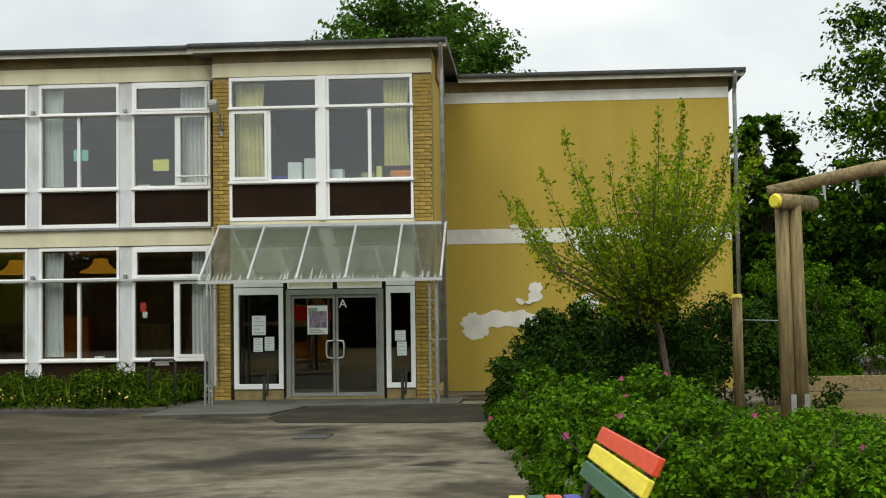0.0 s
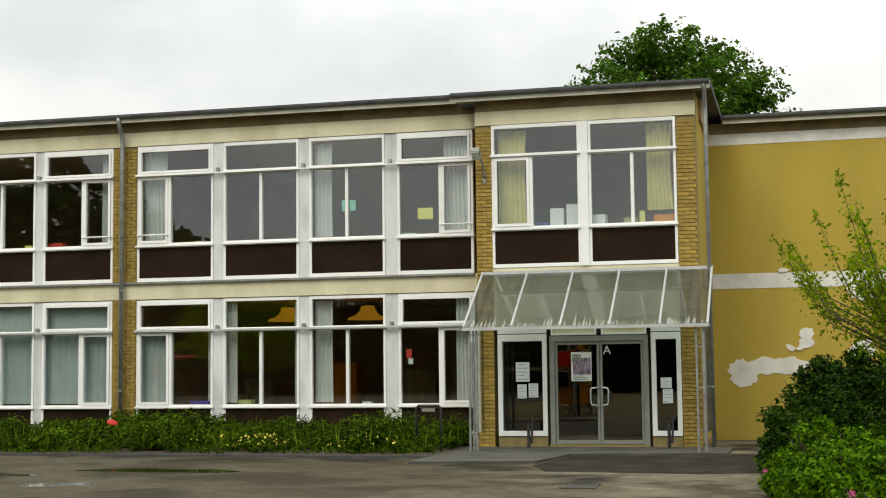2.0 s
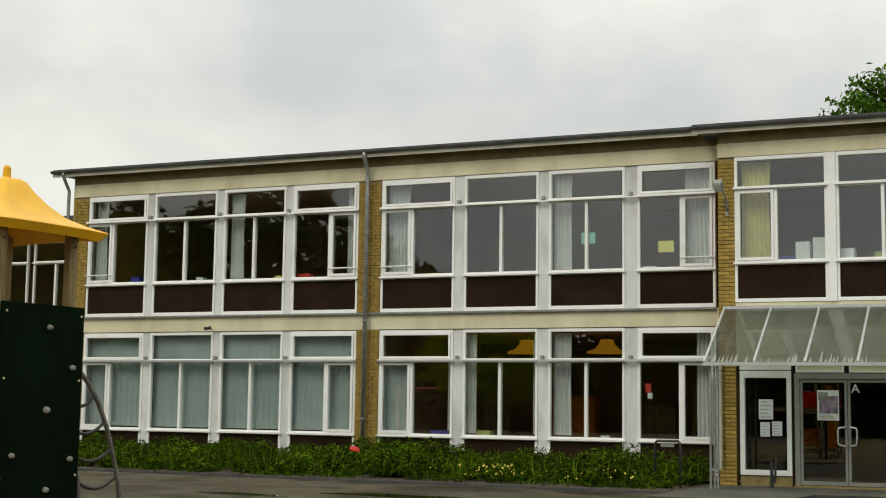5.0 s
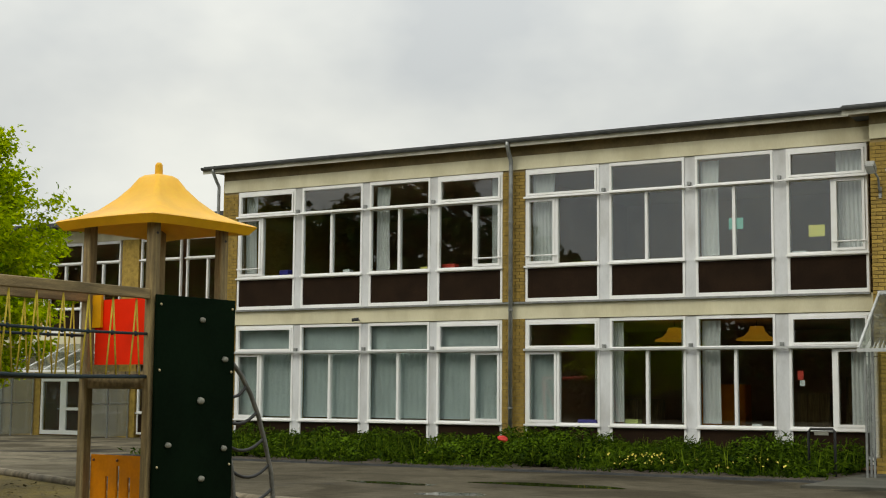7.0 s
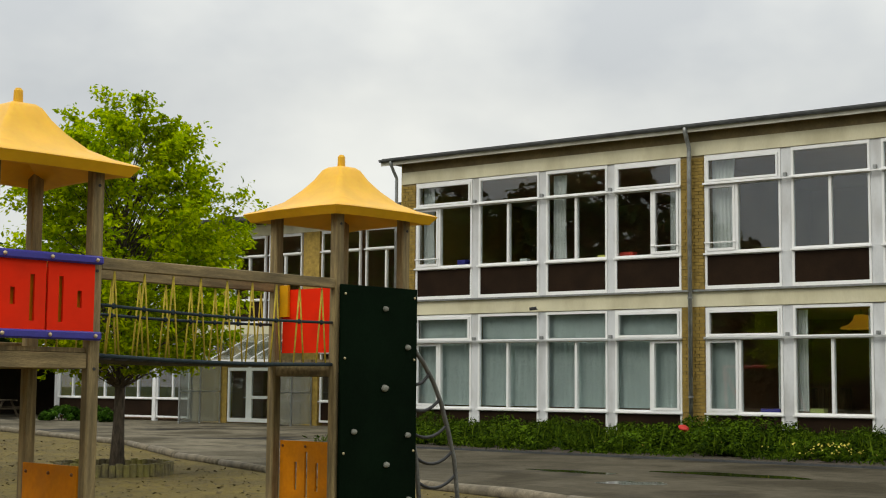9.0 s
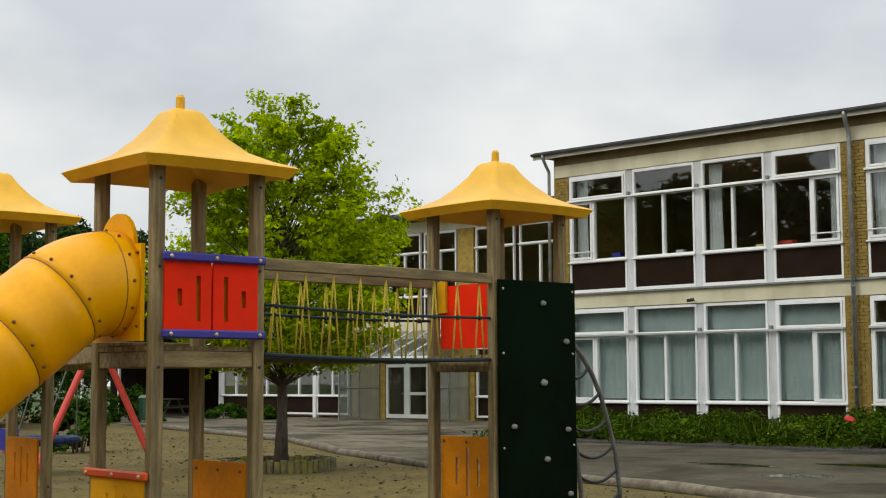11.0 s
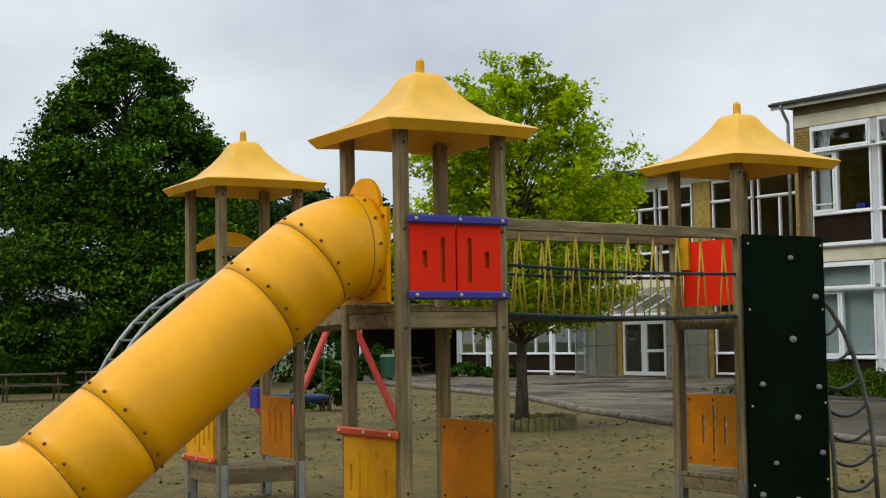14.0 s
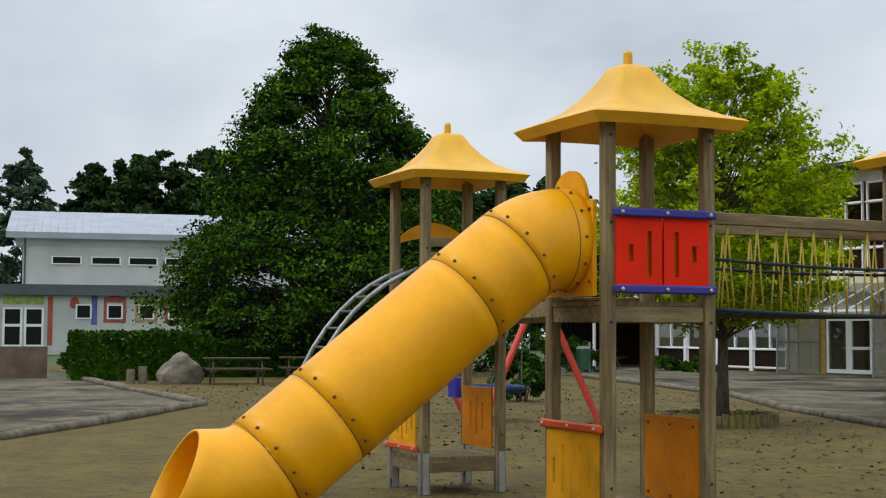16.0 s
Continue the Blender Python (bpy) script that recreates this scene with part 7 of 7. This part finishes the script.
for i, (x, y, r) in enumerate(((-38.9, 15.0, 75), (-39.4, 17.6, 70), (-52.3, 37.6, 5))):
    t = thing("picnic_table", "weathered timber picnic table with attached benches", "table", "picnic tables", m=pose(x, y, 0, 0, 0, r))
    for q in range(5):
        box_part("top_plank", (-0.95, 0.95, -0.36 + q * .145, -0.225 + q * .145, 0.72, 0.76), M["wood_shaded"], t)
    for s in (-1, 1):
        for q in range(2):
            box_part("bench_plank", (-0.95, 0.95, s * .72 - .14 + q * .145, s * .72 - .005 + q * .145, 0.42, 0.46), M["wood_shaded"], t)
    for xx in (-0.7, 0.7):
        beam(t, (xx, -0.62, 0), (xx, -0.2, 0.74), 0.05, 0.09, M["wood_shaded"], "leg")
        beam(t, (xx, 0.62, 0), (xx, 0.2, 0.74), 0.05, 0.09, M["wood_shaded"], "leg")
        beam(t, (xx, -0.86, 0.38), (xx, 0.86, 0.38), 0.05, 0.08, M["wood_shaded"], "bearer")
bin_t = thing("litter_bin", "green litter bin on a post by the yard", "bin", m=pose(-42.2, 29.6, 0))
b = bmesh.new()
rod(b, (0, 0, 0.2), (0, 0, 0.95), 0.24, 0.27, 14)
part("drum", b, M["slat_green"], bin_t)
b = bmesh.new()
rod(b, (0, 0, 0.95), (0, 0, 1.05), 0.28, 0.2, 14)
part("lid", b, M["hold"], bin_t)
b = bmesh.new()
rod(b, (0.0, 0.27, 0), (0.0, 0.27, 1.2), 0.04, n=8)
part("post", b, M["steel"], bin_t)

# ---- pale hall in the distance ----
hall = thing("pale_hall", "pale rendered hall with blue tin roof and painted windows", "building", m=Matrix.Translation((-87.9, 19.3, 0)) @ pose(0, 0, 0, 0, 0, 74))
K = 0.036
def hx(px):
    return (px - 15) * K


box_part("low_wall", (-9.0, 26.0, 0.0, 0.3, 0.0, 3.0), M["far_white"], hall, "pale rendered ground-floor wall")
box_part("low_body", (-9.0, 26.0, 0.32, 12.0, 0.0, 3.3), M["far_white"], hall)
box_part("low_fascia", (-9.2, 26.2, -0.35, 0.3, 3.0, 3.5), M["far_dark"], hall, "dark grey flat-roof fascia")
box_part("upper_wall", (0.6, 26.0, 2.2, 12.0, 3.3, 6.6), M["far_white"], hall, "pale rendered upper wall")
box_part("eave_board", (0.2, 26.0, 2.14, 2.2, 6.3, 6.6), M["far_white"], hall)
b = bmesh.new()
v = [b.verts.new(p) for p in ((-0.4, 1.6, 6.62), (26.4, 1.6, 6.62), (26.4, 7.2, 8.75), (-0.4, 7.2, 8.75), (26.4, 12.6, 6.62), (-0.4, 12.6, 6.62))]
w = [b.verts.new(q.co - Vector((0, 0, 0.16))) for q in v]
for q in ((0, 1, 2, 3), (3, 2, 4, 5)):
    b.faces.new([v[i] for i in q])
    b.faces.new([w[i] for i in q[::-1]])
for q in ((0, 1), (1, 2), (2, 4), (4, 5), (5, 3), (3, 0)):
    b.faces.new((v[q[0]], w[q[0]], w[q[1]], v[q[1]]))
part("tin_roof", b, M["far_roof"], hall, "pale blue ribbed tin roof")
for i in range(54):
    x = -0.3 + i * 0.5
    b = bmesh.new()
    sweep(b, [(x, 1.62, 6.65), (x, 7.2, 8.77)], 0.02, 4)
    part("roof_rib", b, M["far_roof"], hall)
b = bmesh.new()
g = [b.verts.new(p) for p in ((0.6, 2.2, 6.6), (0.6, 12.0, 6.6), (0.6, 7.2, 8.5))]
g2 = [b.verts.new(q.co + Vector((0.2, 0, 0))) for q in g]
b.faces.new(g)
b.faces.new(g2[::-1])
for i in range(3):
    b.faces.new((g[i], g[(i + 1) % 3], g2[(i + 1) % 3], g2[i]))
part("gable", b, M["far_dark"], hall)
for px in (83, 150, 214, 277, 340):
    x = hx(px)
    b = bmesh.new()
    ring(b, x - .1, x + 1.75, 5.25, 6.05, 2.08, 2.19, 0.09)
    wn2 = part("window", b, M["white"], hall, "narrow dark strip window")
    box_part("pane", (x, x + 1.65, 2.15, 2.17, 5.34, 5.96), M["dark_pane"], wn2)
for i, (px, mat) in enumerate(((140, "white"), (192, "paint_red"), (245, "paint_yellow"), (295, "paint_red"), (345, "paint_red"), (400, "paint_yellow"))):
    x = hx(px) - 0.1
    b = bmesh.new()
    ring(b, x - .48, x + .48, 1.55, 2.7, -0.06, -0.005, 0.1)
    wn2 = part("window", b, M["white"], hall, "small square window with a painted surround")
    box_part("pane", (x - .38, x + .38, -0.03, -0.01, 1.65, 2.6), M["dark_pane"], wn2)
    if i:
        b = bmesh.new()
        ring(b, x - .68, x + .68, 1.4, 2.95, -0.02, -0.004, 0.18)
        part("painted_surround", b, M[mat], wn2)
        box_part("painted_crown", (x - .3, x + .3, -0.02, -0.004, 2.955, 3.0), M[mat], wn2)
box_part("painted_bar", (hx(150), hx(150) + .35, -0.02, -0.004, 1.3, 3.0), M["paint_blue"], hall)
box_part("painted_bar", (hx(78), hx(78) + .3, -0.02, -0.004, 0.4, 2.95), M["paint_red"], hall)
box_part("painted_bar", (hx(5), hx(5) + 2.4, -0.02, -0.004, 2.65, 2.98), M["paint_green"], hall)
b = bmesh.new()
rod(b, (hx(122), -0.02, 2.65), (hx(122), -0.004, 2.65), 0.3, n=16)
part("painted_disc", b, M["paint_red"], hall)
for x in (hx(5), hx(40)):
    b = bmesh.new()
    ring(b, x, x + 1.15, 0.3, 2.4, -0.08, -0.005, 0.13)
    d2 = part("door", b, M["white"], hall, "white glazed door")
    box_part("pane", (x + .13, x + 1.02, -0.04, -0.02, 0.43, 2.27), M["dark_pane"], d2)
    box_part("lock_rail", (x + .13, x + 1.02, -0.07, -0.045, 1.2, 1.32), M["white"], d2)
b = bmesh.new()
sweep(b, [(0.75, 1.9, 6.5), (0.75, 2.1, 6.2), (0.75, 2.12, 3.5)], 0.06, 8)
part("downpipe", b, M["far_dark"], hall)

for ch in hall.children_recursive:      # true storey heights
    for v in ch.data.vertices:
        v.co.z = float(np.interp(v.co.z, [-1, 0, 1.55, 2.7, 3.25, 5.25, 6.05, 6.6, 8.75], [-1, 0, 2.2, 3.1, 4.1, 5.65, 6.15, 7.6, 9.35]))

# ---- crumbs of bark and leaves on the sand ----
nr = np.random.default_rng(17)
k = 9500
gx, gy = nr.uniform(-38, -6, k), nr.uniform(4, 24, k)
edge_y = np.interp(gx, [q[0] for q in KERB[:9]], [q[1] for q in KERB[:9]])
keep = (gy < edge_y - 0.3) & (gx * 0.24 + gy > 3.2)
gx, gy = gx[keep], gy[keep]
ob = new("litter", quads("litter", np.stack([gx, gy, np.full(len(gx), 0.004)], 1), unit(nr.normal(size=(len(gx), 3)) * 0.25 + (0, 0, 1)), nr.uniform(0.012, 0.055, len(gx)), M["crumb"], 0.6, 6))
tagged(ob, "dark crumbs of bark and leaves on the sand", "litter", kind="stuff")

# ---- bricks of the piers ----
brick_w, brick_h, joint = 0.228, 0.071, 0.012


def brick_mesh(w):
    b = bmesh.new()
    box(b, 0, w, 0, 0.03, 0, brick_h)
    bmesh.ops.bevel(b, geom=[e for e in b.edges if all(v.co.y < 0.001 for v in e.verts)], offset=0.004, segments=1, affect="EDGES")
    return finish("brick", b, M["brick"])


BRICKS = {}


def brick_pier(x0, x1, y, z0, z1, parent, limit):
    made = 0
    rest = []
    rows = int((z1 - z0) / (brick_h + joint))
    for r in range(rows):
        z = z0 + r * (brick_h + joint)
        x = x0 - (brick_w / 2 if r % 2 else 0)
        while x < x1 - 0.02:
            a, e = max(x, x0), min(x + brick_w, x1)
            if e - a > 0.05:
                key = round(e - a, 3)
                if made < limit:
                    if key not in BRICKS:
                        BRICKS[key] = brick_mesh(key)
                    o = new("brick", BRICKS[key])
                    o.parent = parent
                    o.location = (a, y - 0.012 + 0.002 * math.sin(a * 91 + r * 7), z)
                    made += 1
                else:
                    rest.append((a, e, z))
            x += brick_w + joint
    if rest:
        b = bmesh.new()
        for a, e, z in rest:
            box(b, a, e, y - 0.012, y + 0.015, z, z + brick_h)
        tagged(part("brickwork", b, M["brick"], parent, "yellow brickwork"), kind="stuff")


brick_pier(-6.86, -6.50, BY, -0.06, 6.99, school, 150)
brick_pier(-2.46, -2.06, BY, -0.06, 6.99, school, 150)
brick_pier(-16.13, -15.51, FY - 0.02, 0.0, 7.10, school, 0)
brick_pier(-24.95, -24.46, FY - 0.02, 0.0, 7.10, school, 0)
